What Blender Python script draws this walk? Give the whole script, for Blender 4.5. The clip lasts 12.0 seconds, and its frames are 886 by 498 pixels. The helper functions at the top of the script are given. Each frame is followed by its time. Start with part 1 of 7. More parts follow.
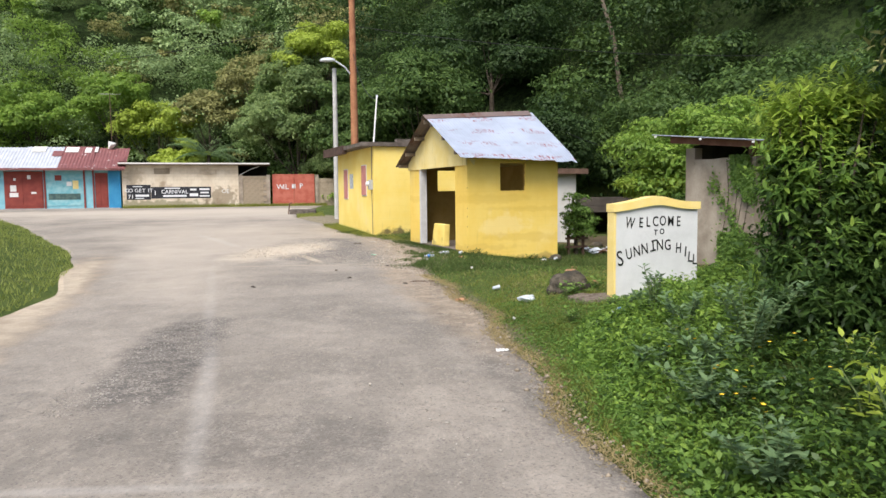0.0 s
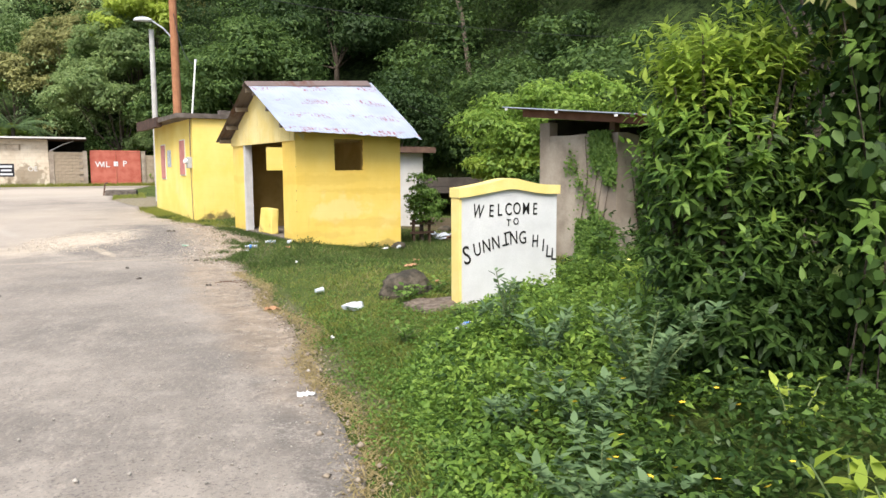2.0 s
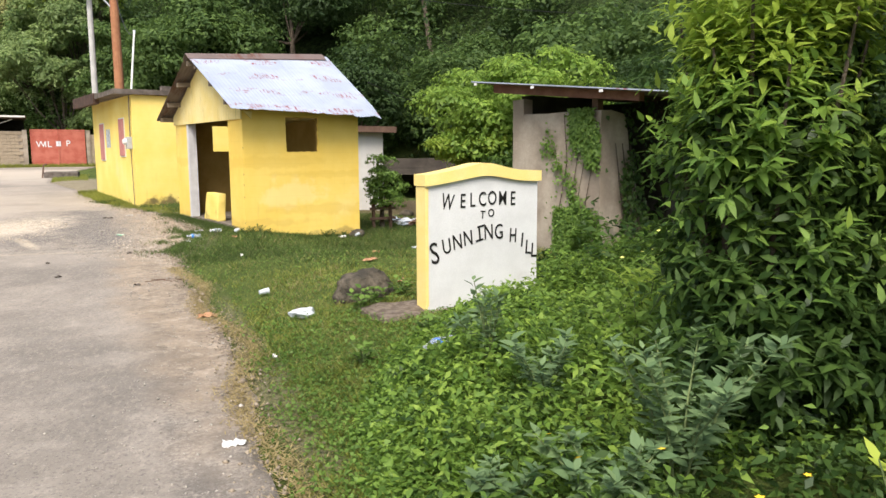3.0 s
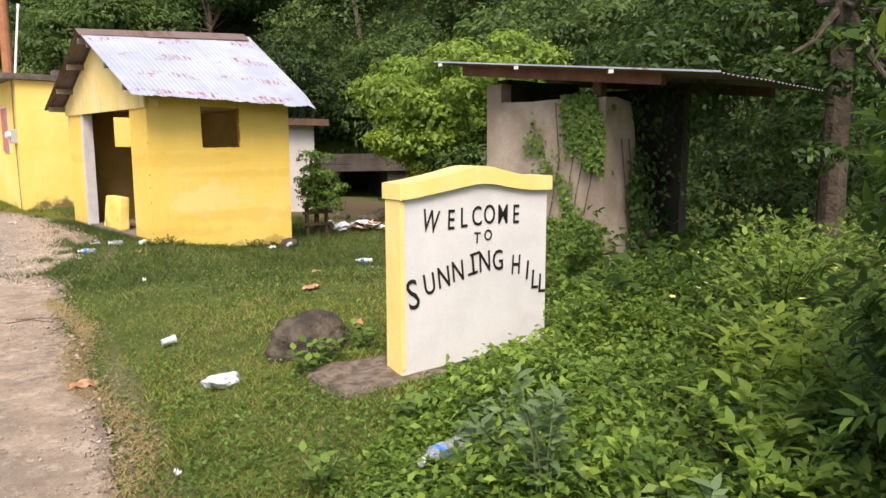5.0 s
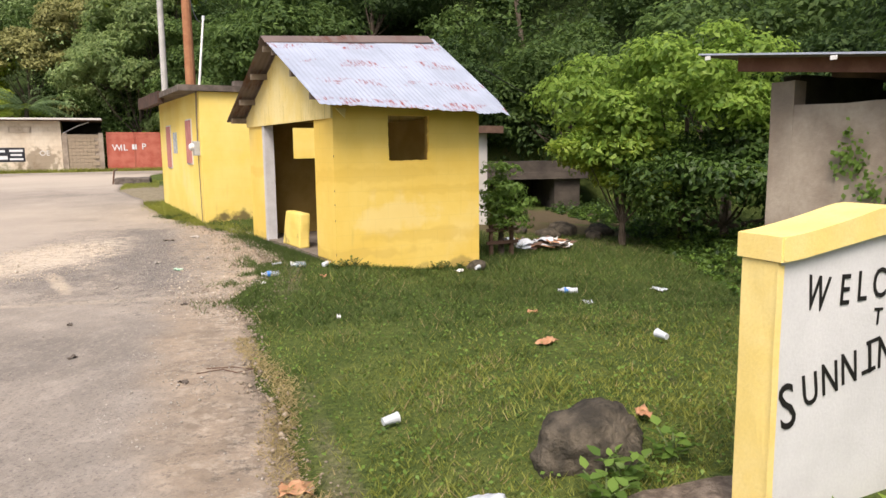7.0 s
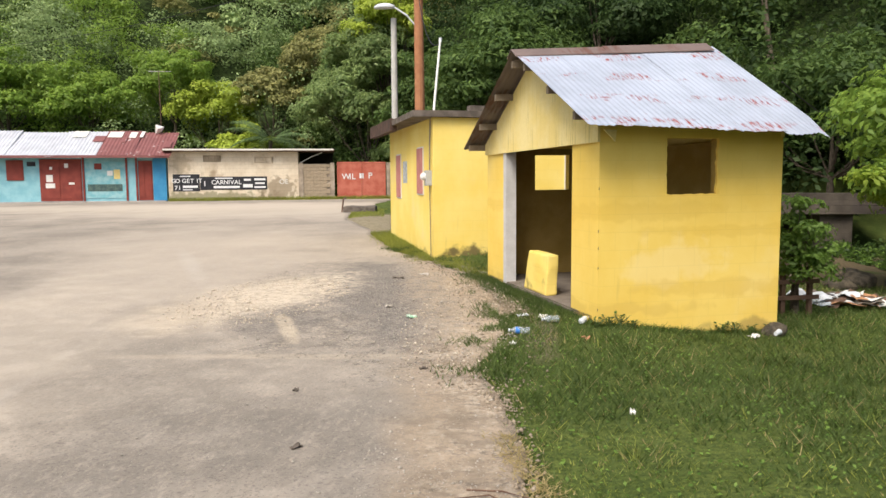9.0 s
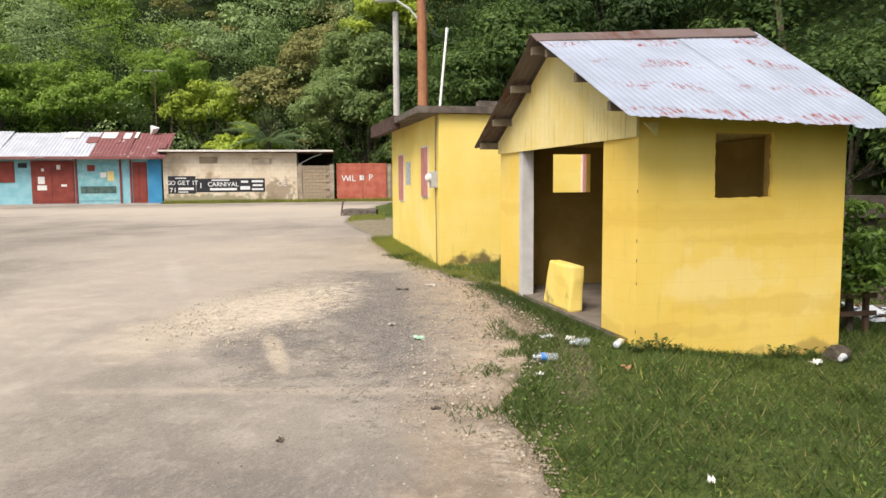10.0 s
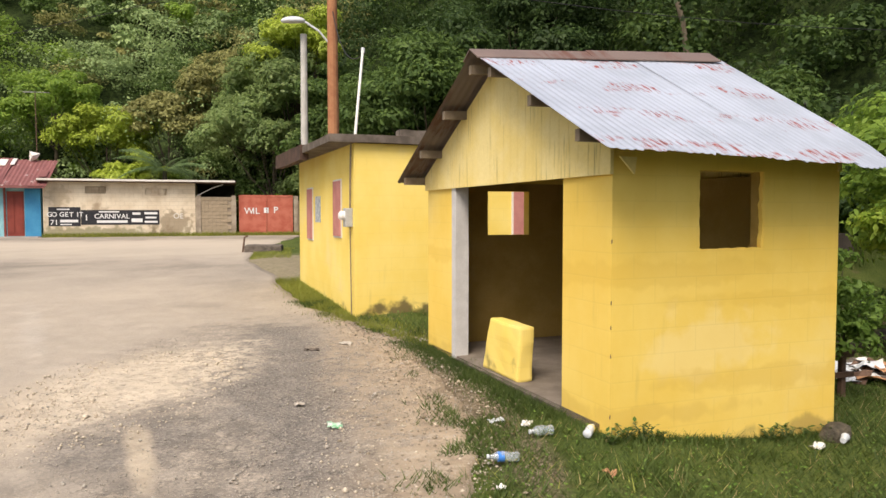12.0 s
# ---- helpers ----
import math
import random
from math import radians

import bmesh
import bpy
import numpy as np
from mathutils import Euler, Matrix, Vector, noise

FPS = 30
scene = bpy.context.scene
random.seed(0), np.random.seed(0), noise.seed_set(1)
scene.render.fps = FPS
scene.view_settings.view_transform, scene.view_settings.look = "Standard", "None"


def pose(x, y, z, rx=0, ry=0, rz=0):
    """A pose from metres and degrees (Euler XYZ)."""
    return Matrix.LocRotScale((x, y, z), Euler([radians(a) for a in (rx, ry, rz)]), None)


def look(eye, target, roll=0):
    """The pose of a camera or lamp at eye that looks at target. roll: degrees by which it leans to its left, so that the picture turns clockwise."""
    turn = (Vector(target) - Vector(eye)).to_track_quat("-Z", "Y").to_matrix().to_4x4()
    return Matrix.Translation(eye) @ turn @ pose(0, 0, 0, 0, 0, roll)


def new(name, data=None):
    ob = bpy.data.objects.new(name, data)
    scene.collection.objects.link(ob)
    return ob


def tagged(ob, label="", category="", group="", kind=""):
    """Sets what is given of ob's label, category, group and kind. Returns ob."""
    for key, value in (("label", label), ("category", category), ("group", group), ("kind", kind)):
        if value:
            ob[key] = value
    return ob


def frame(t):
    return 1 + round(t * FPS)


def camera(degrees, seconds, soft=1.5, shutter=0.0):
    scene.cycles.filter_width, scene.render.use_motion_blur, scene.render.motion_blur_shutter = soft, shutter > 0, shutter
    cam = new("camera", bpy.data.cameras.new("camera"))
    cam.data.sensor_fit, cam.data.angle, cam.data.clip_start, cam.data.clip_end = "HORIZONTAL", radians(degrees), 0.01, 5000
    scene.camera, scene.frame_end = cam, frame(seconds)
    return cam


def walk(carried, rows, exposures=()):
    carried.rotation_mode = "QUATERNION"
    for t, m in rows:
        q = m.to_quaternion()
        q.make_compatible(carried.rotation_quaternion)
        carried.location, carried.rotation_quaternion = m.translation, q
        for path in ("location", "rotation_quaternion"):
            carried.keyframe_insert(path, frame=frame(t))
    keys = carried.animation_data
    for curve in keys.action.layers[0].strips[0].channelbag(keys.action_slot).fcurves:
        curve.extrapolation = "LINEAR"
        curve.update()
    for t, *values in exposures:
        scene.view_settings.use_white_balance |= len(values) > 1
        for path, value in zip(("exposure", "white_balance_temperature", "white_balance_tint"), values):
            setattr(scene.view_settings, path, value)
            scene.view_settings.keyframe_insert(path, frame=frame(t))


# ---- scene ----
cam = camera(62.8, 12.0, soft=1.5)
PATH = [
    (0, (0.0, 0.0, 1.377), (-0.064, 1.993, 1.223), -0.5),
    (0.5, (0.075, 0.454, 1.394), (0.176, 2.443, 1.207), -0.5),
    (1, (0.192, 0.922, 1.393), (0.396, 2.903, 1.205), -0.4),
    (1.5, (0.359, 1.43, 1.393), (0.647, 3.4, 1.2), -0.3),
    (2, (0.449, 1.935, 1.385), (0.785, 3.895, 1.173), -0.2),
    (2.5, (0.536, 2.436, 1.404), (0.931, 4.381, 1.155), -0.2),
    (3, (0.61, 2.992, 1.418), (1.049, 4.925, 1.151), -0.2),
    (5, (0.705, 4.886, 1.442), (1.336, 6.763, 1.16), -0.1),
    (5.5, (0.729, 5.327, 1.448), (1.395, 7.191, 1.164), -0.1),
    (6, (0.578, 5.71, 1.466), (1.237, 7.577, 1.187), -0.1),
    (6.5, (0.383, 6.122, 1.503), (0.99, 8.008, 1.227), -0.1),
    (7, (0.236, 6.501, 1.553), (0.486, 8.467, 1.284), -0.6),
    (7.5, (0.022, 6.86, 1.574), (-0.167, 8.839, 1.349), -0.6),
    (9.5, (-0.549, 8.869, 1.584), (-0.862, 10.835, 1.401), -0.4),
    (10, (-0.714, 9.407, 1.577), (-1.026, 11.375, 1.397), -0.4),
    (10.5, (-0.88, 9.895, 1.614), (-1.195, 11.862, 1.434), -0.4),
    (11, (-0.927, 10.281, 1.634), (-1.242, 12.249, 1.471), -0.3),
    (11.5, (-1.024, 10.622, 1.667), (-1.286, 12.599, 1.523), -0.4),
    (12, (-1.086, 10.948, 1.693), (-1.146, 12.945, 1.599), -0.0),
]
walk(cam, [(t, look(eye, target, roll)) for t, eye, target, roll in PATH], [(0, 0.97, 6000, 10), (2, 1.27, 6050, 10), (3.2, 1.2, 6300, 11), (5.5, 1.18, 6600, 18), (6.5, 0.96, 6500, 18), (7.5, 1.1, 6500, 12), (9.5, 0.94, 6500, 10), (10.5, 0.93, 6500, 10), (12, 0.9, 6800, 12)])

# ---- light ----
world = bpy.data.worlds.new("world")
scene.world = world
world.use_nodes = True
_wn = world.node_tree
_bg = _wn.nodes["Background"]
_sky = _wn.nodes.new("ShaderNodeTexSky")
_sky.sky_type = "NISHITA"
_sky.sun_disc = False
_sky.sun_elevation = radians(53)
_sky.sun_rotation = radians(200)
_sky.air_density = 1.0
_sky.dust_density = 4.0
_wn.links.new(_sky.outputs[0], _bg.inputs[0])
_bg.inputs[1].default_value = 0.1
sun_data = bpy.data.lights.new("sun", "SUN")
sun_data.energy = 2.0
sun_data.angle = radians(30)
sun_data.color = (1.0, 0.93, 0.82)
sun = new("sun", sun_data)
sun.matrix_world = look((-9, -24.5, 35), (0, 0, 0))

# ---- materials ----
def mat(name, rough=0.8, metal=0.0, spec=0.3):
    m = bpy.data.materials.new(name)
    m.use_nodes = True
    b = m.node_tree.nodes["Principled BSDF"]
    b.inputs["Roughness"].default_value = rough
    b.inputs["Metallic"].default_value = metal
    b.inputs["Specular IOR Level"].default_value = spec
    return m, m.node_tree, b


def coords(nt, scale=(1, 1, 1), kind="Object"):
    tc = nt.nodes.new("ShaderNodeTexCoord")
    mp = nt.nodes.new("ShaderNodeMapping")
    mp.inputs["Scale"].default_value = scale
    nt.links.new(tc.outputs[kind], mp.inputs["Vector"])
    return mp.outputs[0]


def noise_fac(nt, vec, scale, lo=0.4, hi=0.6, detail=4.0, rough=0.6):
    n = nt.nodes.new("ShaderNodeTexNoise")
    n.inputs["Scale"].default_value = scale
    n.inputs["Detail"].default_value = detail
    n.inputs["Roughness"].default_value = rough
    nt.links.new(vec, n.inputs["Vector"])
    r = nt.nodes.new("ShaderNodeMapRange")
    r.interpolation_type = "SMOOTHSTEP"
    r.inputs["From Min"].default_value = lo
    r.inputs["From Max"].default_value = hi
    nt.links.new(n.outputs["Fac"], r.inputs["Value"])
    return r.outputs[0]


def mix(nt, fac, a, b, mode="MIX"):
    n = nt.nodes.new("ShaderNodeMix")
    n.data_type = "RGBA"
    n.blend_type = mode
    for s, v in (("Factor", fac), ("A", a), ("B", b)):
        i = [k for k in n.inputs if k.name == s and (k.type == "VALUE" if s == "Factor" else k.type == "RGBA")][0]
        if isinstance(v, (int, float)):
            i.default_value = v
        elif isinstance(v, tuple):
            i.default_value = (*v[:3], 1)
        else:
            nt.links.new(v, i)
    return [o for o in n.outputs if o.type == "RGBA"][0]


def mul(nt, a, b, op="MULTIPLY"):
    n = nt.nodes.new("ShaderNodeMath")
    n.operation = op
    n.use_clamp = op in ("MULTIPLY", "ADD", "SUBTRACT")
    for k, v in enumerate((a, b)):
        if isinstance(v, (int, float)):
            n.inputs[k].default_value = v
        else:
            nt.links.new(v, n.inputs[k])
    return n.outputs[0]


def bump(nt, b, height, strength=0.4, dist=0.01):
    n = nt.nodes.new("ShaderNodeBump")
    n.inputs["Strength"].default_value = strength
    n.inputs["Distance"].default_value = dist
    nt.links.new(height, n.inputs["Height"])
    nt.links.new(n.outputs[0], b.inputs["Normal"])


def setcol(nt, b, c):
    nt.links.new(c, b.inputs["Base Color"]) if not isinstance(c, tuple) else None


def worn(name, a, b2, scale=3.0, dirt=(0.12, 0.1, 0.07), dirt_amount=0.35, rough=0.85, fine=60.0, relief=0.25, dist=0.004, metal=0.0, spec=0.25):
    """Paint, plaster or timber in two near tones with stains and fine relief."""
    m, nt, b = mat(name, rough, metal, spec)
    v = coords(nt)
    c = mix(nt, noise_fac(nt, v, scale, 0.35, 0.65), a, b2)
    st = noise_fac(nt, v, scale * 0.55, 0.56, 0.78, 8, 0.7)
    c = mix(nt, mul(nt, st, dirt_amount), c, dirt)
    f = noise_fac(nt, v, fine, 0.2, 0.8, 3)
    c = mix(nt, mul(nt, f, 0.25), c, tuple(x * 0.7 for x in a))
    setcol(nt, b, c)
    bump(nt, b, noise_fac(nt, v, fine, 0.1, 0.9, 5), relief, dist)
    return m


def spot(nt, vec, cx, cy, rx, ry, turn=0.0, soft=0.55, wobble=0.5, cz=0.0, rz=1e3, grain=1.7):
    """A patch of uneven outline round a place."""
    mp = nt.nodes.new("ShaderNodeMapping")
    mp.vector_type = "TEXTURE"
    mp.inputs["Location"].default_value = (cx, cy, cz)
    mp.inputs["Rotation"].default_value = (0, 0, radians(turn))
    mp.inputs["Scale"].default_value = (rx, ry, rz)
    nt.links.new(vec, mp.inputs["Vector"])
    ln = nt.nodes.new("ShaderNodeVectorMath")
    ln.operation = "LENGTH"
    nt.links.new(mp.outputs[0], ln.inputs[0])
    n = nt.nodes.new("ShaderNodeTexNoise")
    n.inputs["Scale"].default_value = grain
    n.inputs["Detail"].default_value = 6
    nt.links.new(vec, n.inputs["Vector"])
    a = nt.nodes.new("ShaderNodeMath")
    a.operation = "MULTIPLY_ADD"
    a.inputs[1].default_value = wobble * 2
    nt.links.new(n.outputs["Fac"], a.inputs[0])
    nt.links.new(ln.outputs["Value"], a.inputs[2])
    r = nt.nodes.new("ShaderNodeMapRange")
    r.interpolation_type = "SMOOTHSTEP"
    r.inputs["From Min"].default_value = 1 + wobble + soft / 2
    r.inputs["From Max"].default_value = 1 + wobble - soft / 2
    nt.links.new(a.outputs[0], r.inputs["Value"])
    return r.outputs[0]


def block_paint(name, a, b2, course=(0.4, 0.2), patch=(0.72, 0.62, 0.34), patch_amount=0.5, dirt=(0.1, 0.085, 0.05), rough=0.75, joint=0.35, marks=()):
    """Painted block wall: faint joints, worn patches, streaks, splash dirt of uneven outline."""
    m, nt, b = mat(name, rough, 0, 0.25)
    v = coords(nt)
    c = mix(nt, noise_fac(nt, v, 1.1, 0.3, 0.7, 5), a, b2)
    c = mix(nt, mul(nt, noise_fac(nt, v, 0.8, 0.56, 0.72, 6), patch_amount), c, patch)
    streak = noise_fac(nt, coords(nt, (3, 3, 0.35)), 2.2, 0.6, 0.85, 6)
    c = mix(nt, mul(nt, streak, 0.2), c, dirt)
    specks = noise_fac(nt, v, 14, 0.66, 0.8, 6, 0.7)
    c = mix(nt, mul(nt, specks, 0.3), c, dirt)
    for cx, cy, cz, rx, ry, rz, col, k in marks:
        c = mix(nt, mul(nt, spot(nt, v, cx, cy, rx, ry, 0, 0.6, 1.5, cz, rz, 3.2), k), c, col)
    # joints, in the height only with a slight tone
    sx = nt.nodes.new("ShaderNodeSeparateXYZ")
    nt.links.new(v, sx.inputs[0])
    cb = nt.nodes.new("ShaderNodeCombineXYZ")
    nt.links.new(mul(nt, sx.outputs[0], sx.outputs[1], "ADD"), cb.inputs[0])
    [n for n in nt.nodes if n.type == "MATH"][-1].use_clamp = False
    nt.links.new(sx.outputs[2], cb.inputs[1])
    bt = nt.nodes.new("ShaderNodeTexBrick")
    bt.inputs["Scale"].default_value = 1.0
    bt.inputs["Brick Width"].default_value = course[0]
    bt.inputs["Row Height"].default_value = course[1]
    bt.inputs["Mortar Size"].default_value = 0.008
    bt.inputs["Mortar Smooth"].default_value = 0.6
    bt.inputs["Color1"].default_value = bt.inputs["Color2"].default_value = (1, 1, 1, 1)
    bt.inputs["Mortar"].default_value = (0, 0, 0, 1)
    nt.links.new(cb.outputs[0], bt.inputs["Vector"])
    inv = mul(nt, 1.0, bt.outputs["Color"], "SUBTRACT")
    c = mix(nt, mul(nt, inv, joint * 0.35), c, dirt)
    setcol(nt, b, c)
    h = mul(nt, mul(nt, bt.outputs["Color"], 0.6), mul(nt, noise_fac(nt, v, 45, 0.1, 0.9, 5), 0.35), "ADD")
    bump(nt, b, h, joint, 0.006)
    return m


def leaf_mat(name, a, b2, gloss=0.62, through_light=0.3):
    """Leaves that differ one from another, with some light coming through them."""
    m, nt, b = mat(name, gloss, 0, 0.22)
    g = nt.nodes.new("ShaderNodeNewGeometry")
    v = coords(nt)
    r = mix(nt, g.outputs["Random Per Island"], a, b2)
    big = noise_fac(nt, v, 0.35, 0.35, 0.65, 3)
    r = mix(nt, mul(nt, big, 0.45), r, tuple(x * 0.6 for x in a))
    setcol(nt, b, r)
    t = nt.nodes.new("ShaderNodeBsdfTranslucent")
    nt.links.new(mix(nt, 0.5, r, tuple(min(1, x * 1.6) for x in b2)), t.inputs[0])
    ms = nt.nodes.new("ShaderNodeMixShader")
    ms.inputs[0].default_value = through_light
    nt.links.new(b.outputs[0], ms.inputs[1])
    nt.links.new(t.outputs[0], ms.inputs[2])
    out = [n for n in nt.nodes if n.type == "OUTPUT_MATERIAL"][0]
    nt.links.new(ms.outputs[0], out.inputs[0])
    return m


def sheet_metal(name, base, rust=(0.2, 0.07, 0.04), rust_lo=0.62, rust_hi=0.68, rough=0.45, metal=0.6, along=(6, 0.9, 1), nail_rows=0.0):
    m, nt, b = mat(name, rough, metal, 0.5)
    v = coords(nt)
    c = mix(nt, noise_fac(nt, v, 1.6, 0.3, 0.7, 5), base, tuple(x * 0.8 for x in base))
    rs = noise_fac(nt, coords(nt, along), 2.3, rust_lo, rust_hi, 7, 0.65)
    rs = mul(nt, rs, noise_fac(nt, v, 1.1, 0.45, 0.58, 3))
    if nail_rows:
        # streaks that start at the rows of nails
        sp = nt.nodes.new("ShaderNodeSeparateXYZ")
        nt.links.new(v, sp.inputs[0])
        fr = nt.nodes.new("ShaderNodeMath")
        fr.operation = "PINGPONG"
        fr.inputs[1].default_value = nail_rows
        nt.links.new(sp.outputs[1], fr.inputs[0])
        row = nt.nodes.new("ShaderNodeMapRange")
        row.interpolation_type = "SMOOTHSTEP"
        row.inputs["From Min"].default_value, row.inputs["From Max"].default_value = nail_rows * 0.5, nail_rows * 0.75
        nt.links.new(fr.outputs[0], row.inputs["Value"])
        st = mul(nt, noise_fac(nt, coords(nt, (30, 3.4, 0)), 1.6, 0.53, 0.57, 2), noise_fac(nt, coords(nt, (1, 1.6, 0)), 1.5, 0.49, 0.54, 2))
        rs = mul(nt, mul(nt, rs, 0.5), mul(nt, row.outputs[0], st), "ADD")
    c = mix(nt, rs, c, rust)
    setcol(nt, b, c)
    rr = nt.nodes.new("ShaderNodeMapRange")
    rr.inputs["To Min"].default_value = rough
    rr.inputs["To Max"].default_value = 0.9
    nt.links.new(rs, rr.inputs["Value"])
    nt.links.new(rr.outputs[0], b.inputs["Roughness"])
    bump(nt, b, noise_fac(nt, v, 20, 0.2, 0.8, 4), 0.15, 0.004)
    return m


# Stained ochre, darkened so that the shelter's indoor shade is in the colour.
INNER = worn("shaded_ochre_inner_wall", (0.3, 0.2, 0.05), (0.38, 0.26, 0.08), 2, (0.1, 0.07, 0.03), 0.5, 0.9, 40)
YELLOW = block_paint("yellow_block_paint", (0.75, 0.52, 0.1), (0.8, 0.59, 0.15), patch=(0.8, 0.63, 0.24), joint=0.12, marks=((0.95, 0, 0.66, 0.55, 9, 0.26, (0.84, 0.7, 0.36), 0.36), (0.5, 0, 1.22, 1.3, 9, 0.1, (0.64, 0.42, 0.07), 0.4), (1.6, 0, 0.34, 1.0, 9, 0.1, (0.62, 0.41, 0.08), 0.4), (1.9, 0, 1.0, 1.2, 9, 0.07, (0.64, 0.42, 0.07), 0.35), (0.4, 0, 0.12, 0.8, 9, 0.08, (0.6, 0.4, 0.09), 0.4), (2.0, 0, -0.16, 0.6, 9, 0.1, (0.2, 0.15, 0.07), 0.5)))
YELLOW_HOUSE = block_paint("yellow_render", (0.78, 0.58, 0.13), (0.82, 0.65, 0.2), patch=(0.74, 0.6, 0.28), joint=0.12, marks=((0.75, 0, 0.12, 0.55, 9, 0.16, (0.1, 0.08, 0.04), 0.9),))
YELLOW_BOARD = worn("yellow_boards", (0.76, 0.6, 0.22), (0.78, 0.65, 0.3), 2.0, (0.35, 0.27, 0.1), 0.35, 0.75, 40)
# rain streaks down the boards
_nt = YELLOW_BOARD.node_tree
_b = _nt.nodes["Principled BSDF"]
_str = mul(_nt, noise_fac(_nt, coords(_nt, (1, 26, 0.8)), 1.5, 0.56, 0.66, 3), noise_fac(_nt, coords(_nt, (1, 1, 1)), 1.6, 0.42, 0.6, 2))
setcol(_nt, _b, mix(_nt, mul(_nt, _str, 0.6), _b.inputs["Base Color"].links[0].from_socket, (0.2, 0.16, 0.05)))
YELLOW_TRIM = worn("yellow_trim_paint", (0.86, 0.66, 0.22), (0.88, 0.7, 0.28), 4, (0.4, 0.3, 0.14), 0.25, 0.6, 70, 0.3)
WHITE_PAINT = worn("white_wall_paint", (0.62, 0.62, 0.605), (0.69, 0.69, 0.675), 3, (0.4, 0.38, 0.33), 0.3, 0.6, 70, 0.25)
WHITE_OLD = worn("old_white_wall", (0.62, 0.59, 0.54), (0.7, 0.68, 0.63), 1.5, (0.3, 0.26, 0.2), 0.4)
CONCRETE = worn("bare_concrete", (0.26, 0.21, 0.16), (0.43, 0.365, 0.285), 1.5, (0.15, 0.11, 0.075), 0.7, 0.95, 28, 0.5, 0.006)
# Near-black concrete that paints the deep shade inside the shed.
SHED_SHADE = worn("shade_dark_concrete", (0.035, 0.03, 0.024), (0.07, 0.062, 0.048), 2.5, (0.015, 0.02, 0.01), 0.7, 0.95, 28, 0.8, 0.01)
JAMB = worn("grey_jamb_render", (0.5, 0.49, 0.48), (0.58, 0.57, 0.56), 5, (0.3, 0.28, 0.24), 0.3, 0.9, 60, 0.5)
FLOOR_CONC = worn("floor_concrete", (0.3, 0.28, 0.26), (0.38, 0.36, 0.33), 3, (0.15, 0.12, 0.09), 0.5, 0.9, 50, 0.4)
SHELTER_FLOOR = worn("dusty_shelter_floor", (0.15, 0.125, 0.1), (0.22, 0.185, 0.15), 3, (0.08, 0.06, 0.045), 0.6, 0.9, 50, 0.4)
SLAB_CONC = worn("pebbled_concrete", (0.13, 0.1, 0.075), (0.29, 0.235, 0.18), 14, (0.06, 0.04, 0.025), 0.8, 0.95, 70, 1.0, 0.015)
OLD_SLAB = worn("mossy_slab", (0.09, 0.074, 0.06), (0.18, 0.15, 0.125), 4, (0.03, 0.03, 0.025), 0.8, 0.95, 30, 0.6)
WOOD_DARK = worn("dark_weathered_wood", (0.11, 0.065, 0.045), (0.16, 0.1, 0.07), 6, (0.04, 0.03, 0.02), 0.5, 0.85, 50)
FASCIA = worn("dark_rotten_fascia", (0.055, 0.034, 0.026), (0.1, 0.06, 0.045), 6, (0.03, 0.022, 0.016), 0.5, 0.85, 50)
WOOD_RED = worn("red_brown_timber", (0.17, 0.075, 0.05), (0.24, 0.12, 0.08), 5, (0.06, 0.03, 0.02), 0.5, 0.85, 50)
WOOD_GREY = worn("grey_purlin_wood", (0.16, 0.125, 0.09), (0.22, 0.18, 0.135), 6, (0.08, 0.06, 0.04), 0.5, 0.85, 50)
POLE_WOOD = worn("creosoted_pole", (0.3, 0.13, 0.065), (0.38, 0.18, 0.09), 4, (0.1, 0.05, 0.03), 0.4, 0.85, 40)
POLE_CONC = worn("grey_post", (0.42, 0.41, 0.38), (0.5, 0.49, 0.46), 3, (0.2, 0.19, 0.17), 0.3)
PVC = worn("white_pvc", (0.72, 0.7, 0.66), (0.78, 0.76, 0.72), 5, (0.4, 0.36, 0.3), 0.3, 0.5)
GALV = sheet_metal("galvanised_sheet", (0.42, 0.46, 0.54), (0.26, 0.07, 0.06), 0.64, 0.67, 0.5, 0.12, (14, 2.4, 1), 0.32)
# Dark, rusty copy of the sheet; its tone paints the shade under roofs.
GALV_SHADE = sheet_metal("shaded_sheet_underside", (0.16, 0.13, 0.12), (0.1, 0.05, 0.035), 0.45, 0.6, 0.8, 0.1)
RUST_CAP = sheet_metal("rusty_ridge_cap", (0.17, 0.125, 0.11), (0.12, 0.055, 0.04), 0.4, 0.6, 0.85, 0.1)
SHED_SHEET = sheet_metal("dull_grey_sheet", (0.3, 0.31, 0.33), (0.12, 0.07, 0.05), 0.55, 0.7, 0.6, 0.4)
MAROON_SHEET = sheet_metal("maroon_sheet", (0.21, 0.075, 0.07), (0.5, 0.44, 0.42), 0.6, 0.66, 0.7, 0.05, (1.2, 0.7, 1))
GREY_SHEET = sheet_metal("pale_roof_sheet", (0.6, 0.61, 0.64), (0.3, 0.1, 0.07), 0.68, 0.72, 0.5, 0.3)
RED_GATE = worn("red_gate_paint", (0.4, 0.1, 0.065), (0.5, 0.16, 0.11), 2, (0.2, 0.05, 0.03), 0.5, 0.65)
MAROON = worn("maroon_paint", (0.19, 0.04, 0.03), (0.25, 0.055, 0.04), 2, (0.08, 0.03, 0.02), 0.4, 0.7)
BLUE = worn("blue_wall_paint", (0.2, 0.43, 0.5), (0.28, 0.52, 0.57), 2, (0.1, 0.16, 0.18), 0.4, 0.7)
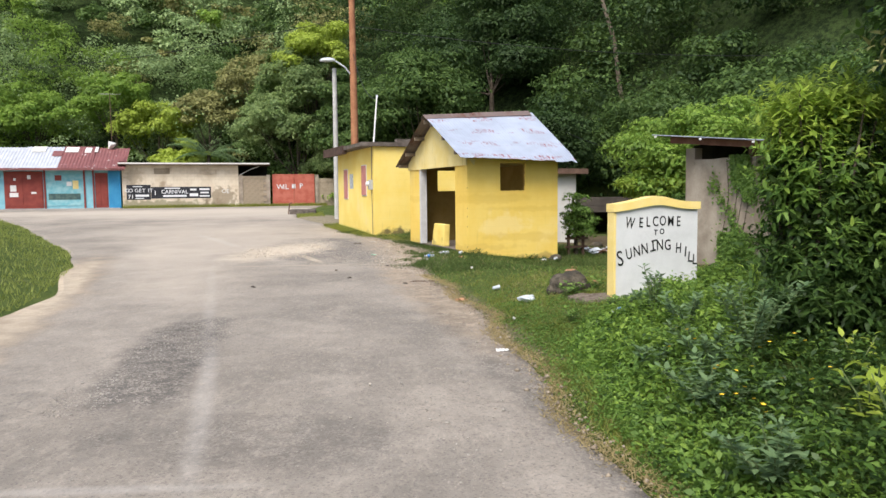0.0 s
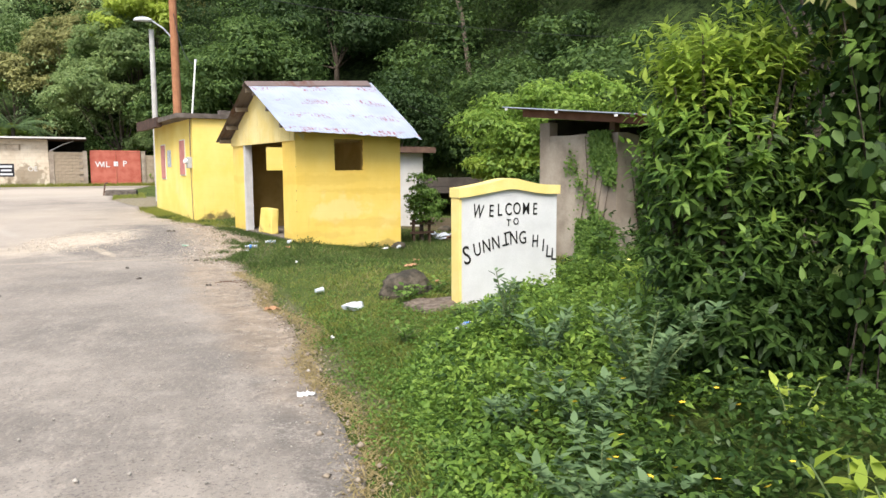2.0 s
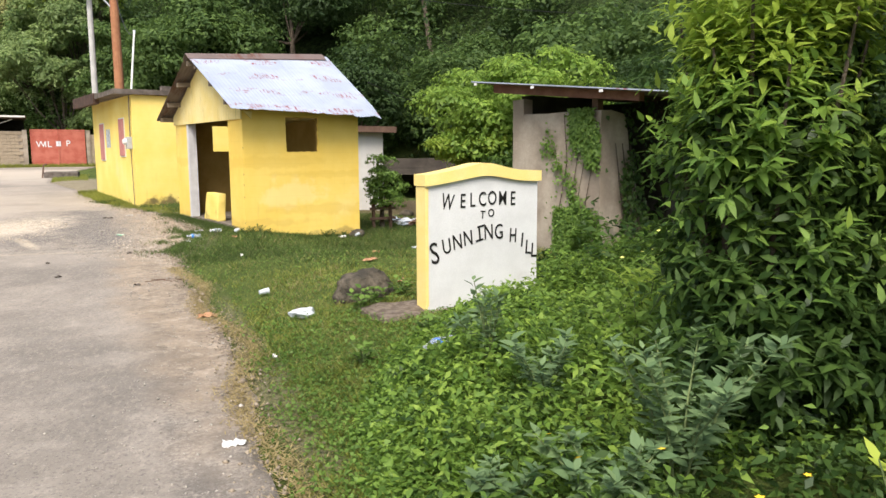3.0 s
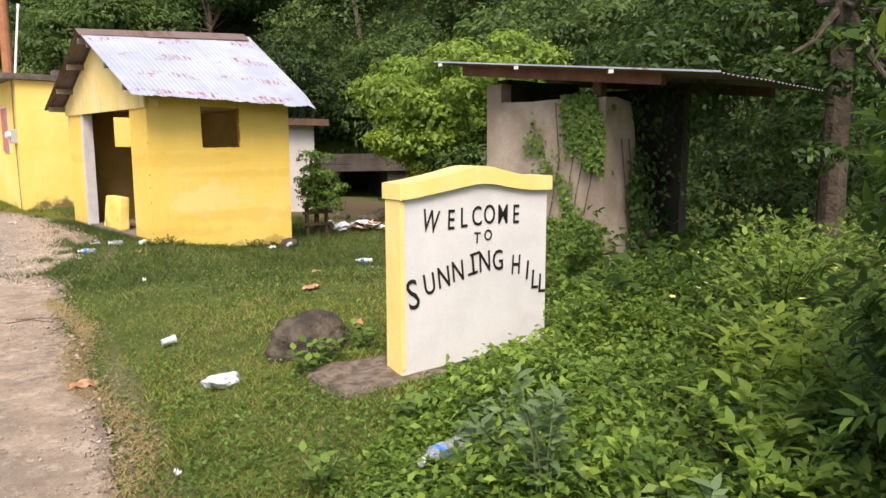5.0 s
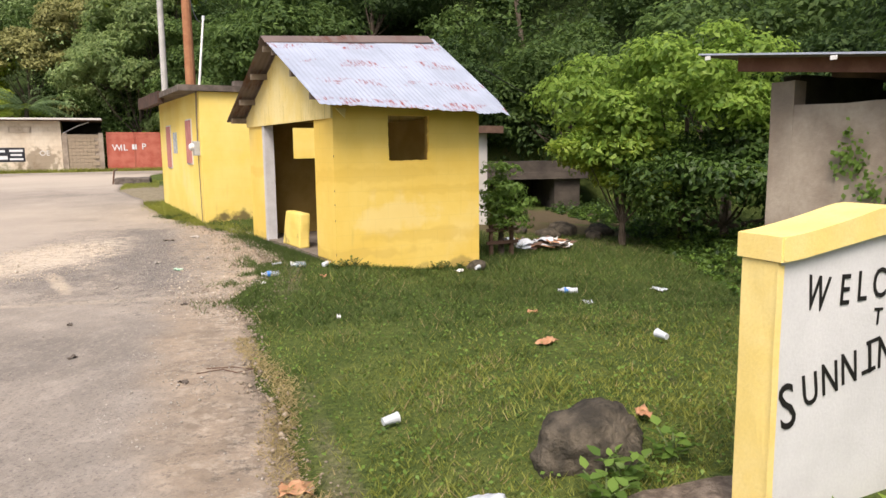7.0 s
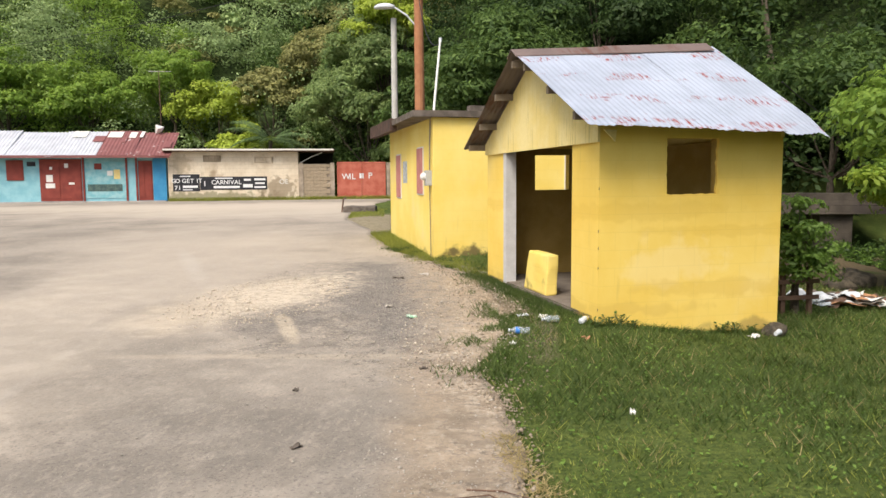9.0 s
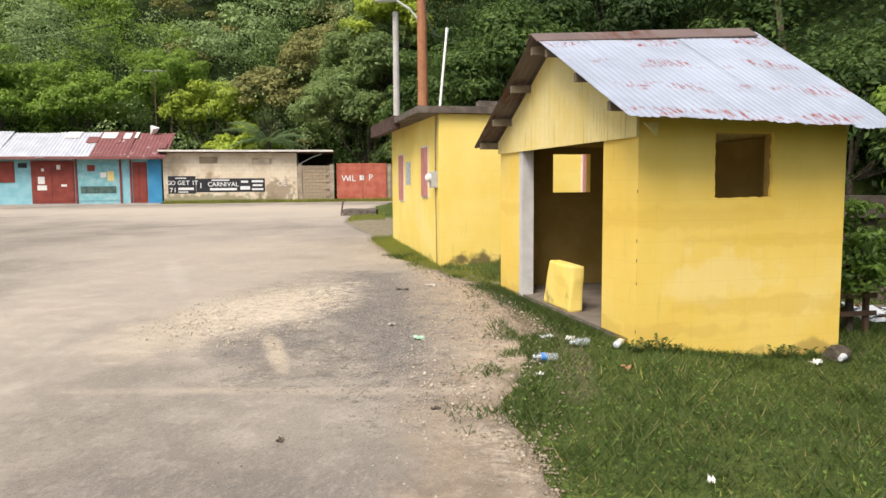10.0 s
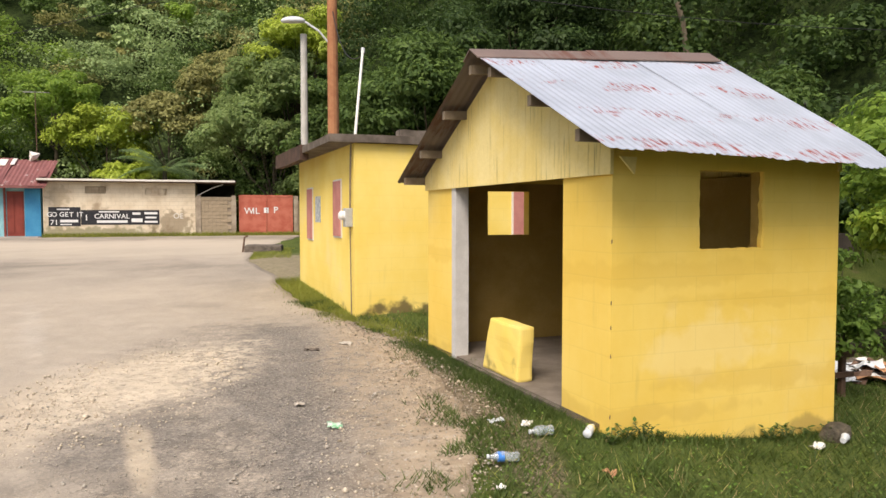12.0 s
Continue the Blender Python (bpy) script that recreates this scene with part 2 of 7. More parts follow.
BLUE_DEEP = worn("deep_blue_paint", (0.04, 0.22, 0.42), (0.06, 0.28, 0.48), 2, (0.04, 0.1, 0.15), 0.3, 0.7)
PINK = worn("pink_shutter_paint", (0.42, 0.17, 0.15), (0.5, 0.22, 0.19), 4, (0.2, 0.1, 0.08), 0.4, 0.7)
TAN = block_paint("tan_blockwork", (0.58, 0.48, 0.35), (0.72, 0.63, 0.49), (0.45, 0.22), (0.33, 0.25, 0.165), 0.85, (0.13, 0.1, 0.065), 0.9, 0.9, marks=((-7.5, 0, 0.75, 3.2, 9, 0.3, (0.2, 0.19, 0.1), 0.7), (-3.2, 0, 1.1, 1.0, 9, 0.7, (0.22, 0.17, 0.11), 0.7), (-6.0, 0, 0.35, 3.5, 9, 0.25, (0.16, 0.14, 0.09), 0.8), (-8.8, 0, 2.6, 0.5, 9, 0.5, (0.36, 0.29, 0.2), 0.6)))
RUBBLE = block_paint("rubble_blockwork", (0.3, 0.24, 0.165), (0.44, 0.36, 0.26), (0.4, 0.2), (0.2, 0.16, 0.11), 0.8, (0.08, 0.06, 0.045), 0.95, 1.0)
STONE_BRIDGE = block_paint("bridge_masonry", (0.045, 0.038, 0.031), (0.1, 0.084, 0.068), (0.3, 0.18), (0.06, 0.05, 0.045), 0.8, (0.05, 0.04, 0.035), 0.95, 1.0)
BLACK_INK = worn("black_paint", (0.012, 0.011, 0.01), (0.02, 0.018, 0.016), 8, (0.06, 0.04, 0.02), 0.3, 0.6)
BANNER = worn("black_banner", (0.02, 0.02, 0.025), (0.035, 0.035, 0.04), 3, (0.1, 0.1, 0.1), 0.3, 0.6)
INK_WHITE = worn("white_lettering", (0.7, 0.7, 0.7), (0.78, 0.78, 0.78), 8, (0.4, 0.4, 0.4), 0.3, 0.6)
POSTER = worn("faded_poster", (0.25, 0.3, 0.36), (0.6, 0.6, 0.58), 14, (0.08, 0.09, 0.12), 0.8, 0.6)
PAPER = worn("white_paper", (0.7, 0.68, 0.64), (0.76, 0.75, 0.72), 10, (0.5, 0.47, 0.4), 0.3, 0.7)
ORANGE_PAPER = worn("yellow_paper", (0.7, 0.55, 0.2), (0.75, 0.62, 0.28), 10, (0.5, 0.4, 0.2), 0.3, 0.7)
METER_GREY = worn("meter_grey", (0.36, 0.37, 0.36), (0.44, 0.44, 0.43), 10, (0.2, 0.2, 0.18), 0.3, 0.5)
ROCK = worn("grey_brown_rock", (0.055, 0.048, 0.036), (0.15, 0.125, 0.09), 7, (0.05, 0.045, 0.035), 0.7, 0.95, 40, 1.0, 0.02)
BARK = worn("bark", (0.065, 0.05, 0.036), (0.125, 0.1, 0.074), 5, (0.04, 0.035, 0.025), 0.5, 0.95, 25, 0.8, 0.02)
TWIG = worn("green_stem", (0.12, 0.16, 0.06), (0.16, 0.2, 0.08), 8, (0.1, 0.08, 0.04), 0.3)
DRY_LEAF = worn("dry_brown_leaf", (0.4, 0.2, 0.1), (0.5, 0.29, 0.16), 12, (0.2, 0.1, 0.05), 0.4, 0.7)
PLASTIC_WHITE = worn("white_plastic", (0.5, 0.53, 0.56), (0.62, 0.65, 0.68), 9, (0.4, 0.4, 0.38), 0.2, 0.4)
PLASTIC_BLUE = worn("blue_plastic", (0.05, 0.2, 0.6), (0.08, 0.26, 0.65), 9, (0.05, 0.1, 0.3), 0.2, 0.4)
PLASTIC_GREEN = worn("green_wrapper", (0.08, 0.4, 0.16), (0.7, 0.72, 0.66), 22, (0.1, 0.2, 0.1), 0.2, 0.4)
PLASTIC_YELLOW = worn("yellow_plastic", (0.7, 0.6, 0.1), (0.75, 0.68, 0.2), 9, (0.4, 0.3, 0.1), 0.2, 0.4)
CLEAR, _nt, _b = mat("clear_plastic", 0.15, 0, 0.5)
_b.inputs["Base Color"].default_value = (0.8, 0.88, 0.92, 1)
_b.inputs["Transmission Weight"].default_value = 0.75
CARPORT_SHADE = worn("carport_shade_black", (0.03, 0.025, 0.02), (0.045, 0.04, 0.035), 3, (0.01, 0.01, 0.01), 0.3)
FLOWER = worn("yellow_petals", (0.85, 0.55, 0.03), (0.9, 0.65, 0.06), 20, (0.6, 0.3, 0.02), 0.2, 0.6)
PALE_FLOWER = worn("pale_yellow_petals", (0.8, 0.78, 0.2), (0.85, 0.83, 0.3), 20, (0.6, 0.5, 0.1), 0.2, 0.6)
LAMP_HEAD = worn("lamp_housing", (0.5, 0.52, 0.54), (0.58, 0.6, 0.62), 6, (0.3, 0.3, 0.3), 0.2, 0.4)
CABLE = worn("black_cable", (0.02, 0.02, 0.02), (0.03, 0.03, 0.03), 6, (0.01, 0.01, 0.01), 0.2, 0.6)

LEAF_DARK = leaf_mat("dark_forest_leaves", (0.024, 0.048, 0.014), (0.066, 0.112, 0.03))
LEAF_MID = leaf_mat("mid_forest_leaves", (0.045, 0.085, 0.022), (0.125, 0.195, 0.046))
LEAF_OLIVE = leaf_mat("olive_forest_leaves", (0.17, 0.18, 0.06), (0.36, 0.35, 0.13))
# Paler leaf colour that paints haze over the distant left hill.
LEAF_HAZE = leaf_mat("hazed_forest_leaves", (0.19, 0.275, 0.11), (0.36, 0.46, 0.185))
LEAF_BRIGHT = leaf_mat("bright_leaves", (0.12, 0.215, 0.033), (0.285, 0.4, 0.068), 0.5, 0.4)
LEAF_LIME = leaf_mat("lime_leaves", (0.25, 0.33, 0.038), (0.46, 0.54, 0.09), 0.5, 0.4)
LEAF_MANGO = leaf_mat("mango_leaves", (0.1, 0.165, 0.05), (0.3, 0.38, 0.14), 0.5, 0.4)
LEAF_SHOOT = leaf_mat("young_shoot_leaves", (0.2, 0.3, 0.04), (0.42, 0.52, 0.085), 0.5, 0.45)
LEAF_WEED = leaf_mat("weed_leaves", (0.072, 0.138, 0.025), (0.2, 0.31, 0.06), 0.5, 0.35)
LEAF_GLAUC = leaf_mat("grey_green_leaves", (0.1, 0.165, 0.072), (0.2, 0.285, 0.125), 0.55, 0.3)
# Also the dark tone that paints shade into bush, weeds and shed vines.
LEAF_VINE_SHADE = leaf_mat("vine_leaves", (0.024, 0.052, 0.013), (0.088, 0.15, 0.032), 0.45, 0.3)
GRASS_BLADE = leaf_mat("grass_blades", (0.15, 0.18, 0.03), (0.32, 0.335, 0.07), 0.6, 0.3)
GRASS_DARK = leaf_mat("dark_grass_blades", (0.045, 0.078, 0.018), (0.115, 0.16, 0.038), 0.6, 0.3)
GRASS_LIGHT = leaf_mat("light_grass_blades", (0.18, 0.22, 0.045), (0.34, 0.37, 0.09), 0.6, 0.35)
GRASS_DRY = leaf_mat("dry_grass_blades", (0.27, 0.21, 0.09), (0.43, 0.35, 0.17), 0.7, 0.3)

# ground: turf over brown soil
GROUND, _nt, _b = mat("turf_and_soil", 0.95, 0, 0.1)
_v = coords(_nt)
_c = mix(_nt, noise_fac(_nt, _v, 1.2, 0.35, 0.65, 6), (0.08, 0.11, 0.025), (0.13, 0.16, 0.04))
_c = mix(_nt, noise_fac(_nt, _v, 28, 0.35, 0.75, 4), _c, (0.05, 0.075, 0.022))
_c = mix(_nt, mul(_nt, noise_fac(_nt, _v, 0.8, 0.58, 0.74, 7, 0.7), 0.7), _c, (0.17, 0.13, 0.08))
_soil = mix(_nt, noise_fac(_nt, _v, 22, 0.42, 0.6, 6, 0.8), (0.13, 0.1, 0.068), (0.31, 0.25, 0.175))
for _cx, _cy, _rx, _ry, _k in ((-1.0, 19.6, 0.7, 1.6, 0.8), (-0.95, 17.6, 0.3, 2.4, 0.9), (0.6, 7.5, 0.14, 3.5, 0.5)):
    _c = mix(_nt, mul(_nt, spot(_nt, _v, _cx, _cy, _rx, _ry, 10), _k), _c, _soil)
for _cx, _cy, _rx, _ry, _k in ((5.0, 23.5, 2.6, 3.4, 0.8), (6.5, 29, 5, 3, 0.9)):
    _c = mix(_nt, mul(_nt, spot(_nt, _v, _cx, _cy, _rx, _ry, 10), _k), _c, (0.12, 0.088, 0.055))
_c = mix(_nt, mul(_nt, spot(_nt, _v, -6.6, 31.0, 2.2, 4.5, 10), 0.85), _c, mix(_nt, noise_fac(_nt, _v, 9, 0.4, 0.6, 6, 0.8), (0.36, 0.3, 0.22), (0.24, 0.2, 0.13)))
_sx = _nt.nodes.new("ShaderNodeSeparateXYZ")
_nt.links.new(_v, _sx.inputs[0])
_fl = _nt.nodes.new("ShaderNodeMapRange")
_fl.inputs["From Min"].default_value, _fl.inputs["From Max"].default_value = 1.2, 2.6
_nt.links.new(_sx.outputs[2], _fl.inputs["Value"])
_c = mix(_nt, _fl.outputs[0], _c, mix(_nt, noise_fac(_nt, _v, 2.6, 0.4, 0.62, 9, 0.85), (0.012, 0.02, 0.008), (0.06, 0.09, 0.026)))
setcol(_nt, _b, _c)
bump(_nt, _b, noise_fac(_nt, _v, 30, 0.2, 0.8, 5), 0.8, 0.03)
_c = None

# road: dusty, worn, with gravelly and muddy parts
ROAD, _nt, _b = mat("dusty_worn_asphalt", 0.95, 0, 0.15)
_v = coords(_nt)
_c = mix(_nt, noise_fac(_nt, _v, 0.35, 0.35, 0.65, 5), (0.22, 0.195, 0.163), (0.33, 0.288, 0.238))
_c = mix(_nt, mul(_nt, noise_fac(_nt, coords(_nt, (0.5, 0.12, 1)), 1.1, 0.5, 0.75, 6), 0.6), _c, (0.4, 0.34, 0.27))
_c = mix(_nt, mul(_nt, noise_fac(_nt, _v, 16, 0.5, 0.68, 6, 0.75), 0.4), _c, (0.17, 0.145, 0.12))
_c = mix(_nt, mul(_nt, noise_fac(_nt, coords(_nt, (1, 0.35, 1)), 2.6, 0.52, 0.7, 6, 0.7), 0.35), _c, (0.42, 0.36, 0.29))
_sp = noise_fac(_nt, _v, 55, 0.54, 0.66, 3)
_c = mix(_nt, mul(_nt, _sp, 0.6), _c, (0.12, 0.105, 0.095))
_c = mix(_nt, mul(_nt, noise_fac(_nt, coords(_nt, (1, 0.45, 1)), 22, 0.5, 0.62, 5, 0.8), 0.3), _c, (0.45, 0.385, 0.31))
_c = mix(_nt, mul(_nt, noise_fac(_nt, _v, 110, 0.62, 0.7, 2), 0.5), _c, (0.5, 0.46, 0.4))


_grit = noise_fac(_nt, _v, 38, 0.44, 0.58, 5, 0.8)
_gravel = mix(_nt, mul(_nt, _grit, noise_fac(_nt, _v, 6, 0.3, 0.6, 5, 0.7)), (0.095, 0.086, 0.077), (0.34, 0.3, 0.25))
_mud = mix(_nt, noise_fac(_nt, _v, 4, 0.4, 0.65, 6, 0.7), (0.4, 0.31, 0.215), (0.25, 0.195, 0.135))
_mud = mix(_nt, mul(_nt, _grit, 0.55), _mud, (0.22, 0.175, 0.13))
for _cx, _cy, _rx, _ry, _t, _k in ((-2.86, 6.8, 0.45, 2.2, 12, 0.85), (-3.6, 18.6, 1.5, 3.4, 16, 1.0), (-1.2, 4.4, 0.8, 0.5, 0, 0.35), (0.0, 8.0, 0.25, 6.0, 12, 0.5), (-1.5, 17.8, 0.75, 4.0, 14, 0.85)):
    _c = mix(_nt, mul(_nt, spot(_nt, _v, _cx, _cy, _rx, _ry, _t), _k), _c, _gravel)
for _cx, _cy, _rx, _ry, _t, _k in ((-1.6, 18.2, 0.8, 4.4, 17, 0.85), (-0.75, 12.0, 0.5, 4.8, 13, 0.75), (-6.4, 10.5, 0.6, 6.0, 20, 0.8), (-1.0, 14.8, 0.5, 1.6, 20, 0.4)):
    _c = mix(_nt, mul(_nt, spot(_nt, _v, _cx, _cy, _rx, _ry, _t, 0.8, 0.6), _k), _c, _mud)
_sand = mix(_nt, noise_fac(_nt, _v, 5, 0.35, 0.65, 6, 0.7), (0.56, 0.47, 0.35), (0.42, 0.35, 0.26))
for _cx, _cy, _rx, _ry, _t, _k in ((-4.75, 17.8, 0.8, 1.9, -6, 0.85), (-3.5, 16.2, 0.1, 0.75, 27, 0.95), (-2.3, 15.0, 2.3, 0.1, 8, 0.35), (-1.7, 17.0, 0.3, 1.4, 14, 0.35), (-6.6, 11.5, 0.3, 4.5, 22, 0.7)):
    _c = mix(_nt, mul(_nt, spot(_nt, _v, _cx, _cy, _rx, _ry, _t, 0.9, 0.6), _k), _c, _sand)
for _cx, _cy, _rx, _ry, _t, _k in ((-12, 38, 10, 5, 10, 0.7), (-18, 41, 16, 3.0, 14, 0.75), (-8, 23, 2.6, 8, 30, 0.55), (-5.2, 27, 2.2, 6, 28, 0.2), (-6.2, 15, 1.0, 5, 25, 0.55)):
    _c = mix(_nt, mul(_nt, spot(_nt, _v, _cx, _cy, _rx, _ry, _t, 1.2, 0.6, grain=0.9), _k), _c, (0.48, 0.415, 0.335))
for _cx, _cy, _rx, _ry, _t, _k in ((-3.6, 10.0, 0.07, 4.6, 19, 0.16), (-1.95, 5.2, 0.07, 1.9, 17, 0.25), (-2.0, 3.65, 0.7, 0.05, 6, 0.3), (-7.4, 21.3, 0.15, 2.2, 32, 0.25)):
    _c = mix(_nt, mul(_nt, spot(_nt, _v, _cx, _cy, _rx, _ry, _t, 1.4, 0.45), _k), _c, (0.5, 0.46, 0.41))
_crust = mul(_nt, noise_fac(_nt, _v, 5.5, 0.5, 0.56, 9, 0.75), noise_fac(_nt, _v, 19, 0.4, 0.6, 6, 0.8))
for _cx, _cy, _rx, _ry, _t, _k in ((-3.4, 18.4, 1.9, 3.8, 16, 0.6), (-4.6, 17.8, 1.0, 2.2, -6, 0.95), (-1.5, 17.6, 0.9, 4.6, 15, 0.95), (-0.6, 11.5, 0.45, 4.5, 13, 0.55), (-2.6, 23.5, 0.9, 3.5, 30, 0.8)):
    _c = mix(_nt, mul(_nt, mul(_nt, spot(_nt, _v, _cx, _cy, _rx, _ry, _t, 0.7, 0.6), _crust), _k), _c, (0.5, 0.425, 0.33))
_dark = mul(_nt, noise_fac(_nt, _v, 4.2, 0.54, 0.6, 9, 0.75), noise_fac(_nt, _v, 24, 0.4, 0.62, 5, 0.8))
for _cx, _cy, _rx, _ry, _t, _k in ((-2.6, 18.2, 2.2, 4.4, 16, 0.7), (-2.9, 18.2, 0.8, 3.4, 18, 1.0), (-0.4, 10.5, 0.45, 3.0, 13, 0.7), (-2.2, 23.0, 1.0, 3.0, 30, 0.6)):
    _c = mix(_nt, mul(_nt, mul(_nt, spot(_nt, _v, _cx, _cy, _rx, _ry, _t, 0.7, 0.6), _dark), _k), _c, (0.085, 0.077, 0.068))
# bare grey gravel where the surface has worn through, with sandy crust beside it and one sandy bar on it
_bare = mix(_nt, noise_fac(_nt, _v, 34, 0.42, 0.6, 5, 0.85), (0.1, 0.092, 0.085), (0.3, 0.27, 0.235))
_c = mix(_nt, mul(_nt, spot(_nt, _v, -2.85, 18.6, 0.85, 3.1, 17, 0.7, 0.6), 0.75), _c, _bare)
_c = mix(_nt, mul(_nt, spot(_nt, _v, -3.75, 16.4, 0.55, 0.8, 20, 0.7, 0.6), 0.55), _c, _bare)
_c = mix(_nt, mul(_nt, mul(_nt, spot(_nt, _v, -4.3, 18.6, 0.75, 1.7, -10, 0.7, 0.6), noise_fac(_nt, _v, 7, 0.45, 0.53, 9, 0.8)), 0.95), _c, (0.56, 0.48, 0.37))
_c = mix(_nt, mul(_nt, mul(_nt, spot(_nt, _v, -4.1, 18.2, 1.1, 2.2, -4, 0.7, 0.6), noise_fac(_nt, _v, 11, 0.55, 0.62, 8, 0.8)), 0.8), _c, (0.15, 0.132, 0.112))
_c = mix(_nt, mul(_nt, mul(_nt, spot(_nt, _v, -1.75, 18.4, 0.7, 4.2, 16, 0.7, 0.6), noise_fac(_nt, _v, 5, 0.42, 0.55, 9, 0.8)), 0.6), _c, (0.42, 0.335, 0.24))
_c = mix(_nt, mul(_nt, spot(_nt, _v, -3.5, 16.2, 0.1, 0.75, 27, 0.9, 0.6), 0.6), _c, _sand)
setcol(_nt, _b, _c)
bump(_nt, _b, mul(_nt, noise_fac(_nt, _v, 60, 0.2, 0.8, 5, 0.8), noise_fac(_nt, _v, 3, 0.2, 0.9, 5), "ADD"), 0.6, 0.012)


# ---- helpers for building ----
def smooth(t):
    t = np.clip(t, 0, 1)
    return t * t * (3 - 2 * t)


ROAD_RIGHT = ((-60, -30, -5, 3.5, 5, 7.4, 9.2, 10.5, 12, 13.4, 15, 17.6, 20, 21.7, 24, 27, 28, 33, 38, 45, 60),
              (3.2, 1.9, 1.35, 0.93, 0.7, 0.43, 0.17, -0.13, -0.5, -0.76, -1.15, -1.1, -1.55, -2.6, -4.0, -5.3, -5.5, -7.7, -8.9, -9.5, -11))
ROAD_LEFT = ((-60, 0, 9, 10.5, 14.5, 18, 20, 28, 34.5, 42, 45), (-4.5, -4.8, -5.9, -6.3, -8, -10, -11.5, -17.5, -22.8, -34, -44))


def right_edge(y):
    return np.interp(y, *ROAD_RIGHT)


def left_edge(y):
    return np.maximum(np.interp(y, *ROAD_LEFT), np.where(y > 41, (y - 45.2) / 0.325 - 31, -99))


def height(x, y):
    """The lie of the land, in metres."""
    x, y = np.asarray(x, float), np.asarray(y, float)
    z = np.interp(y, [-60, -30, 0, 7, 11, 15, 19.5, 23, 27, 45, 60], [-1.0, -0.6, -0.22, -0.15, -0.12, -0.11, -0.03, 0.06, 0.18, 0.5, 0.6])
    d = x - right_edge(y)
    near = 0.2 * smooth(d / 1.8) + 0.12 * smooth((d - 2) / 3)
    far = 0.05 * smooth(d / 0.7) - 0.18 * smooth((d - 1.1) / 1.6) - np.clip(0.065 * np.maximum(d - 2.6, 0), 0, 1.75)
    k = smooth((y - 11.5) / 4)
    z = z + np.where(y < 40, (1 - k) * near + k * far, 0) * (1 - smooth((y - 34) / 6))
    b = left_edge(y) - x
    z = z + 0.45 * smooth(b / 3.0) * (1 - smooth((y - 20) / 15))
    start = np.interp(x, [-80, -40, -25, -10, 3, 14, 22, 34, 60], [48, 52, 58, 55, 44, 37, 27, 16, 4])
    h = np.maximum(y - start, 0)
    z = z + np.minimum(0.8 * h + 1.2 * smooth(h / 4), 62)
    return z


def ground_z(x, y):
    return float(height(x, y))


def from_arrays(name, verts, faces, material, parent=None, kind="", label="", category="", smooth_shade=False, mats=None, mat_index=None):
    me = bpy.data.meshes.new(name)
    verts, faces = np.asarray(verts, np.float32), np.asarray(faces, np.int32)
    k = faces.shape[1]
    me.vertices.add(len(verts))
    me.vertices.foreach_set("co", verts.ravel())
    me.loops.add(faces.size)
    me.loops.foreach_set("vertex_index", faces.ravel())
    me.polygons.add(len(faces))
    me.polygons.foreach_set("loop_start", np.arange(0, faces.size, k, dtype=np.int32))
    for m in mats or [material]:
        me.materials.append(m)
    if mat_index is not None:
        me.polygons.foreach_set("material_index", np.asarray(mat_index, np.int32))
    if smooth_shade:
        me.polygons.foreach_set("use_smooth", np.ones(len(faces), bool))
    me.update(calc_edges=True)
    me.validate()
    ob = new(name, me)
    if parent:
        ob.parent = parent
    return tagged(ob, label, category, "", kind)


def grid_mesh(name, X, Y, Z, material, **kw):
    r, c = X.shape
    i = np.arange(r * c).reshape(r, c)
    faces = np.stack([i[:-1, :-1], i[:-1, 1:], i[1:, 1:], i[1:, :-1]], -1).reshape(-1, 4)
    return from_arrays(name, np.stack([X, Y, Z], -1).reshape(-1, 3), faces, material, smooth_shade=True, **kw)


def thing(name, label, category, m=None, group="", kind=""):
    e = new(name)
    e.empty_display_size = 0.1
    if m is not None:
        e.matrix_world = m
    return tagged(e, label, category, group, kind)


def part(name, bm, material, parent=None, label="", shade=False):
    me = bpy.data.meshes.new(name)
    bmesh.ops.recalc_face_normals(bm, faces=bm.faces)
    bm.to_mesh(me)
    bm.free()
    me.materials.append(material)
    if shade:
        for p in me.polygons:
            p.use_smooth = True
    ob = new(name, me)
    if parent:
        ob.parent = parent
    return tagged(ob, label)


def box(bm, x0, x1, y0, y1, z0, z1, bevel=0.0):
    vs = [bm.verts.new((x, y, z)) for x in (x0, x1) for y in (y0, y1) for z in (z0, z1)]
    for q in ((0, 1, 3, 2), (4, 6, 7, 5), (0, 4, 5, 1), (2, 3, 7, 6), (0, 2, 6, 4), (1, 5, 7, 3)):
        bm.faces.new([vs[k] for k in q])
    if bevel:
        es = list({e for v in vs for e in v.link_edges})
        bmesh.ops.bevel(bm, geom=es, offset=bevel, segments=2, affect="EDGES", profile=0.6)
    return bm


def rough_up(bm, cuts, amount, scale, seed=0.0):
    """Cut the faces finer and shift them a little, for worn edges."""
    bmesh.ops.subdivide_edges(bm, edges=bm.edges[:], cuts=cuts, use_grid_fill=True)
    for v in bm.verts:
        v.co += amount * (noise.noise_vector(v.co * scale + Vector((seed, 0, 0))))
    return bm


def one_box(x0, x1, y0, y1, z0, z1, bevel=0.0):
    return box(bmesh.new(), x0, x1, y0, y1, z0, z1, bevel)


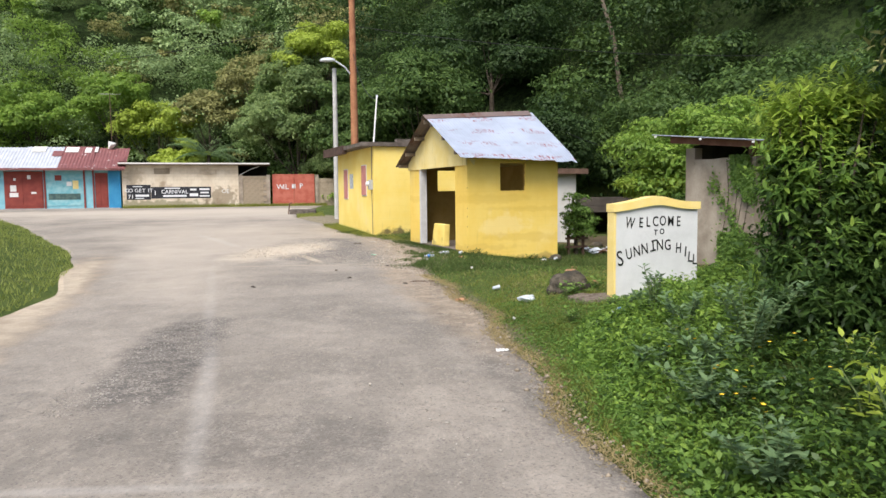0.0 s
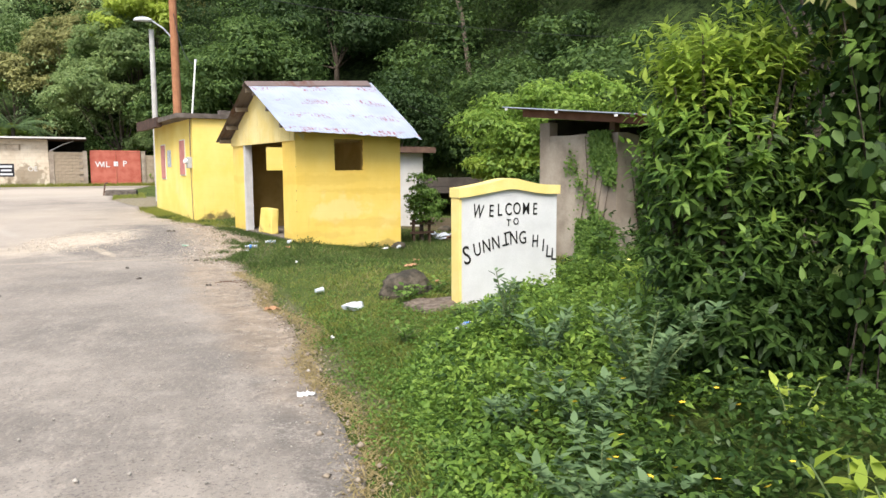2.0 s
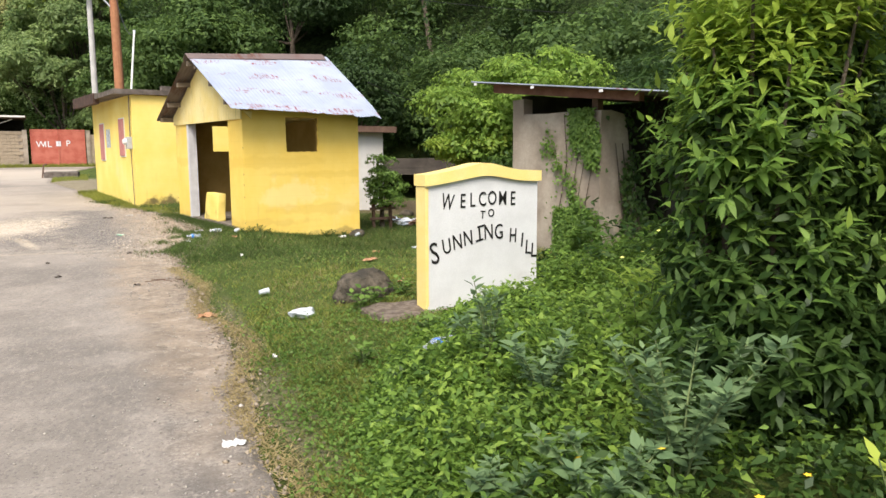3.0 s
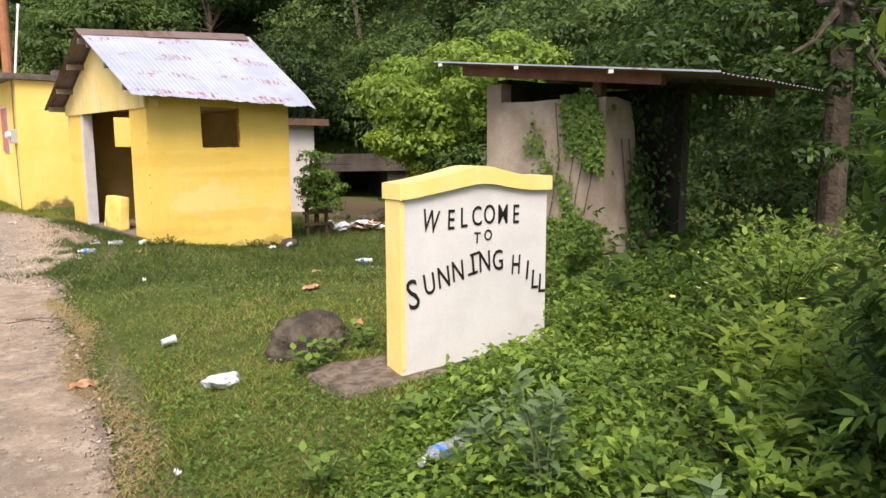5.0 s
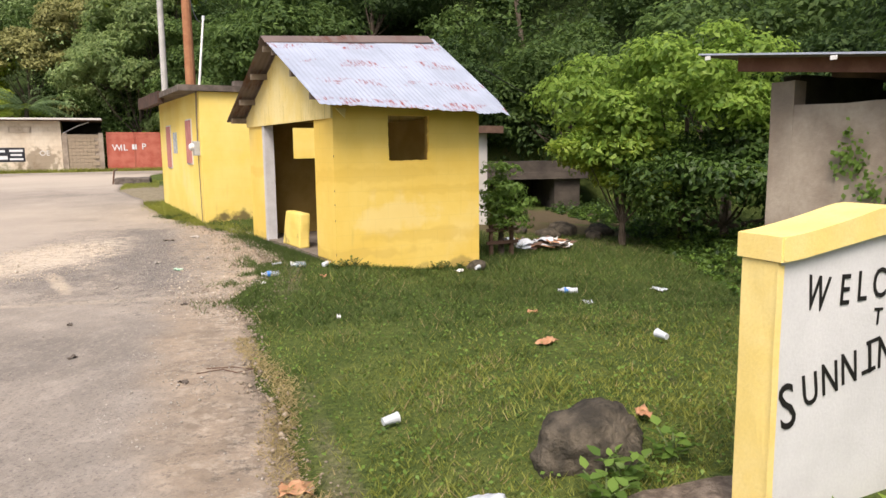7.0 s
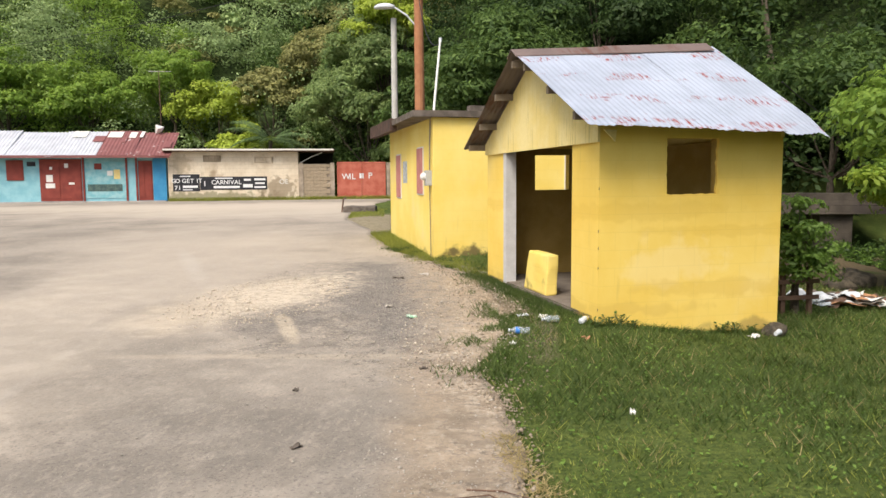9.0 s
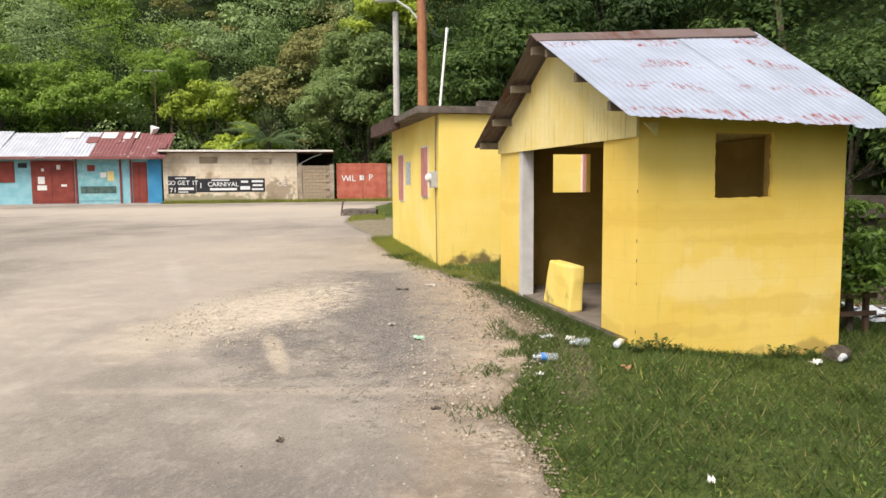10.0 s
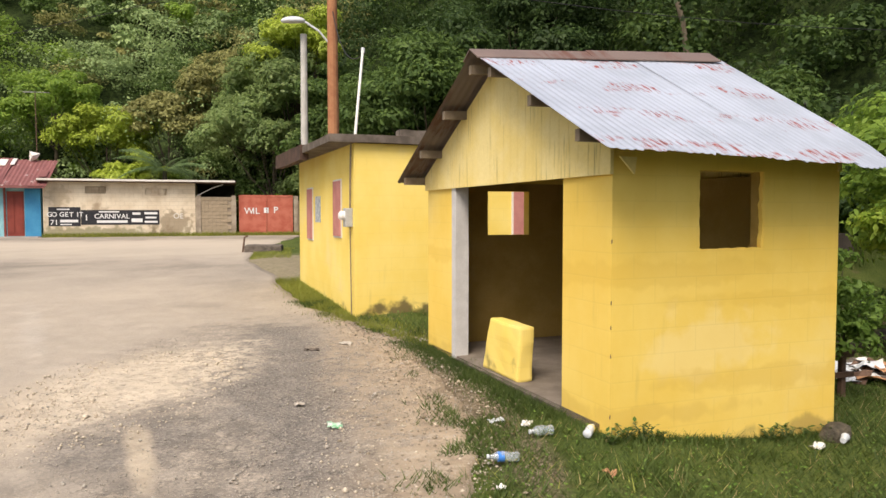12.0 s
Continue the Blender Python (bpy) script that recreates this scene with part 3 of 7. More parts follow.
def tube(bm, pts, radii, sides=8):
    """A round bar through the points, thinning as the radii say."""
    rings = []
    for i, p in enumerate(pts):
        p = Vector(p)
        d = (Vector(pts[min(i + 1, len(pts) - 1)]) - Vector(pts[max(i - 1, 0)])).normalized()
        a = d.orthogonal().normalized()
        b = d.cross(a)
        rings.append([bm.verts.new(p + radii[i] * (math.cos(t) * a + math.sin(t) * b)) for t in (2 * math.pi * k / sides for k in range(sides))])
    for r, s in zip(rings, rings[1:]):
        # rings can be turned against each other: match the nearest start
        o = min(range(sides), key=lambda k: (s[k].co - r[0].co).length)
        s[:] = s[o:] + s[:o]
        if (s[1].co - r[1].co).length > (s[-1].co - r[1].co).length:
            s[1:] = s[1:][::-1]
        for k in range(sides):
            bm.faces.new((r[k], r[(k + 1) % sides], s[(k + 1) % sides], s[k]))
    bm.faces.new(rings[0][::-1])
    bm.faces.new(rings[-1])
    return bm


def prism(bm, outline, y0, y1):
    """An outline in x and z, drawn out from y0 to y1."""
    a = [bm.verts.new((x, y0, z)) for x, z in outline]
    b = [bm.verts.new((x, y1, z)) for x, z in outline]
    n = len(outline)
    bm.faces.new(a)
    bm.faces.new(b[::-1])
    for k in range(n):
        bm.faces.new((a[k], b[k], b[(k + 1) % n], a[(k + 1) % n]))
    return bm


def wall_with_hole(bm, length, z0, z1, t0, t1, holes, along="x"):
    """A thick wall from 0 to length, one closed body, with openings (a0, a1, z0, z1) through it."""
    A = sorted({0, length, *(h[0] for h in holes), *(h[1] for h in holes)})
    Z = sorted({z0, z1, *(h[2] for h in holes), *(h[3] for h in holes)})
    made = {}

    def vert(i, j, k):
        if (i, j, k) not in made:
            a, z, t = A[i], Z[j], (t0, t1)[k]
            made[i, j, k] = bm.verts.new((a, t, z) if along == "x" else (t, a, z))
        return made[i, j, k]

    def solid(i, j):
        if not (0 <= i < len(A) - 1 and 0 <= j < len(Z) - 1):
            return False
        a, z = (A[i] + A[i + 1]) / 2, (Z[j] + Z[j + 1]) / 2
        return not any(h[0] < a < h[1] and h[2] < z < h[3] for h in holes)

    for i in range(len(A) - 1):
        for j in range(len(Z) - 1):
            if not solid(i, j):
                continue
            for k in (0, 1):
                bm.faces.new([vert(*q, k) for q in ((i, j), (i + 1, j), (i + 1, j + 1), (i, j + 1))])
            for di, dj, p, q in ((-1, 0, (i, j), (i, j + 1)), (1, 0, (i + 1, j), (i + 1, j + 1)), (0, -1, (i, j), (i + 1, j)), (0, 1, (i, j + 1), (i + 1, j + 1))):
                if not solid(i + di, j + dj):
                    bm.faces.new((vert(*p, 0), vert(*q, 0), vert(*q, 1), vert(*p, 1)))
    return bm


def corrugated(width, run, pitch=0.076, depth=0.013, thick=0.002, rows=6, sag=0.0, seed=0, frayed=0.0):
    """A sheet, waved across x, running down y, with two faces."""
    rng = np.random.default_rng(seed)
    n = max(8, int(width / pitch * 6))
    x = np.linspace(0, width, n + 1)
    y = np.linspace(0, run, rows + 1)
    X, Y = np.meshgrid(x, y)
    low = frayed * rng.normal(0, 1, len(x)).cumsum() / 6
    Y[-1] += np.clip(low - low.mean(), -frayed, frayed)
    Z = depth / 2 * np.cos(2 * math.pi * X / pitch) - sag * (Y / run) * (1 - Y / run) * 4 + 0.006 * np.sin(Y * 3 + seed) * np.sin(X * 2 + seed)
    v = np.concatenate([np.stack([X, Y, Z], -1).reshape(-1, 3), np.stack([X, Y, Z - thick], -1).reshape(-1, 3)])
    r, c = X.shape
    i = np.arange(r * c).reshape(r, c)
    f = np.stack([i[:-1, :-1], i[:-1, 1:], i[1:, 1:], i[1:, :-1]], -1).reshape(-1, 4)
    return v, np.concatenate([f, f[:, ::-1] + r * c])


def letters(text, size, material, parent, m, name="letter", extrude=0.0012, squeeze=1.0, weight=0.0):
    """Lettering with the built-in font, lying in the x-z plane and facing -y."""
    cu = bpy.data.curves.new(name, "FONT")
    cu.body, cu.size, cu.extrude, cu.align_x = text, size, extrude, "CENTER"
    cu.resolution_u = 3
    cu.offset = weight
    tmp = bpy.data.objects.new(name, cu)
    me = bpy.data.meshes.new_from_object(tmp)
    bpy.data.objects.remove(tmp)
    me.materials.clear()
    me.materials.append(material)
    ob = new(name, me)
    ob.parent = parent
    ob.matrix_local = m @ pose(0, 0, 0, 90, 0, 0) @ Matrix.Diagonal((squeeze, 1, 1, 1))
    return ob


def word(text, size, material, parent, x, y, z):
    """A line of lettering, one piece for each character, centred on x."""
    wide = {"I": 0.32, "1": 0.45, " ": 0.4, "L": 0.52}
    w = [wide.get(c, 0.66) * size for c in text]
    a = x - sum(w) / 2
    for c, k in zip(text, w):
        if c != " ":
            letters(c, size, material, parent, pose(a + k / 2, y, z), weight=0.004)
        a += k


def leaf_quads(centres, normals, size, rng, aspect=0.5, jitter=0.5, fold=0.12, droop=0.0, fine=False):
    """A leaf at each centre, roughly facing the normal: four corners, or six for leaves seen close by."""
    n = len(centres)
    nr = normals + rng.normal(0, jitter, (n, 3))
    nr /= np.linalg.norm(nr, axis=1, keepdims=True) + 1e-9
    t = rng.normal(0, 1, (n, 3))
    t[:, 2] -= droop
    t -= (t * nr).sum(1, keepdims=True) * nr
    t /= np.linalg.norm(t, axis=1, keepdims=True) + 1e-9
    s = np.cross(nr, t)
    L = (size * rng.uniform(0.6, 1.35, n))[:, None]
    W = L * aspect
    base, tip = centres - t * L / 2, centres + t * L / 2 - nr * L * 0.12
    if fine:
        a1, b1 = (centres - t * L * 0.22 + k * s * W * 0.46 + nr * L * fold * 0.8 for k in (1, -1))
        a2, b2 = (centres + t * L * 0.14 + k * s * W * 0.4 + nr * L * fold * 0.6 for k in (1, -1))
        return np.stack([base, a1, a2, tip, b2, b1], 1).reshape(-1, 3), np.arange(6 * n).reshape(n, 6)
    a, b = centres - t * L * 0.08 + s * W / 2 + nr * L * fold, centres - t * L * 0.08 - s * W / 2 + nr * L * fold
    return np.stack([base, a, tip, b], 1).reshape(-1, 3), np.arange(4 * n).reshape(n, 4)


def puff_points(n, puffs, rng, radius, puff=0.36, squash=0.8, low=-0.2, flat=0.62, skirt=-0.15):
    """Points over the tops of leafy puffs that make up an uneven crown, with the way outward at each."""
    d = rng.normal(0, 1, (puffs * 4 + 8, 3))
    d /= np.linalg.norm(d, axis=1, keepdims=True)
    d = d[d[:, 2] > low][:puffs]
    cc = d * (radius * rng.uniform(0.5, 1.0, len(d)))[:, None]
    cc[:, 2] *= squash
    size = radius * puff * rng.uniform(0.6, 1.35, len(d))
    k = rng.choice(len(d), n, p=size ** 2 / (size ** 2).sum())
    off = rng.normal(0, 1, (n, 3))
    off[:, 2] = (np.abs(off[:, 2]) + 0.1) * np.where(rng.uniform(0, 1, n) < 0.24, skirt * 4, 1)
    off /= np.linalg.norm(off, axis=1, keepdims=True)
    bumpy = 1 + 0.16 * np.sin(off[:, 0] * 7 + k) * np.sin(off[:, 1] * 7 + 2 * k)
    out = off * (size[k] * rng.uniform(0.55, 1.12, n) * bumpy)[:, None] * np.array([1, 1, flat])
    nr = off * 0.8 + d[k] * 0.15 + np.array([0, 0, 0.4])
    return cc[k] + out, nr / np.linalg.norm(nr, axis=1, keepdims=True), cc


def lance_leaves(base, along, up, length, aspect, rng, curl=0.25):
    """Pointed leaves that start at the bases and run along the given ways, curling down at the tip."""
    n = len(base)
    t = along / (np.linalg.norm(along, axis=1, keepdims=True) + 1e-9)
    nr = up - (up * t).sum(1, keepdims=True) * t
    nr /= np.linalg.norm(nr, axis=1, keepdims=True) + 1e-9
    s = np.cross(t, nr)
    L = (length * rng.uniform(0.65, 1.3, n))[:, None]
    W = L * aspect / 2
    a1, b1 = (base + t * L * 0.28 + k * s * W * 0.95 + nr * L * 0.05 for k in (1, -1))
    a2, b2 = (base + t * L * 0.62 + k * s * W * 0.75 - nr * L * curl * 0.25 for k in (1, -1))
    tip = base + t * L - nr * L * curl
    return np.stack([base, a1, a2, tip, b2, b1], 1).reshape(-1, 3), np.arange(6 * n).reshape(n, 6)


def shoots(lumps, count, leaves, length, leaf, rng, aspect=0.32, rise=0.8):
    """Leafy shoots that start inside rounded lumps and grow out and up, leaves set along both sides."""
    b = np.array(lumps, float)
    wt = b[:, 3] * b[:, 5]
    k = rng.choice(len(b), count, p=wt / wt.sum())
    d = rng.normal(0, 1, (count, 3))
    d[:, 2] = np.abs(d[:, 2]) - 0.35
    d /= np.linalg.norm(d, axis=1, keepdims=True)
    root = b[k, :3] + d * b[k, 3:] * rng.uniform(0.55, 0.95, (count, 1))
    way = d * 0.7 + np.array([0, 0, rise]) + rng.normal(0, 0.22, (count, 3))
    way /= np.linalg.norm(way, axis=1, keepdims=True)
    ln = length * rng.uniform(0.5, 1.3, count)
    q = np.repeat(np.arange(count), leaves)
    f = np.tile(np.linspace(0.1, 1.0, leaves), count)
    base = root[q] + way[q] * (ln[q] * f)[:, None] - np.array([0, 0, 0.18]) * (ln[q] * f ** 2)[:, None]
    ang = np.tile(np.arange(leaves) * 2.4, count) + q * 1.3
    e1 = np.cross(way[q], [0.3, 0.2, 1.0])
    e1 /= np.linalg.norm(e1, axis=1, keepdims=True)
    e2 = np.cross(way[q], e1)
    side = e1 * np.cos(ang)[:, None] + e2 * np.sin(ang)[:, None]
    along = side * 0.85 + way[q] * (0.25 + 0.7 * f[:, None] ** 3) + rng.normal(0, 0.12, (len(q), 3))
    up = np.tile([0, 0, 1.0], (len(q), 1)) + way[q] * 0.5 + rng.normal(0, 0.2, (len(q), 3))
    base[:, 2] = np.maximum(base[:, 2], height(base[:, 0], base[:, 1]) + 0.04)
    v, fc = lance_leaves(base, along, up, leaf * (0.65 + 0.5 * np.sin(np.pi * (0.25 + 0.6 * f))), aspect, rng)
    return v, fc, f


# ---- ground and road ----
def axis(lo, hi, fine_lo, fine_hi, step, far_steps):
    a = fine_lo - np.concatenate([np.arange(1.1, 80, 1.1), np.geomspace(84, fine_lo - lo, far_steps)])[::-1]
    b = fine_hi + np.concatenate([np.arange(1.1, 80, 1.1), np.geomspace(84, hi - fine_hi, far_steps)])
    return np.concatenate([a, np.arange(fine_lo, fine_hi + 1e-6, step), b])


_gx, _gy = np.meshgrid(axis(-1500, 1500, -14, 12, 0.3, 14), axis(-1500, 1500, -3, 30, 0.3, 14))
_gz = height(_gx, _gy)
_in = (_gx < right_edge(_gy) - 0.12) & (_gx > left_edge(_gy) + 0.12) & (_gy < 52) & (_gy > -59)
_gz = np.where(_in, _gz - 0.1, _gz + 0.012 * np.sin(_gx * 3.1 + 1.3 * _gy) * np.cos(_gy * 2.3 - _gx))
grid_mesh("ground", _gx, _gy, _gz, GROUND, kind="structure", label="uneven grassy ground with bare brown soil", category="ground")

_ry = np.concatenate([np.arange(-58, -2, 2.0), np.arange(-2, 30, 0.2), np.arange(30, 51.8, 0.6)])
_s = np.concatenate([[0, 0.004], np.linspace(0.02, 0.98, 70), [0.996, 1]])
_rY = np.repeat(_ry[:, None], len(_s), 1)
_wob = np.array([(noise.noise(Vector((y * 0.9, 3.7, 0))) * 0.12 + noise.noise(Vector((y * 3.1, 9.2, 0))) * 0.07) * (2.2 if 14 < y < 24 else 1) for y in _ry])
_wob2 = np.array([noise.noise(Vector((y * 0.7, 13.7, 0))) * 0.25 for y in _ry])
_xl, _xr = left_edge(_ry) + _wob2, right_edge(_ry) + _wob
_rX = _xl[:, None] + (_xr - _xl)[:, None] * _s[None]
_rZ = height(_rX, _rY) + 0.016
_rZ[:, [0, -1]] -= 0.09
_rZ += 0.008 * np.sin(_rX * 1.7 + _rY) * np.sin(_rY * 1.3)
grid_mesh("road", _rX, _rY, _rZ, ROAD, kind="structure", label="dusty worn asphalt road with gravelly patches", category="road")

# ---- bus shelter ----
SH = pose(0.03, 16.49, 0, 0, 0, 23)
shelter = thing("bus_shelter", "small yellow painted block bus shelter with a sheet metal gable roof", "shelter", SH)
L, D, T, TOP = 4.05, 2.34, 0.14, 2.07
bm = wall_with_hole(bmesh.new(), D, -0.5, 2.28, 0, T, [(0.82, 1.49, 1.41, 2.05)])
part("wall", bm, YELLOW, shelter)
bm = wall_with_hole(bmesh.new(), D, -0.5, 2.17, L - T, L, [(0.77, 1.37, 1.43, 2.0)])
part("wall", bm, YELLOW, shelter)
bm = bmesh.new()
box(bm, D - T, D, T, L - T, -0.5, TOP)
part("wall", bm, YELLOW, shelter)
# Thin linings added to carry the darkened tone indoors.
part("lining", one_box(D - T - 0.006, D - T, T, L - T, 0.03, TOP), INNER, shelter, "stained ochre inner wall, coloured darker for indoor shade")
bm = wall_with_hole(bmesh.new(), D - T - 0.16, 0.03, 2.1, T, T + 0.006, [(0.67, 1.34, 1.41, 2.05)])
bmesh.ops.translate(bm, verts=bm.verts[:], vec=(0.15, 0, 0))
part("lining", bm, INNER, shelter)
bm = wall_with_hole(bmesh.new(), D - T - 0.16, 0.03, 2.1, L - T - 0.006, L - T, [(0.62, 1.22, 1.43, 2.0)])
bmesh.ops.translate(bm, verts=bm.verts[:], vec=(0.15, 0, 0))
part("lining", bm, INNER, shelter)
bm = bmesh.new()
box(bm, 0, T, T, 0.72, -0.4, 2.03)
part("wall", bm, YELLOW, shelter)
bm = bmesh.new()
box(bm, 0, T, 3.22, L - T, -0.4, 2.03)
part("wall", bm, YELLOW, shelter)
bm = rough_up(one_box(-0.012, T + 0.01, 3.1, 3.22, -0.4, 2.02), 5, 0.006, 9)
part("door_jamb", bm, JAMB, shelter, "bare grey rendered door jamb")
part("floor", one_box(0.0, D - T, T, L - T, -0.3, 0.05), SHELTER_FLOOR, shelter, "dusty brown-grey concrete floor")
part("threshold", rough_up(one_box(-0.03, 0.0, 0.74, 3.1, -0.3, 0.03), 4, 0.012, 5), OLD_SLAB, shelter, "chipped concrete edge")
bm = rough_up(one_box(0.03, 0.2, 1.62, 2.45, 0.05, 0.6, 0.03), 3, 0.012, 6, 4.0)
for q in bm.verts:
    q.co.y -= 0.14 * max(q.co.y - 2.0, 0) / 0.45 * max(q.co.z - 0.05, 0) / 0.55
    q.co.x += 0.05 * max(q.co.z - 0.05, 0)
part("low_wall", bm, YELLOW_HOUSE, shelter, "chipped low yellow screen wall")
part("bench", one_box(1.9, D - T, T, L - T, 0.05, 0.47, 0.02), YELLOW, shelter, "built-in yellow block bench")
# ragged edges of the window opening
for a, sg in ((0.82, 1), (1.49, -1)):
    bm = bmesh.new()
    steps = [(1.41 + 0.64 * q / 14, 0.004 + (0.03 if sg < 0 else 0.014) * max(0, noise.noise(Vector((q * 0.83, 3.0 * sg, 0.5))) + 0.25)) for q in range(15)]
    prof = [(a - sg * 0.02, 1.41)] + [(a + sg * d, z) for z, d in steps] + [(a - sg * 0.02, 2.05)]
    part("window_edge", prism(bm, prof, 0.004, 0.045), YELLOW, shelter)
    part("reveal", one_box(min(a, a + sg * 0.006), max(a, a + sg * 0.006), 0.05, T, 1.41, 2.05), INNER, shelter, "window reveal coloured dark for indoor shade")
bm = bmesh.new()
steps = [(0.83 + 0.65 * q / 14, 0.004 + 0.016 * max(0, noise.noise(Vector((q * 0.9, 7.0, 0.5))) + 0.3)) for q in range(15)]
part("window_edge", prism(bm, [(0.83, 1.4)] + [(x, 1.41 + d) for x, d in steps] + [(1.48, 1.4)], 0.003, 0.07), YELLOW, shelter)
# chips in the paint along the street corner
rng = np.random.default_rng(8)
for z in (0.14, 0.61, 0.83, 1.02, 1.49):
    bm = bmesh.new()
    bmesh.ops.create_icosphere(bm, subdivisions=1, radius=1)
    for v in bm.verts:
        v.co = Vector((v.co.x * 0.005 + rng.normal(0, 0.001), v.co.y * 0.005, v.co.z * 0.02 + z))
    part("paint_chip", bm, WOOD_DARK, shelter, "dark chip in the corner paint")
# gable boards
RV, RZF, RZB = 1.9, 3.26, 3.44


def roof_z(v, u, under=0.0):
    k = (u + 0.33) / 2.93
    top = RZF + (RZB - RZF) * k
    e0, e1 = 2.15 - 0.08 * k, 2.11
    return (top + (e0 - top) * (RV - v) / (RV + 0.42) if v < RV else top + (e1 - top) * (v - RV) / (4.27 - RV)) - under


for u0 in (-0.035, D - 0.03):
    for k in range(27):
        v0, v1 = -0.02 + k * 0.152, -0.02 + (k + 1) * 0.152 - 0.004
        v1 = min(v1, L + 0.02)
        if v1 - v0 < 0.03:
            continue
        bm = bmesh.new()
        lo = 2.0 if u0 < 0 else TOP
        o = [(v0, lo), (v1, lo)]
        zs = [(v1, roof_z(v1, u0, 0.04)), (v0, roof_z(v0, u0, 0.04))]
        if v0 < RV < v1:
            zs.insert(1, (RV, roof_z(RV, u0, 0.04)))
        if min(z for _, z in zs) < lo + 0.02:
            zs = [(v, max(z, lo + 0.02)) for v, z in zs]
        pts = o + zs
        a = [bm.verts.new((u0, v, z)) for v, z in pts]
        b = [bm.verts.new((u0 + 0.03, v, z)) for v, z in pts]
        bm.faces.new(a)
        bm.faces.new(b[::-1])
        for q in range(len(pts)):
            bm.faces.new((a[q], b[q], b[(q + 1) % len(pts)], a[(q + 1) % len(pts)]))
        part("gable_board", bm, YELLOW_BOARD, shelter)
part("lintel", one_box(0.0, T, 0.6, 3.3, 2.035, 2.13), WOOD_DARK, shelter, "dark timber lintel")
# purlins that reach out under the front overhang
for v in (0.02, 0.78, 1.57, RV + 0.12, 2.75, 3.5, 4.1):
    z0, z1 = roof_z(v, -0.3, 0.03), roof_z(v, D + 0.1, 0.03)
    bm = bmesh.new()
    vs = []
    for u, z in ((-0.3, z0), (D + 0.12, z1)):
        vs.append([bm.verts.new((u, v + dv, z - dz)) for dv, dz in ((-0.03, 0), (0.03, 0), (0.03, 0.09), (-0.03, 0.09))])
    for k in range(4):
        bm.faces.new((vs[0][k], vs[0][(k + 1) % 4], vs[1][(k + 1) % 4], vs[1][k]))
    bm.faces.new(vs[0])
    bm.faces.new(vs[1][::-1])
    part("purlin", bm, WOOD_GREY, shelter)


def roof_sheet(u0, u1, v_top, v_eave, seed, material, parent, lift=0.0, frayed=0.02):
    """One corrugated sheet from the ridge to an eave."""
    run = 1.0
    v, f = corrugated(u1 - u0, run, depth=0.006, seed=seed, frayed=frayed, sag=0.0)
    u, s = v[:, 0] + u0, v[:, 1]
    vv = v_top + (v_eave - v_top) * s
    zz = np.array([roof_z(min(max(q, -0.42), 4.27), w) for q, w in zip(vv, u)])
    over = np.maximum(-0.42 - vv, 0) + np.maximum(vv - 4.27, 0)
    zz = zz - over * 0.5
    curl = 0.07 * smooth((u - 2.45) / 0.25) * smooth((s - 0.8) / 0.2)
    under = np.arange(len(f)) >= len(f) // 2
    return from_arrays("roof_sheet", np.stack([u, vv, zz + v[:, 2] + 0.012 + lift - curl], -1), f, material, parent, smooth_shade=True, mats=[material, GALV_SHADE], mat_index=under)


for k in range(5):
    u0 = -0.34 + k * 0.59
    roof_sheet(u0, u0 + 0.64, RV, -0.42, k + 1, GALV, shelter, 0.003 * (k % 2))
    # The far slope takes the shade tone on both faces.
    roof_sheet(u0, u0 + 0.64, RV, 4.27, k + 11, GALV_SHADE, shelter, 0.003 * (k % 2))
for k, (a, b) in enumerate(((-0.36, 1.0), (0.95, 2.55))):
    bm = bmesh.new()
    pa = [(-0.2, -0.085), (0, 0.03 + 0.012 * k), (0.16, -0.06)]
    rings = []
    for u in (a, b):
        z = roof_z(RV, u) + 0.02
        rings.append([bm.verts.new((u, RV + dv, z + dz)) for dv, dz in pa] + [bm.verts.new((u, RV + dv, z + dz - 0.012)) for dv, dz in pa[::-1]])
    for q in range(6):
        bm.faces.new((rings[0][q], rings[0][(q + 1) % 6], rings[1][(q + 1) % 6], rings[1][q]))
    bm.faces.new(rings[0])
    bm.faces.new(rings[1][::-1])
    part("ridge_cap", bm, RUST_CAP, shelter, "rust-brown ridge capping")
bm = bmesh.new()
prism(bm, [(0.02, 2.13), (0.17, 2.13), (0.15, 2.0)], -0.07, -0.05)
part("loose_batten", bm, YELLOW_BOARD, shelter, "loose pale batten end")

# ---- yellow house ----
YH = pose(-2.82, 22.35, 0, 0, 0, 23)
house = thing("house", "low yellow rendered house with a flat mossy concrete roof", "house", YH)
HL, HD = 4.85, 5.6
bm = wall_with_hole(bmesh.new(), HL, -0.6, 2.82, 0, 0.16, [], "y")
part("wall", bm, YELLOW_HOUSE, house)
part("wall", one_box(0.16, HD, 0, 0.16, -0.9, 2.82), YELLOW_HOUSE, house)
part("wall", one_box(0.16, HD, HL - 0.16, HL, -0.9, 2.82), YELLOW_HOUSE, house)
part("wall", one_box(HD - 0.16, HD, 0.16, HL - 0.16, -0.9, 2.82), YELLOW_HOUSE, house)
bm = rough_up(one_box(-0.42, HD + 0.3, -0.1, HL + 0.35, 2.82, 2.94), 6, 0.015, 3)
part("roof_slab", bm, OLD_SLAB, house, "flat concrete roof slab, black with moss")
bm = rough_up(one_box(-0.45, -0.3, 2.2, HL + 0.38, 2.7, 2.98), 5, 0.012, 4)
part("fascia", bm, FASCIA, house, "dark brown fascia board")
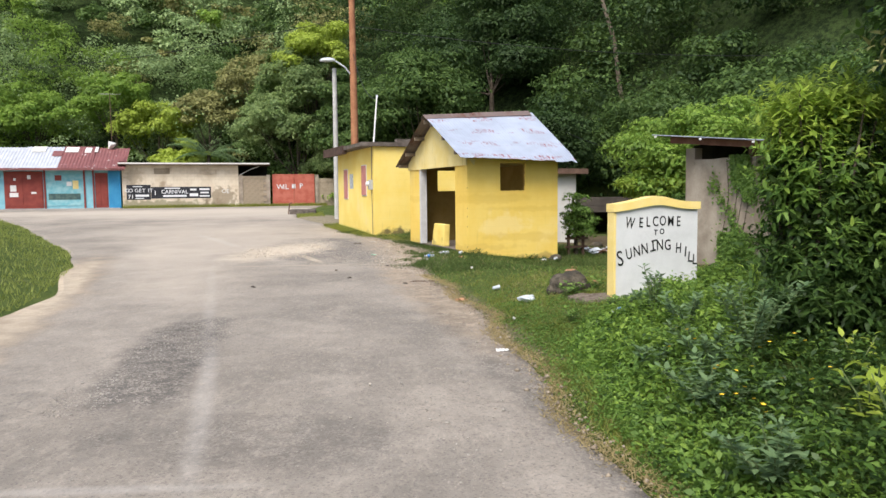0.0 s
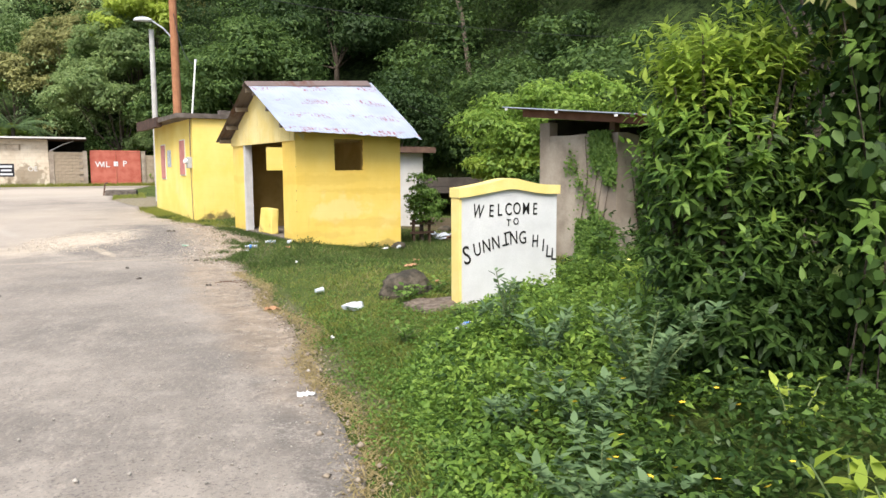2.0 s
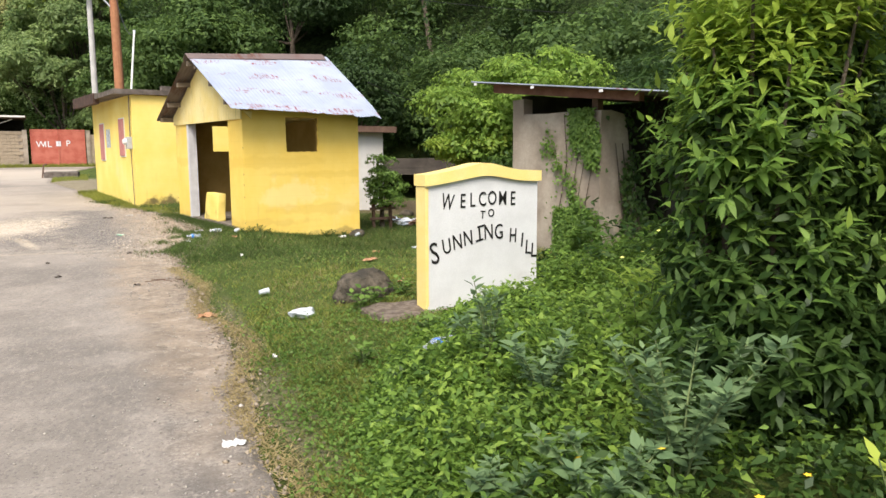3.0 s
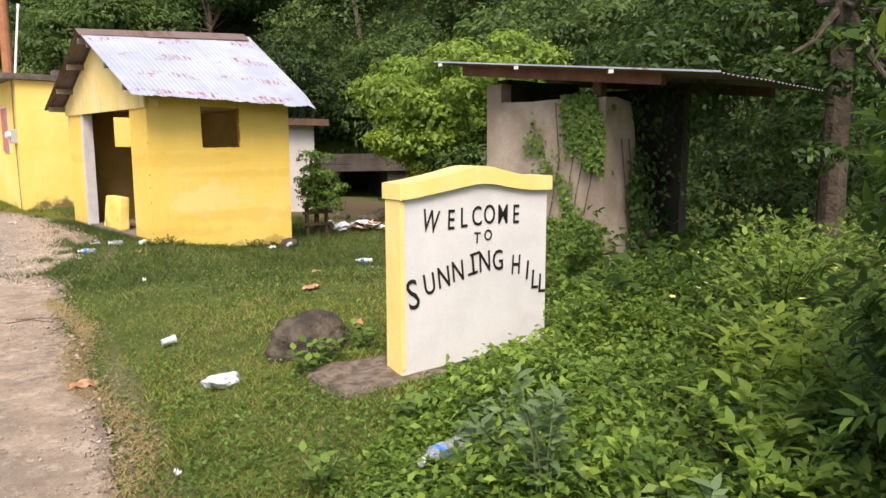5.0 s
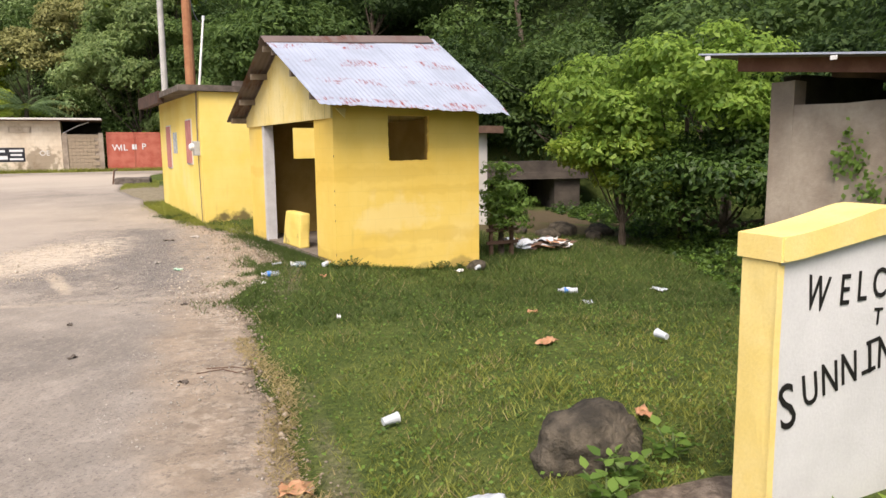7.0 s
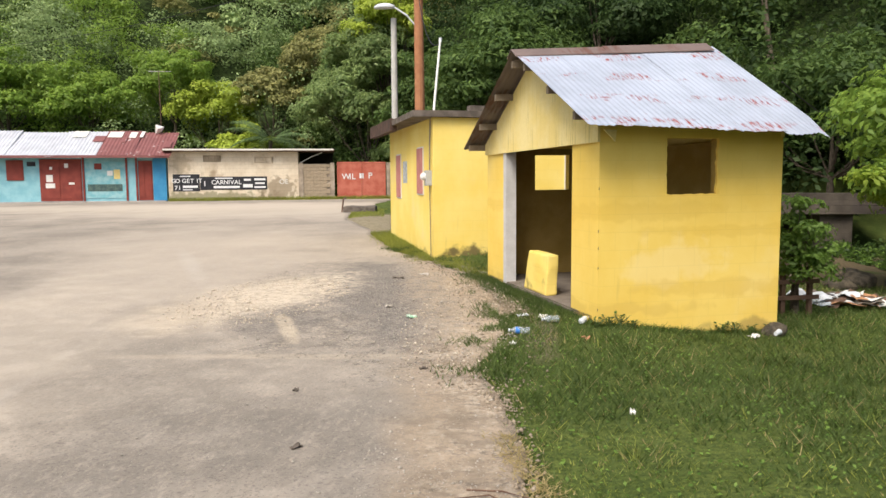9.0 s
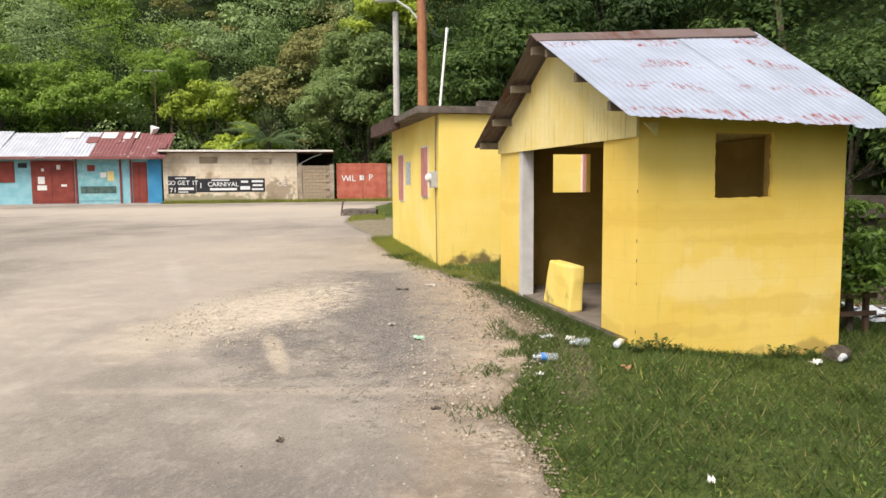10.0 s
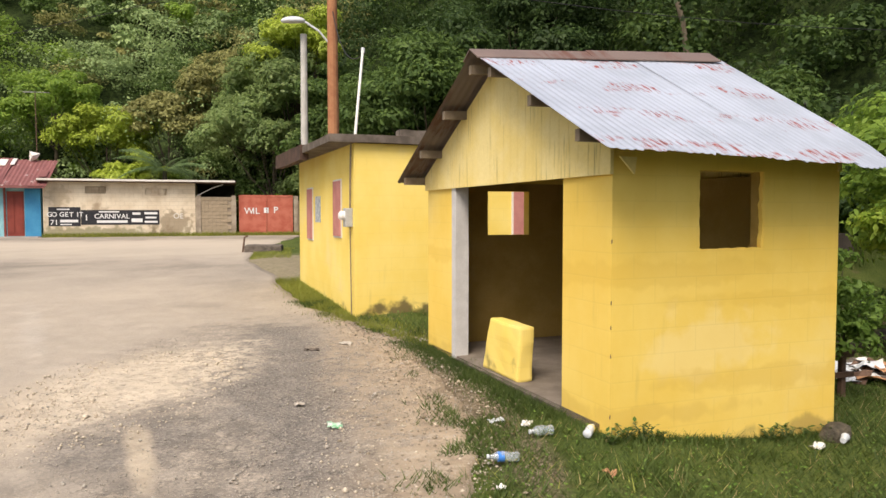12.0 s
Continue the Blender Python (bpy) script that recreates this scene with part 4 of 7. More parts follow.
part("roof_block", rough_up(one_box(0.75, 1.25, 0.0, 0.22, 2.94, 3.06), 3, 0.012, 7), OLD_SLAB, house, "mossy block on the roof edge")
for a0, a1, z0, z1 in ((3.3, 3.85, 1.18, 2.24), (0.85, 1.43, 1.3, 2.3)):
    w = part("window", one_box(-0.02, 0.0, a0, a1, z0, z1), WHITE_OLD, house)
    bm = bmesh.new()
    for k in range(4):
        aw = (a1 - a0 - 0.06) / 4
        box(bm, -0.04, -0.02, a0 + 0.03 + k * aw, a0 + 0.03 + (k + 1) * aw - 0.008, z0 + 0.03, z1 - 0.03, 0.004)
    part("shutter", bm, PINK, w, "closed faded pink board shutter")
w = part("window", one_box(2.75, 3.5, -0.02, 0.0, 1.3, 2.25), WHITE_OLD, house)
part("shutter", one_box(2.78, 3.47, -0.04, -0.02, 1.33, 2.22, 0.004), PINK, w, "closed faded pink board shutter")
part("poster", one_box(-0.008, -0.001, 2.6, 3.08, 1.55, 2.05), POSTER, house, "faded blue-grey poster pasted on the wall")
mt = part("electric_meter", one_box(-0.12, 0.0, 0.12, 0.3, 1.5, 1.8, 0.01), METER_GREY, house, "grey electric meter box")
bm = bmesh.new()
tube(bm, [(-0.11, 0.21, 1.68), (-0.18, 0.21, 1.68), (-0.21, 0.21, 1.68)], [0.075, 0.075, 0.045], 16)
part("dial", bm, PVC, mt, "round glass meter dial")
bm = bmesh.new()
tube(bm, [(-0.04, 0.14, 1.8), (-0.04, 0.12, 2.3), (-0.03, 0.1, 2.84)], [0.015] * 3, 8)
tube(bm, [(-0.04, 0.15, 1.5), (-0.03, 0.12, 0.05)], [0.009] * 2, 6)
part("conduit", bm, WOOD_GREY, mt, "thin conduit pipe")

mast = thing("roof_mast", "leaning white pipe mast on the flat roof", "mast", pose(-2.85, 22.62, 2.93))
bm = bmesh.new()
tube(bm, [(0, 0, 0), (0.03, 0.25, 0.75), (0.06, 0.52, 1.5)], [0.024, 0.023, 0.022], 8)
part("pipe", bm, PVC, mast)
bm = bmesh.new()
tube(bm, [(0.06, 0.52, 1.46), (0.06, 0.54, 1.54)], [0.033, 0.033], 8)
part("cap", bm, LAMP_HEAD, mast)

# white outbuilding behind the shelter
annex = thing("outbuilding", "small off-white outbuilding with a dark low roof", "outbuilding", pose(2.75, 24.6, 0, 0, 0, 23))
part("wall", rough_up(one_box(0, 1.1, 0, 2.4, -1.2, 1.98), 3, 0.01, 4), WHITE_OLD, annex)
part("roof", rough_up(one_box(-0.25, 1.4, -0.3, 2.7, 1.98, 2.16), 3, 0.015, 4), WOOD_DARK, annex)
fence = thing("wooden_rack", "rough weathered timber rack beside the shelter", "rack", pose(2.62, 18.75, -0.27, 0, 0, 20))
for k in range(2):
    part("post", one_box(0.42 * k, 0.42 * k + 0.06, 0, 0.06, -0.15, 0.55, 0.006), WOOD_DARK, fence)
for k in range(2):
    part("rail", one_box(-0.08, 0.56, -0.03, 0.0, 0.2 + 0.22 * k, 0.26 + 0.22 * k, 0.005), WOOD_DARK, fence)

# ---- welcome sign ----
sign = thing("welcome_sign", "white welcome sign wall with yellow coping on a concrete slab", "sign", pose(1.84, 9.02, 0.09, 0, 0, 16))
SW, ST = 1.15, 0.17


def sign_top(x):
    """Underside of the coping: a low rounded gable."""
    return float(np.mean([np.interp(x + d, (-0.2, 0.02, 0.59, 0.94, 1.4), (1.03, 1.035, 1.122, 1.062, 1.05)) for d in (-0.08, -0.04, 0, 0.04, 0.08)]))


xs = [i / 24 * SW for i in range(25)]
bm = prism(bmesh.new(), [(0, -0.12)] + [(SW, -0.12)] + [(x, sign_top(x)) for x in xs[::-1]], 0, ST)
part("panel", bm, WHITE_PAINT, sign, "white painted rendered wall")
bm = prism(bmesh.new(), [(x, sign_top(x)) for x in [-0.025] + xs + [SW + 0.03]] + [(x, sign_top(x) + 0.096 + 0.016 * math.exp(-((x - 0.55) / 0.2) ** 2)) for x in ([-0.025] + xs + [SW + 0.03])[::-1]], -0.03, ST + 0.03)
bmesh.ops.bevel(bm, geom=[e for e in bm.edges if abs(e.verts[0].co.y - e.verts[1].co.y) < 1e-6], offset=0.008, segments=2, affect="EDGES")
part("coping", bm, YELLOW_TRIM, sign, "yellow painted curved coping")
bm = rough_up(one_box(-0.015, 0.0, -0.004, ST + 0.004, -0.05, 1.03), 6, 0.004, 12)
part("edge", bm, YELLOW_TRIM, sign, "yellow painted edge")
bm = rough_up(one_box(-0.02, 0.012, -0.006, -0.001, 0.0, 1.02), 5, 0.003, 15)
part("edge_paint", bm, YELLOW_TRIM, sign, "yellow painted strip")


def sign_word(text, xs_, zs_, cap, tilts, slim=0.8):
    """Brushed capitals of a given height, each at its own place and lean."""
    for ch, x, z, t in zip(text, xs_, zs_, tilts):
        k = 1.42 if ch == "S" else 1.12 if ch == "W" else 1
        letters(ch, cap * k / 0.72, BLACK_INK, sign, pose(x, -0.0035, z, 0, -t, 0), squeeze=slim * (0.78 if ch in "NGUH" else 0.86 if ch in "WS" else 1), weight=0.0004 if ch == "S" else 0.001)


sign_word("WELCOME", (0.19, 0.35, 0.45, 0.555, 0.655, 0.765, 0.875), (0.83, 0.838, 0.845, 0.849, 0.855, 0.85, 0.845), 0.128, (-9, -2, 0, 2, 0, -1, -1), 0.68)
sign_word("TO", (0.555, 0.645), (0.736, 0.748), 0.072, (-3, 0), 0.85)
sign_word("SUNN", (0.085, 0.2, 0.305, 0.412), (0.368, 0.448, 0.479, 0.507), 0.136, (10, 9, 7, 6), 0.9)
sign_word("I", (0.531,), (0.536,), 0.14, (6,))
for dx, dz in ((-0.008, 0.008), (0.008, 0.132)):
    bar = part("letter", one_box(-0.04, 0.04, -0.0012, 0.0012, -0.008, 0.008), BLACK_INK, sign)
    bar.matrix_local = pose(0.531 + dx, -0.0035, 0.536 + dz, 0, -12, 0)
sign_word("NG", (0.622, 0.73), (0.548, 0.546), 0.138, (3, 2), 0.9)
sign_word("HILL", (0.879, 0.978, 1.046, 1.112), (0.505, 0.457, 0.388, 0.355), 0.134, (-3, -5, -4, -3), 0.8)
slab = thing("sign_slab", "rough pebbled concrete slab under the sign", "slab", pose(1.84, 9.02, 0.0, 0, 0, 16), kind="")
bm = rough_up(one_box(-0.46, SW + 0.1, -0.11, ST + 0.28, -0.2, 0.062, 0.03), 10, 0.03, 6)
part("slab", bm, SLAB_CONC, slab)


def make_rock(name, label, m, sx, sy, sz, seed, sub=3):
    bm = bmesh.new()
    bmesh.ops.create_icosphere(bm, subdivisions=sub, radius=1)
    for v in bm.verts:
        n1 = noise.noise(v.co * 1.1 + Vector((seed, 0, 0)))
        n2 = noise.noise(v.co * 3.3 + Vector((0, seed, 0)))
        v.co *= 1 + 0.26 * n1 + 0.15 * n2 + 0.06 * noise.noise(v.co * 8)
        v.co.x *= sx
        v.co.y *= sy
        v.co.z *= sz
    ob = part(name, bm, ROCK, None, "", True)
    ob.matrix_world = m
    return tagged(ob, label, "rock")


make_rock("boulder", "rounded grey-brown boulder lying in the grass", pose(1.38, 9.84, 0.1, 0, -5, 12), 0.3, 0.22, 0.19, 5.1, 4)

# ---- concrete shed ----
SHED = pose(4.3, 10.42, 0, 0, 0, 24)
shed = thing("shed", "small bare concrete shed overgrown with vines under a lean-to sheet roof", "shed", SHED)
WL, WN, WD = 1.75, 0.28, 1.5
part("wall", rough_up(one_box(0, 0.15, WN, WL - 0.2, -0.6, 1.87), 5, 0.012, 4), CONCRETE, shed)
part("pier", rough_up(one_box(0, 0.15, WL - 0.2, WL, -0.6, 2.06), 4, 0.01, 4), CONCRETE, shed)
# the flank has fallen away in a ragged slope and leaves a dark opening
flank = [(0.15, -0.6), (1.02, -0.6), (0.94, 0.1), (0.86, 0.3), (0.8, 0.62), (0.68, 0.8), (0.62, 1.15), (0.52, 1.3), (0.47, 1.62), (0.4, 1.84), (0.15, 1.88)]
bm = prism(bmesh.new(), flank, WN, WN + 0.15)
for v in bm.verts:
    v.co += 0.012 * noise.noise_vector(v.co * 5)
part("wall", bm, CONCRETE, shed, "broken flank of bare concrete blocks")
# Inner faces carry the shed's shade in their colour.
part("wall", rough_up(one_box(WD - 0.15, WD, WN, WL, -0.6, 2.03), 4, 0.012, 4), SHED_SHADE, shed, "inner wall coloured near-black for the shade in the shed")
part("wall", rough_up(one_box(0.15, WD - 0.15, WL - 0.15, WL, -0.6, 2.12), 4, 0.012, 4), SHED_SHADE, shed, "inner wall coloured near-black for the shade in the shed")
part("lining", one_box(0.15, 0.158, WN + 0.15, WL - 0.15, -0.02, 1.85), SHED_SHADE, shed)
part("floor", one_box(0.15, WD - 0.15, WN + 0.15, WL - 0.15, -0.3, -0.02), OLD_SLAB, shed, "dark earth floor")


def beam(bm, a, b, w=0.07, h=0.12):
    a, b = Vector(a), Vector(b)
    d = (b - a).normalized()
    s = d.cross(Vector((0, 0, 1))).normalized() * w / 2
    u = Vector((0, 0, h / 2))
    r = [[bm.verts.new(p + i * s + j * u) for i, j in ((-1, -1), (1, -1), (1, 1), (-1, 1))] for p in (a, b)]
    for k in range(4):
        bm.faces.new((r[0][k], r[0][(k + 1) % 4], r[1][(k + 1) % 4], r[1][k]))
    bm.faces.new(r[0][::-1])
    bm.faces.new(r[1])
    return bm


part("roof_beam", beam(bmesh.new(), (-0.1, -0.35, 1.985), (-0.12, 1.95, 2.215), 0.08, 0.11), WOOD_RED, shed, "dark brown timber roof beam")
part("roof_beam", beam(bmesh.new(), (WD - 0.1, -0.6, 1.93), (WD - 0.1, 2.08, 2.2), 0.08, 0.1), WOOD_DARK, shed)
part("prop", one_box(0.03, 0.12, WN + 0.08, WN + 0.17, 1.86, 2.04), WOOD_DARK, shed)
for k in range(4):
    w0 = -0.32 + k * 0.48
    v, f = corrugated(0.53, 3.15, seed=k + 31, frayed=0.015, rows=8)
    # waves run along the slope, sheets lie side by side across the shed
    x, y = v[:, 0] + w0, v[:, 1] - 0.95
    z = 1.965 + (y + 0.95) * 0.105 + v[:, 2] + 0.004 * (k % 2) - 0.02 * x
    from_arrays("roof_sheet", np.stack([x, y, z], -1), f, None, shed, smooth_shade=True, mats=[SHED_SHEET, GALV_SHADE], mat_index=np.arange(len(f)) >= len(f) // 2)
for y in (0.0, 1.05, 2.1):
    part("edge_clip", one_box(-0.345, -0.332, y - 0.022, y + 0.022, 1.935 + (y + 0.95) * 0.105, 1.965 + (y + 0.95) * 0.105), PVC, shed)
# Pale strip added as the highlight along the sheet edge.
part("roof_edge", beam(bmesh.new(), (-0.326, -0.95, 1.98), (-0.326, 2.2, 1.98 + 3.15 * 0.105), 0.008, 0.014), GALV, shed, "thin pale metal strip that gives the roof edge its highlight")

# ---- bridge behind ----
bridge = thing("bridge", "old dark masonry bridge with a low parapet", "bridge", pose(5.0, 33.0, 0, 0, 0, 2))
part("parapet", rough_up(one_box(-4.5, 5.6, 0, 0.35, 0.72, 1.12), 8, 0.03, 2), STONE_BRIDGE, bridge, "rough stone parapet")
part("deck", one_box(-4.5, 5.6, -0.12, 4.0, 0.46, 0.72), STONE_BRIDGE, bridge, "dark concrete deck edge")
part("pier", rough_up(one_box(2.9, 3.9, 0.1, 3.6, -2.4, 0.46), 4, 0.03, 2), STONE_BRIDGE, bridge)
part("pier", rough_up(one_box(-5.2, -4.2, 0.1, 3.6, -2.4, 0.46), 4, 0.03, 2), STONE_BRIDGE, bridge)

# Added wall; hides bright ground behind and stands for shade under the deck.
part("shade_backing", rough_up(one_box(-4.2, 2.9, 3.3, 3.6, -2.4, 0.46), 4, 0.03, 2), STONE_BRIDGE, bridge)

# ---- poles and street lamp ----
pole = thing("utility_pole", "tall brown wooden utility pole", "pole", pose(-4.72, 31.0, ground_z(-4.72, 31.0)))
bm = bmesh.new()
tube(bm, [(0, 0, -0.5), (0.01, 0, 4), (-0.02, 0, 9.5)], [0.17, 0.155, 0.125], 12)
part("shaft", bm, POLE_WOOD, pole)
lampz = 6.95 - ground_z(-4.72, 31.0)
bm = bmesh.new()
tube(bm, [(-0.1, -0.03, lampz - 0.55), (-0.35, -0.1, lampz - 0.25), (-0.7, -0.14, lampz - 0.02), (-0.86, -0.15, lampz + 0.02)], [0.03] * 4, 8)
part("lamp_arm", bm, LAMP_HEAD, pole, "curved grey lamp arm")
bm = bmesh.new()
bmesh.ops.create_uvsphere(bm, u_segments=16, v_segments=10, radius=1)
for v in bm.verts:
    v.co = Vector((v.co.x * 0.34 - 1.05, v.co.y * 0.14 - 0.15, max(v.co.z, -0.35) * 0.12 + lampz + 0.02))
part("lamp_head", bm, LAMP_HEAD, pole, "grey cobra-head street lamp", True)
post = thing("grey_post", "straight grey concrete post", "post", pose(-5.56, 31.2, ground_z(-5.56, 31.2)))
bm = bmesh.new()
tube(bm, [(0, 0, -0.4), (0, 0, 3.5), (0, 0, 6.4)], [0.115, 0.1, 0.09], 10)
part("shaft", bm, POLE_CONC, post)


def cable(a, b, sag, name="overhead_cable"):
    bm = bmesh.new()
    a, b = Vector(a), Vector(b)
    pts = [a.lerp(b, k / 14) - Vector((0, 0, sag * 4 * (k / 14) * (1 - k / 14))) for k in range(15)]
    tube(bm, pts, [0.012] * 15, 5)
    ob = part(name, bm, CABLE, None)
    return tagged(ob, "thin black overhead cable", "cable")


cable((-4.72, 31.0, 7.3), (-2.8, 23.1, 4.35), 0.5)
cable((-4.72, 31.0, 8.4), (30, 40, 9.5), 1.2)
cable((-4.72, 31.0, 8.8), (-45, 52, 11), 1.2)
cable((2.6, 19.0, 2.9), (9, 32, 3.1), 0.3)

# ---- far row: shop, tan store, wall and gate ----
ROW = pose(-13.9, 51, 0, 0, 0, 18)
shop = thing("shop", "blue and maroon roadside shop with a pale and maroon sheet roof", "shop", ROW)
S0, S1 = -24.0, -9.65
part("wall", one_box(S0, S1, 0, 0.2, 0.2, 3.3), BLUE, shop, "light blue painted front")
part("wall", one_box(S1 - 0.2, S1, 0.2, 5, 0.2, 3.3), BLUE_DEEP, shop)
part("wall", one_box(-10.38, S1, -0.03, 0, 0.55, 3.05), BLUE_DEEP, shop, "deep blue corner panel")


def door_leaf(a0, a1, z0, z1, name="door", label="closed maroon door"):
    d = part(name, one_box(a0, a1, -0.03, 0.0, z0, z1), MAROON, shop, label)
    for q in range(2):
        w = (a1 - a0) / 2
        part("door_panel", one_box(a0 + q * w + 0.06, a0 + (q + 1) * w - 0.06, -0.05, -0.03, z0 + 0.15, z1 - 0.15, 0.01), MAROON, d)
    return d


door_leaf(-16.55, -14.3, 0.6, 3.0, "door", "wide closed maroon double door")
door_leaf(-11.2, -10.42, 0.6, 2.9)
w = part("window", one_box(-18.3, -17.4, -0.04, 0, 1.8, 2.95), MAROON, shop, "closed maroon window shutter")
part("shutter", one_box(-18.22, -17.48, -0.06, -0.04, 1.88, 2.87, 0.01), MAROON, w)
mural = part("mural_panel", one_box(-14.1, -11.9, -0.03, 0, 0.75, 2.85), worn("faded_blue_mural", (0.16, 0.4, 0.45), (0.3, 0.5, 0.52), 3, (0.06, 0.14, 0.13), 0.7, 0.7, 20), shop, "faded blue painted panel")
part("paper", one_box(-12.55, -12.2, -0.04, -0.032, 1.85, 2.4), ORANGE_PAPER, mural, "yellow notice")
part("paper", one_box(-13.6, -13.2, -0.04, -0.032, 2.4, 2.75), MAROON, mural, "red notice")
part("band", one_box(-14.0, -12.1, -0.038, -0.031, 1.15, 1.55), worn("dark_mural_band", (0.05, 0.09, 0.09), (0.1, 0.15, 0.13), 5, (0.02, 0.03, 0.03), 0.6), mural, "dark painted band")
part("paper", one_box(-16.2, -15.85, -0.06, -0.052, 1.7, 2.1), PAPER, shop, "white notice")
part("paper", one_box(-16.25, -15.75, -0.06, -0.052, 1.35, 1.62), PAPER, shop, "white notice")
for s in (-14.2, -11.85, -11.3):
    part("post", one_box(s - 0.05, s + 0.05, -0.06, -0.001, 0.5, 3.2), MAROON, shop)
part("step", one_box(S0, S1, -0.7, 0, 0.2, 0.58, 0.02), FLOOR_CONC, shop, "low concrete plinth")
part("sign_board", one_box(-17.2, -16.75, -0.04, 0, 2.6, 2.85), BANNER, shop)
for k, (a, b, m) in enumerate(((-24, -21, GREY_SHEET), (-21, -18.2, GREY_SHEET), (-18.2, -15.6, GREY_SHEET), (-15.6, -13.3, GREY_SHEET), (-13.3, -11.4, MAROON_SHEET), (-11.4, -9.3, MAROON_SHEET))):
    v, f = corrugated(b - a + 0.06, 3.0, pitch=0.2, depth=0.035, seed=k + 50, frayed=0.05)
    y = v[:, 1]
    hi = 4.72 + 0.05 * math.sin(k * 2.1)
    from_arrays("roof_sheet", np.stack([v[:, 0] + a, 2.3 - y, hi - y / 3.0 * (hi - 3.16) + v[:, 2]], -1), f, m, shop, smooth_shade=True)
part("fascia", one_box(S0, -9.3, -0.72, -0.66, 3.05, 3.2), MAROON_SHEET, shop)
for a, b, y0 in ((-13.9, -13.3, 0.9), (-12.0, -11.6, 1.4), (-15.2, -14.4, 1.5), (-13.2, -12.4, 1.45), (-12.3, -12.05, 0.8), (-11.4, -11.2, 1.5), (-9.75, -9.4, 0.2)):
    z = 4.72 - (2.3 - y0) / 3 * 1.56 + 0.05
    bm = bmesh.new()
    box(bm, a, b, y0, y0 + 0.7, z, z + 0.02)
    for q in bm.verts:
        q.co.z += (q.co.y - y0) * 0.52
    part("patch_sheet", bm, WHITE_OLD if y0 > 1 else MAROON_SHEET, shop, "loose patch of sheet on the roof")
bm = bmesh.new()
tube(bm, [(-10.6, 2.2, 4.6), (-10.4, 2.1, 4.95), (-10.1, 2.1, 5.0)], [0.05, 0.28, 0.02], 5)
part("scrap", bm, PVC, shop, "bent white scrap of sheet")

tan = thing("store_building", "low tan block building with black banners on its wall", "building", ROW)
bm = wall_with_hole(bmesh.new(), 7.5, 0.1, 3.42, 0, 0.25, [(2.0, 3.02, 2.82, 3.2), (4.95, 6.05, 2.74, 3.1)])
bmesh.ops.translate(bm, verts=bm.verts[:], vec=(-9.55, 0, 0))
part("wall", bm, TAN, tan)
part("wall", one_box(-9.55, -2.05, 0.25, 5, 0.1, 3.4), TAN, tan)
for a, z, m in ((-7.55, 2.82, RUBBLE), (-4.6, 2.74, TAN)):
    v_ = part("vent", one_box(a, a + 1.02, 0.1, 0.2, z, z + 0.38), m, tan, "bricked-up vent opening")
    for q in range(3):
        part("vent_block", one_box(a + 0.03 + q * 0.33, a + 0.32 + q * 0.33, 0.06, 0.1, z + 0.04, z + 0.34, 0.01), m, v_)
# a few more bills on the shop doors
for a, z, w_, h_ in ((-15.2, 2.5, 0.2, 0.25), (-15.0, 1.55, 0.3, 0.12), (-12.9, 2.05, 0.3, 0.28), (-16.0, 2.4, 0.14, 0.16)):
    part("paper", one_box(a, a + w_, -0.064, -0.056, z, z + h_), PAPER, shop, "torn white bill")
part("roof_slab", rough_up(one_box(-9.75, 0.1, -0.45, 5.2, 3.42, 3.54), 5, 0.015, 2), WOOD_DARK, tan, "flat dark roof edge")
part("roof_edge", rough_up(one_box(-9.7, 0.05, -0.56, -0.452, 3.47, 3.57), 6, 0.012, 2), WHITE_OLD, tan, "dusty pale roof edge")
b1 = part("banner", one_box(-9.3, -7.78, -0.012, -0.002, 1.1, 2.1), BANNER, tan, "black banner with white lettering")
word("GO GET IT", 0.34, INK_WHITE, b1, -8.5, -0.016, 1.6)
word("71", 0.36, INK_WHITE, b1, -9.05, -0.016, 1.18)
for a, b, z, h in ((-8.9, -8.3, 1.95, 0.06), (-8.75, -7.9, 1.3, 0.14), (-8.75, -8.2, 1.16, 0.06)):
    part("text_bar", one_box(a, b, -0.017, -0.013, z, z + h), INK_WHITE, b1)
b2 = part("banner", one_box(-7.76, -3.9, -0.012, -0.002, 1.17, 1.95), BANNER, tan, "long black banner with white lettering")
word("CARNIVAL", 0.36, INK_WHITE, b2, -6.25, -0.016, 1.5)
word("1", 0.44, INK_WHITE, b2, -7.5, -0.016, 1.4)
for a, b, z, h in ((-6.9, -5.9, 1.82, 0.07), (-7.0, -5.5, 1.27, 0.13), (-5.25, -4.85, 1.7, 0.12), (-5.3, -4.75, 1.3, 0.2), (-4.65, -4.0, 1.72, 0.12), (-4.6, -4.05, 1.5, 0.1), (-4.65, -4.0, 1.27, 0.1)):
    part("text_bar", one_box(a, b, -0.017, -0.013, z, z + h), INK_WHITE, b2)
word("OE", 0.4, WHITE_OLD, tan, -2.9, -0.006, 1.5)

yard = thing("yard_wall", "rough block yard wall with corner piers", "wall", ROW)
yard_bed = part("wall", one_box(-2.05, 0.05, 0.03, 0.22, 0.1, 2.68), CONCRETE, yard, "mortar bed of the block wall")
BLOCK = []
for k in range(4):
    bm = rough_up(one_box(0.006, 0.39, 0.0, 0.06, 0.006, 0.192, 0.008), 1, 0.01, 5, k * 3.0)
    BLOCK.append(bpy.data.meshes.new("block"))
    bmesh.ops.recalc_face_normals(bm, faces=bm.faces)
    bm.to_mesh(BLOCK[-1])
    bm.free()
    BLOCK[-1].materials.append(RUBBLE)
rng = np.random.default_rng(61)
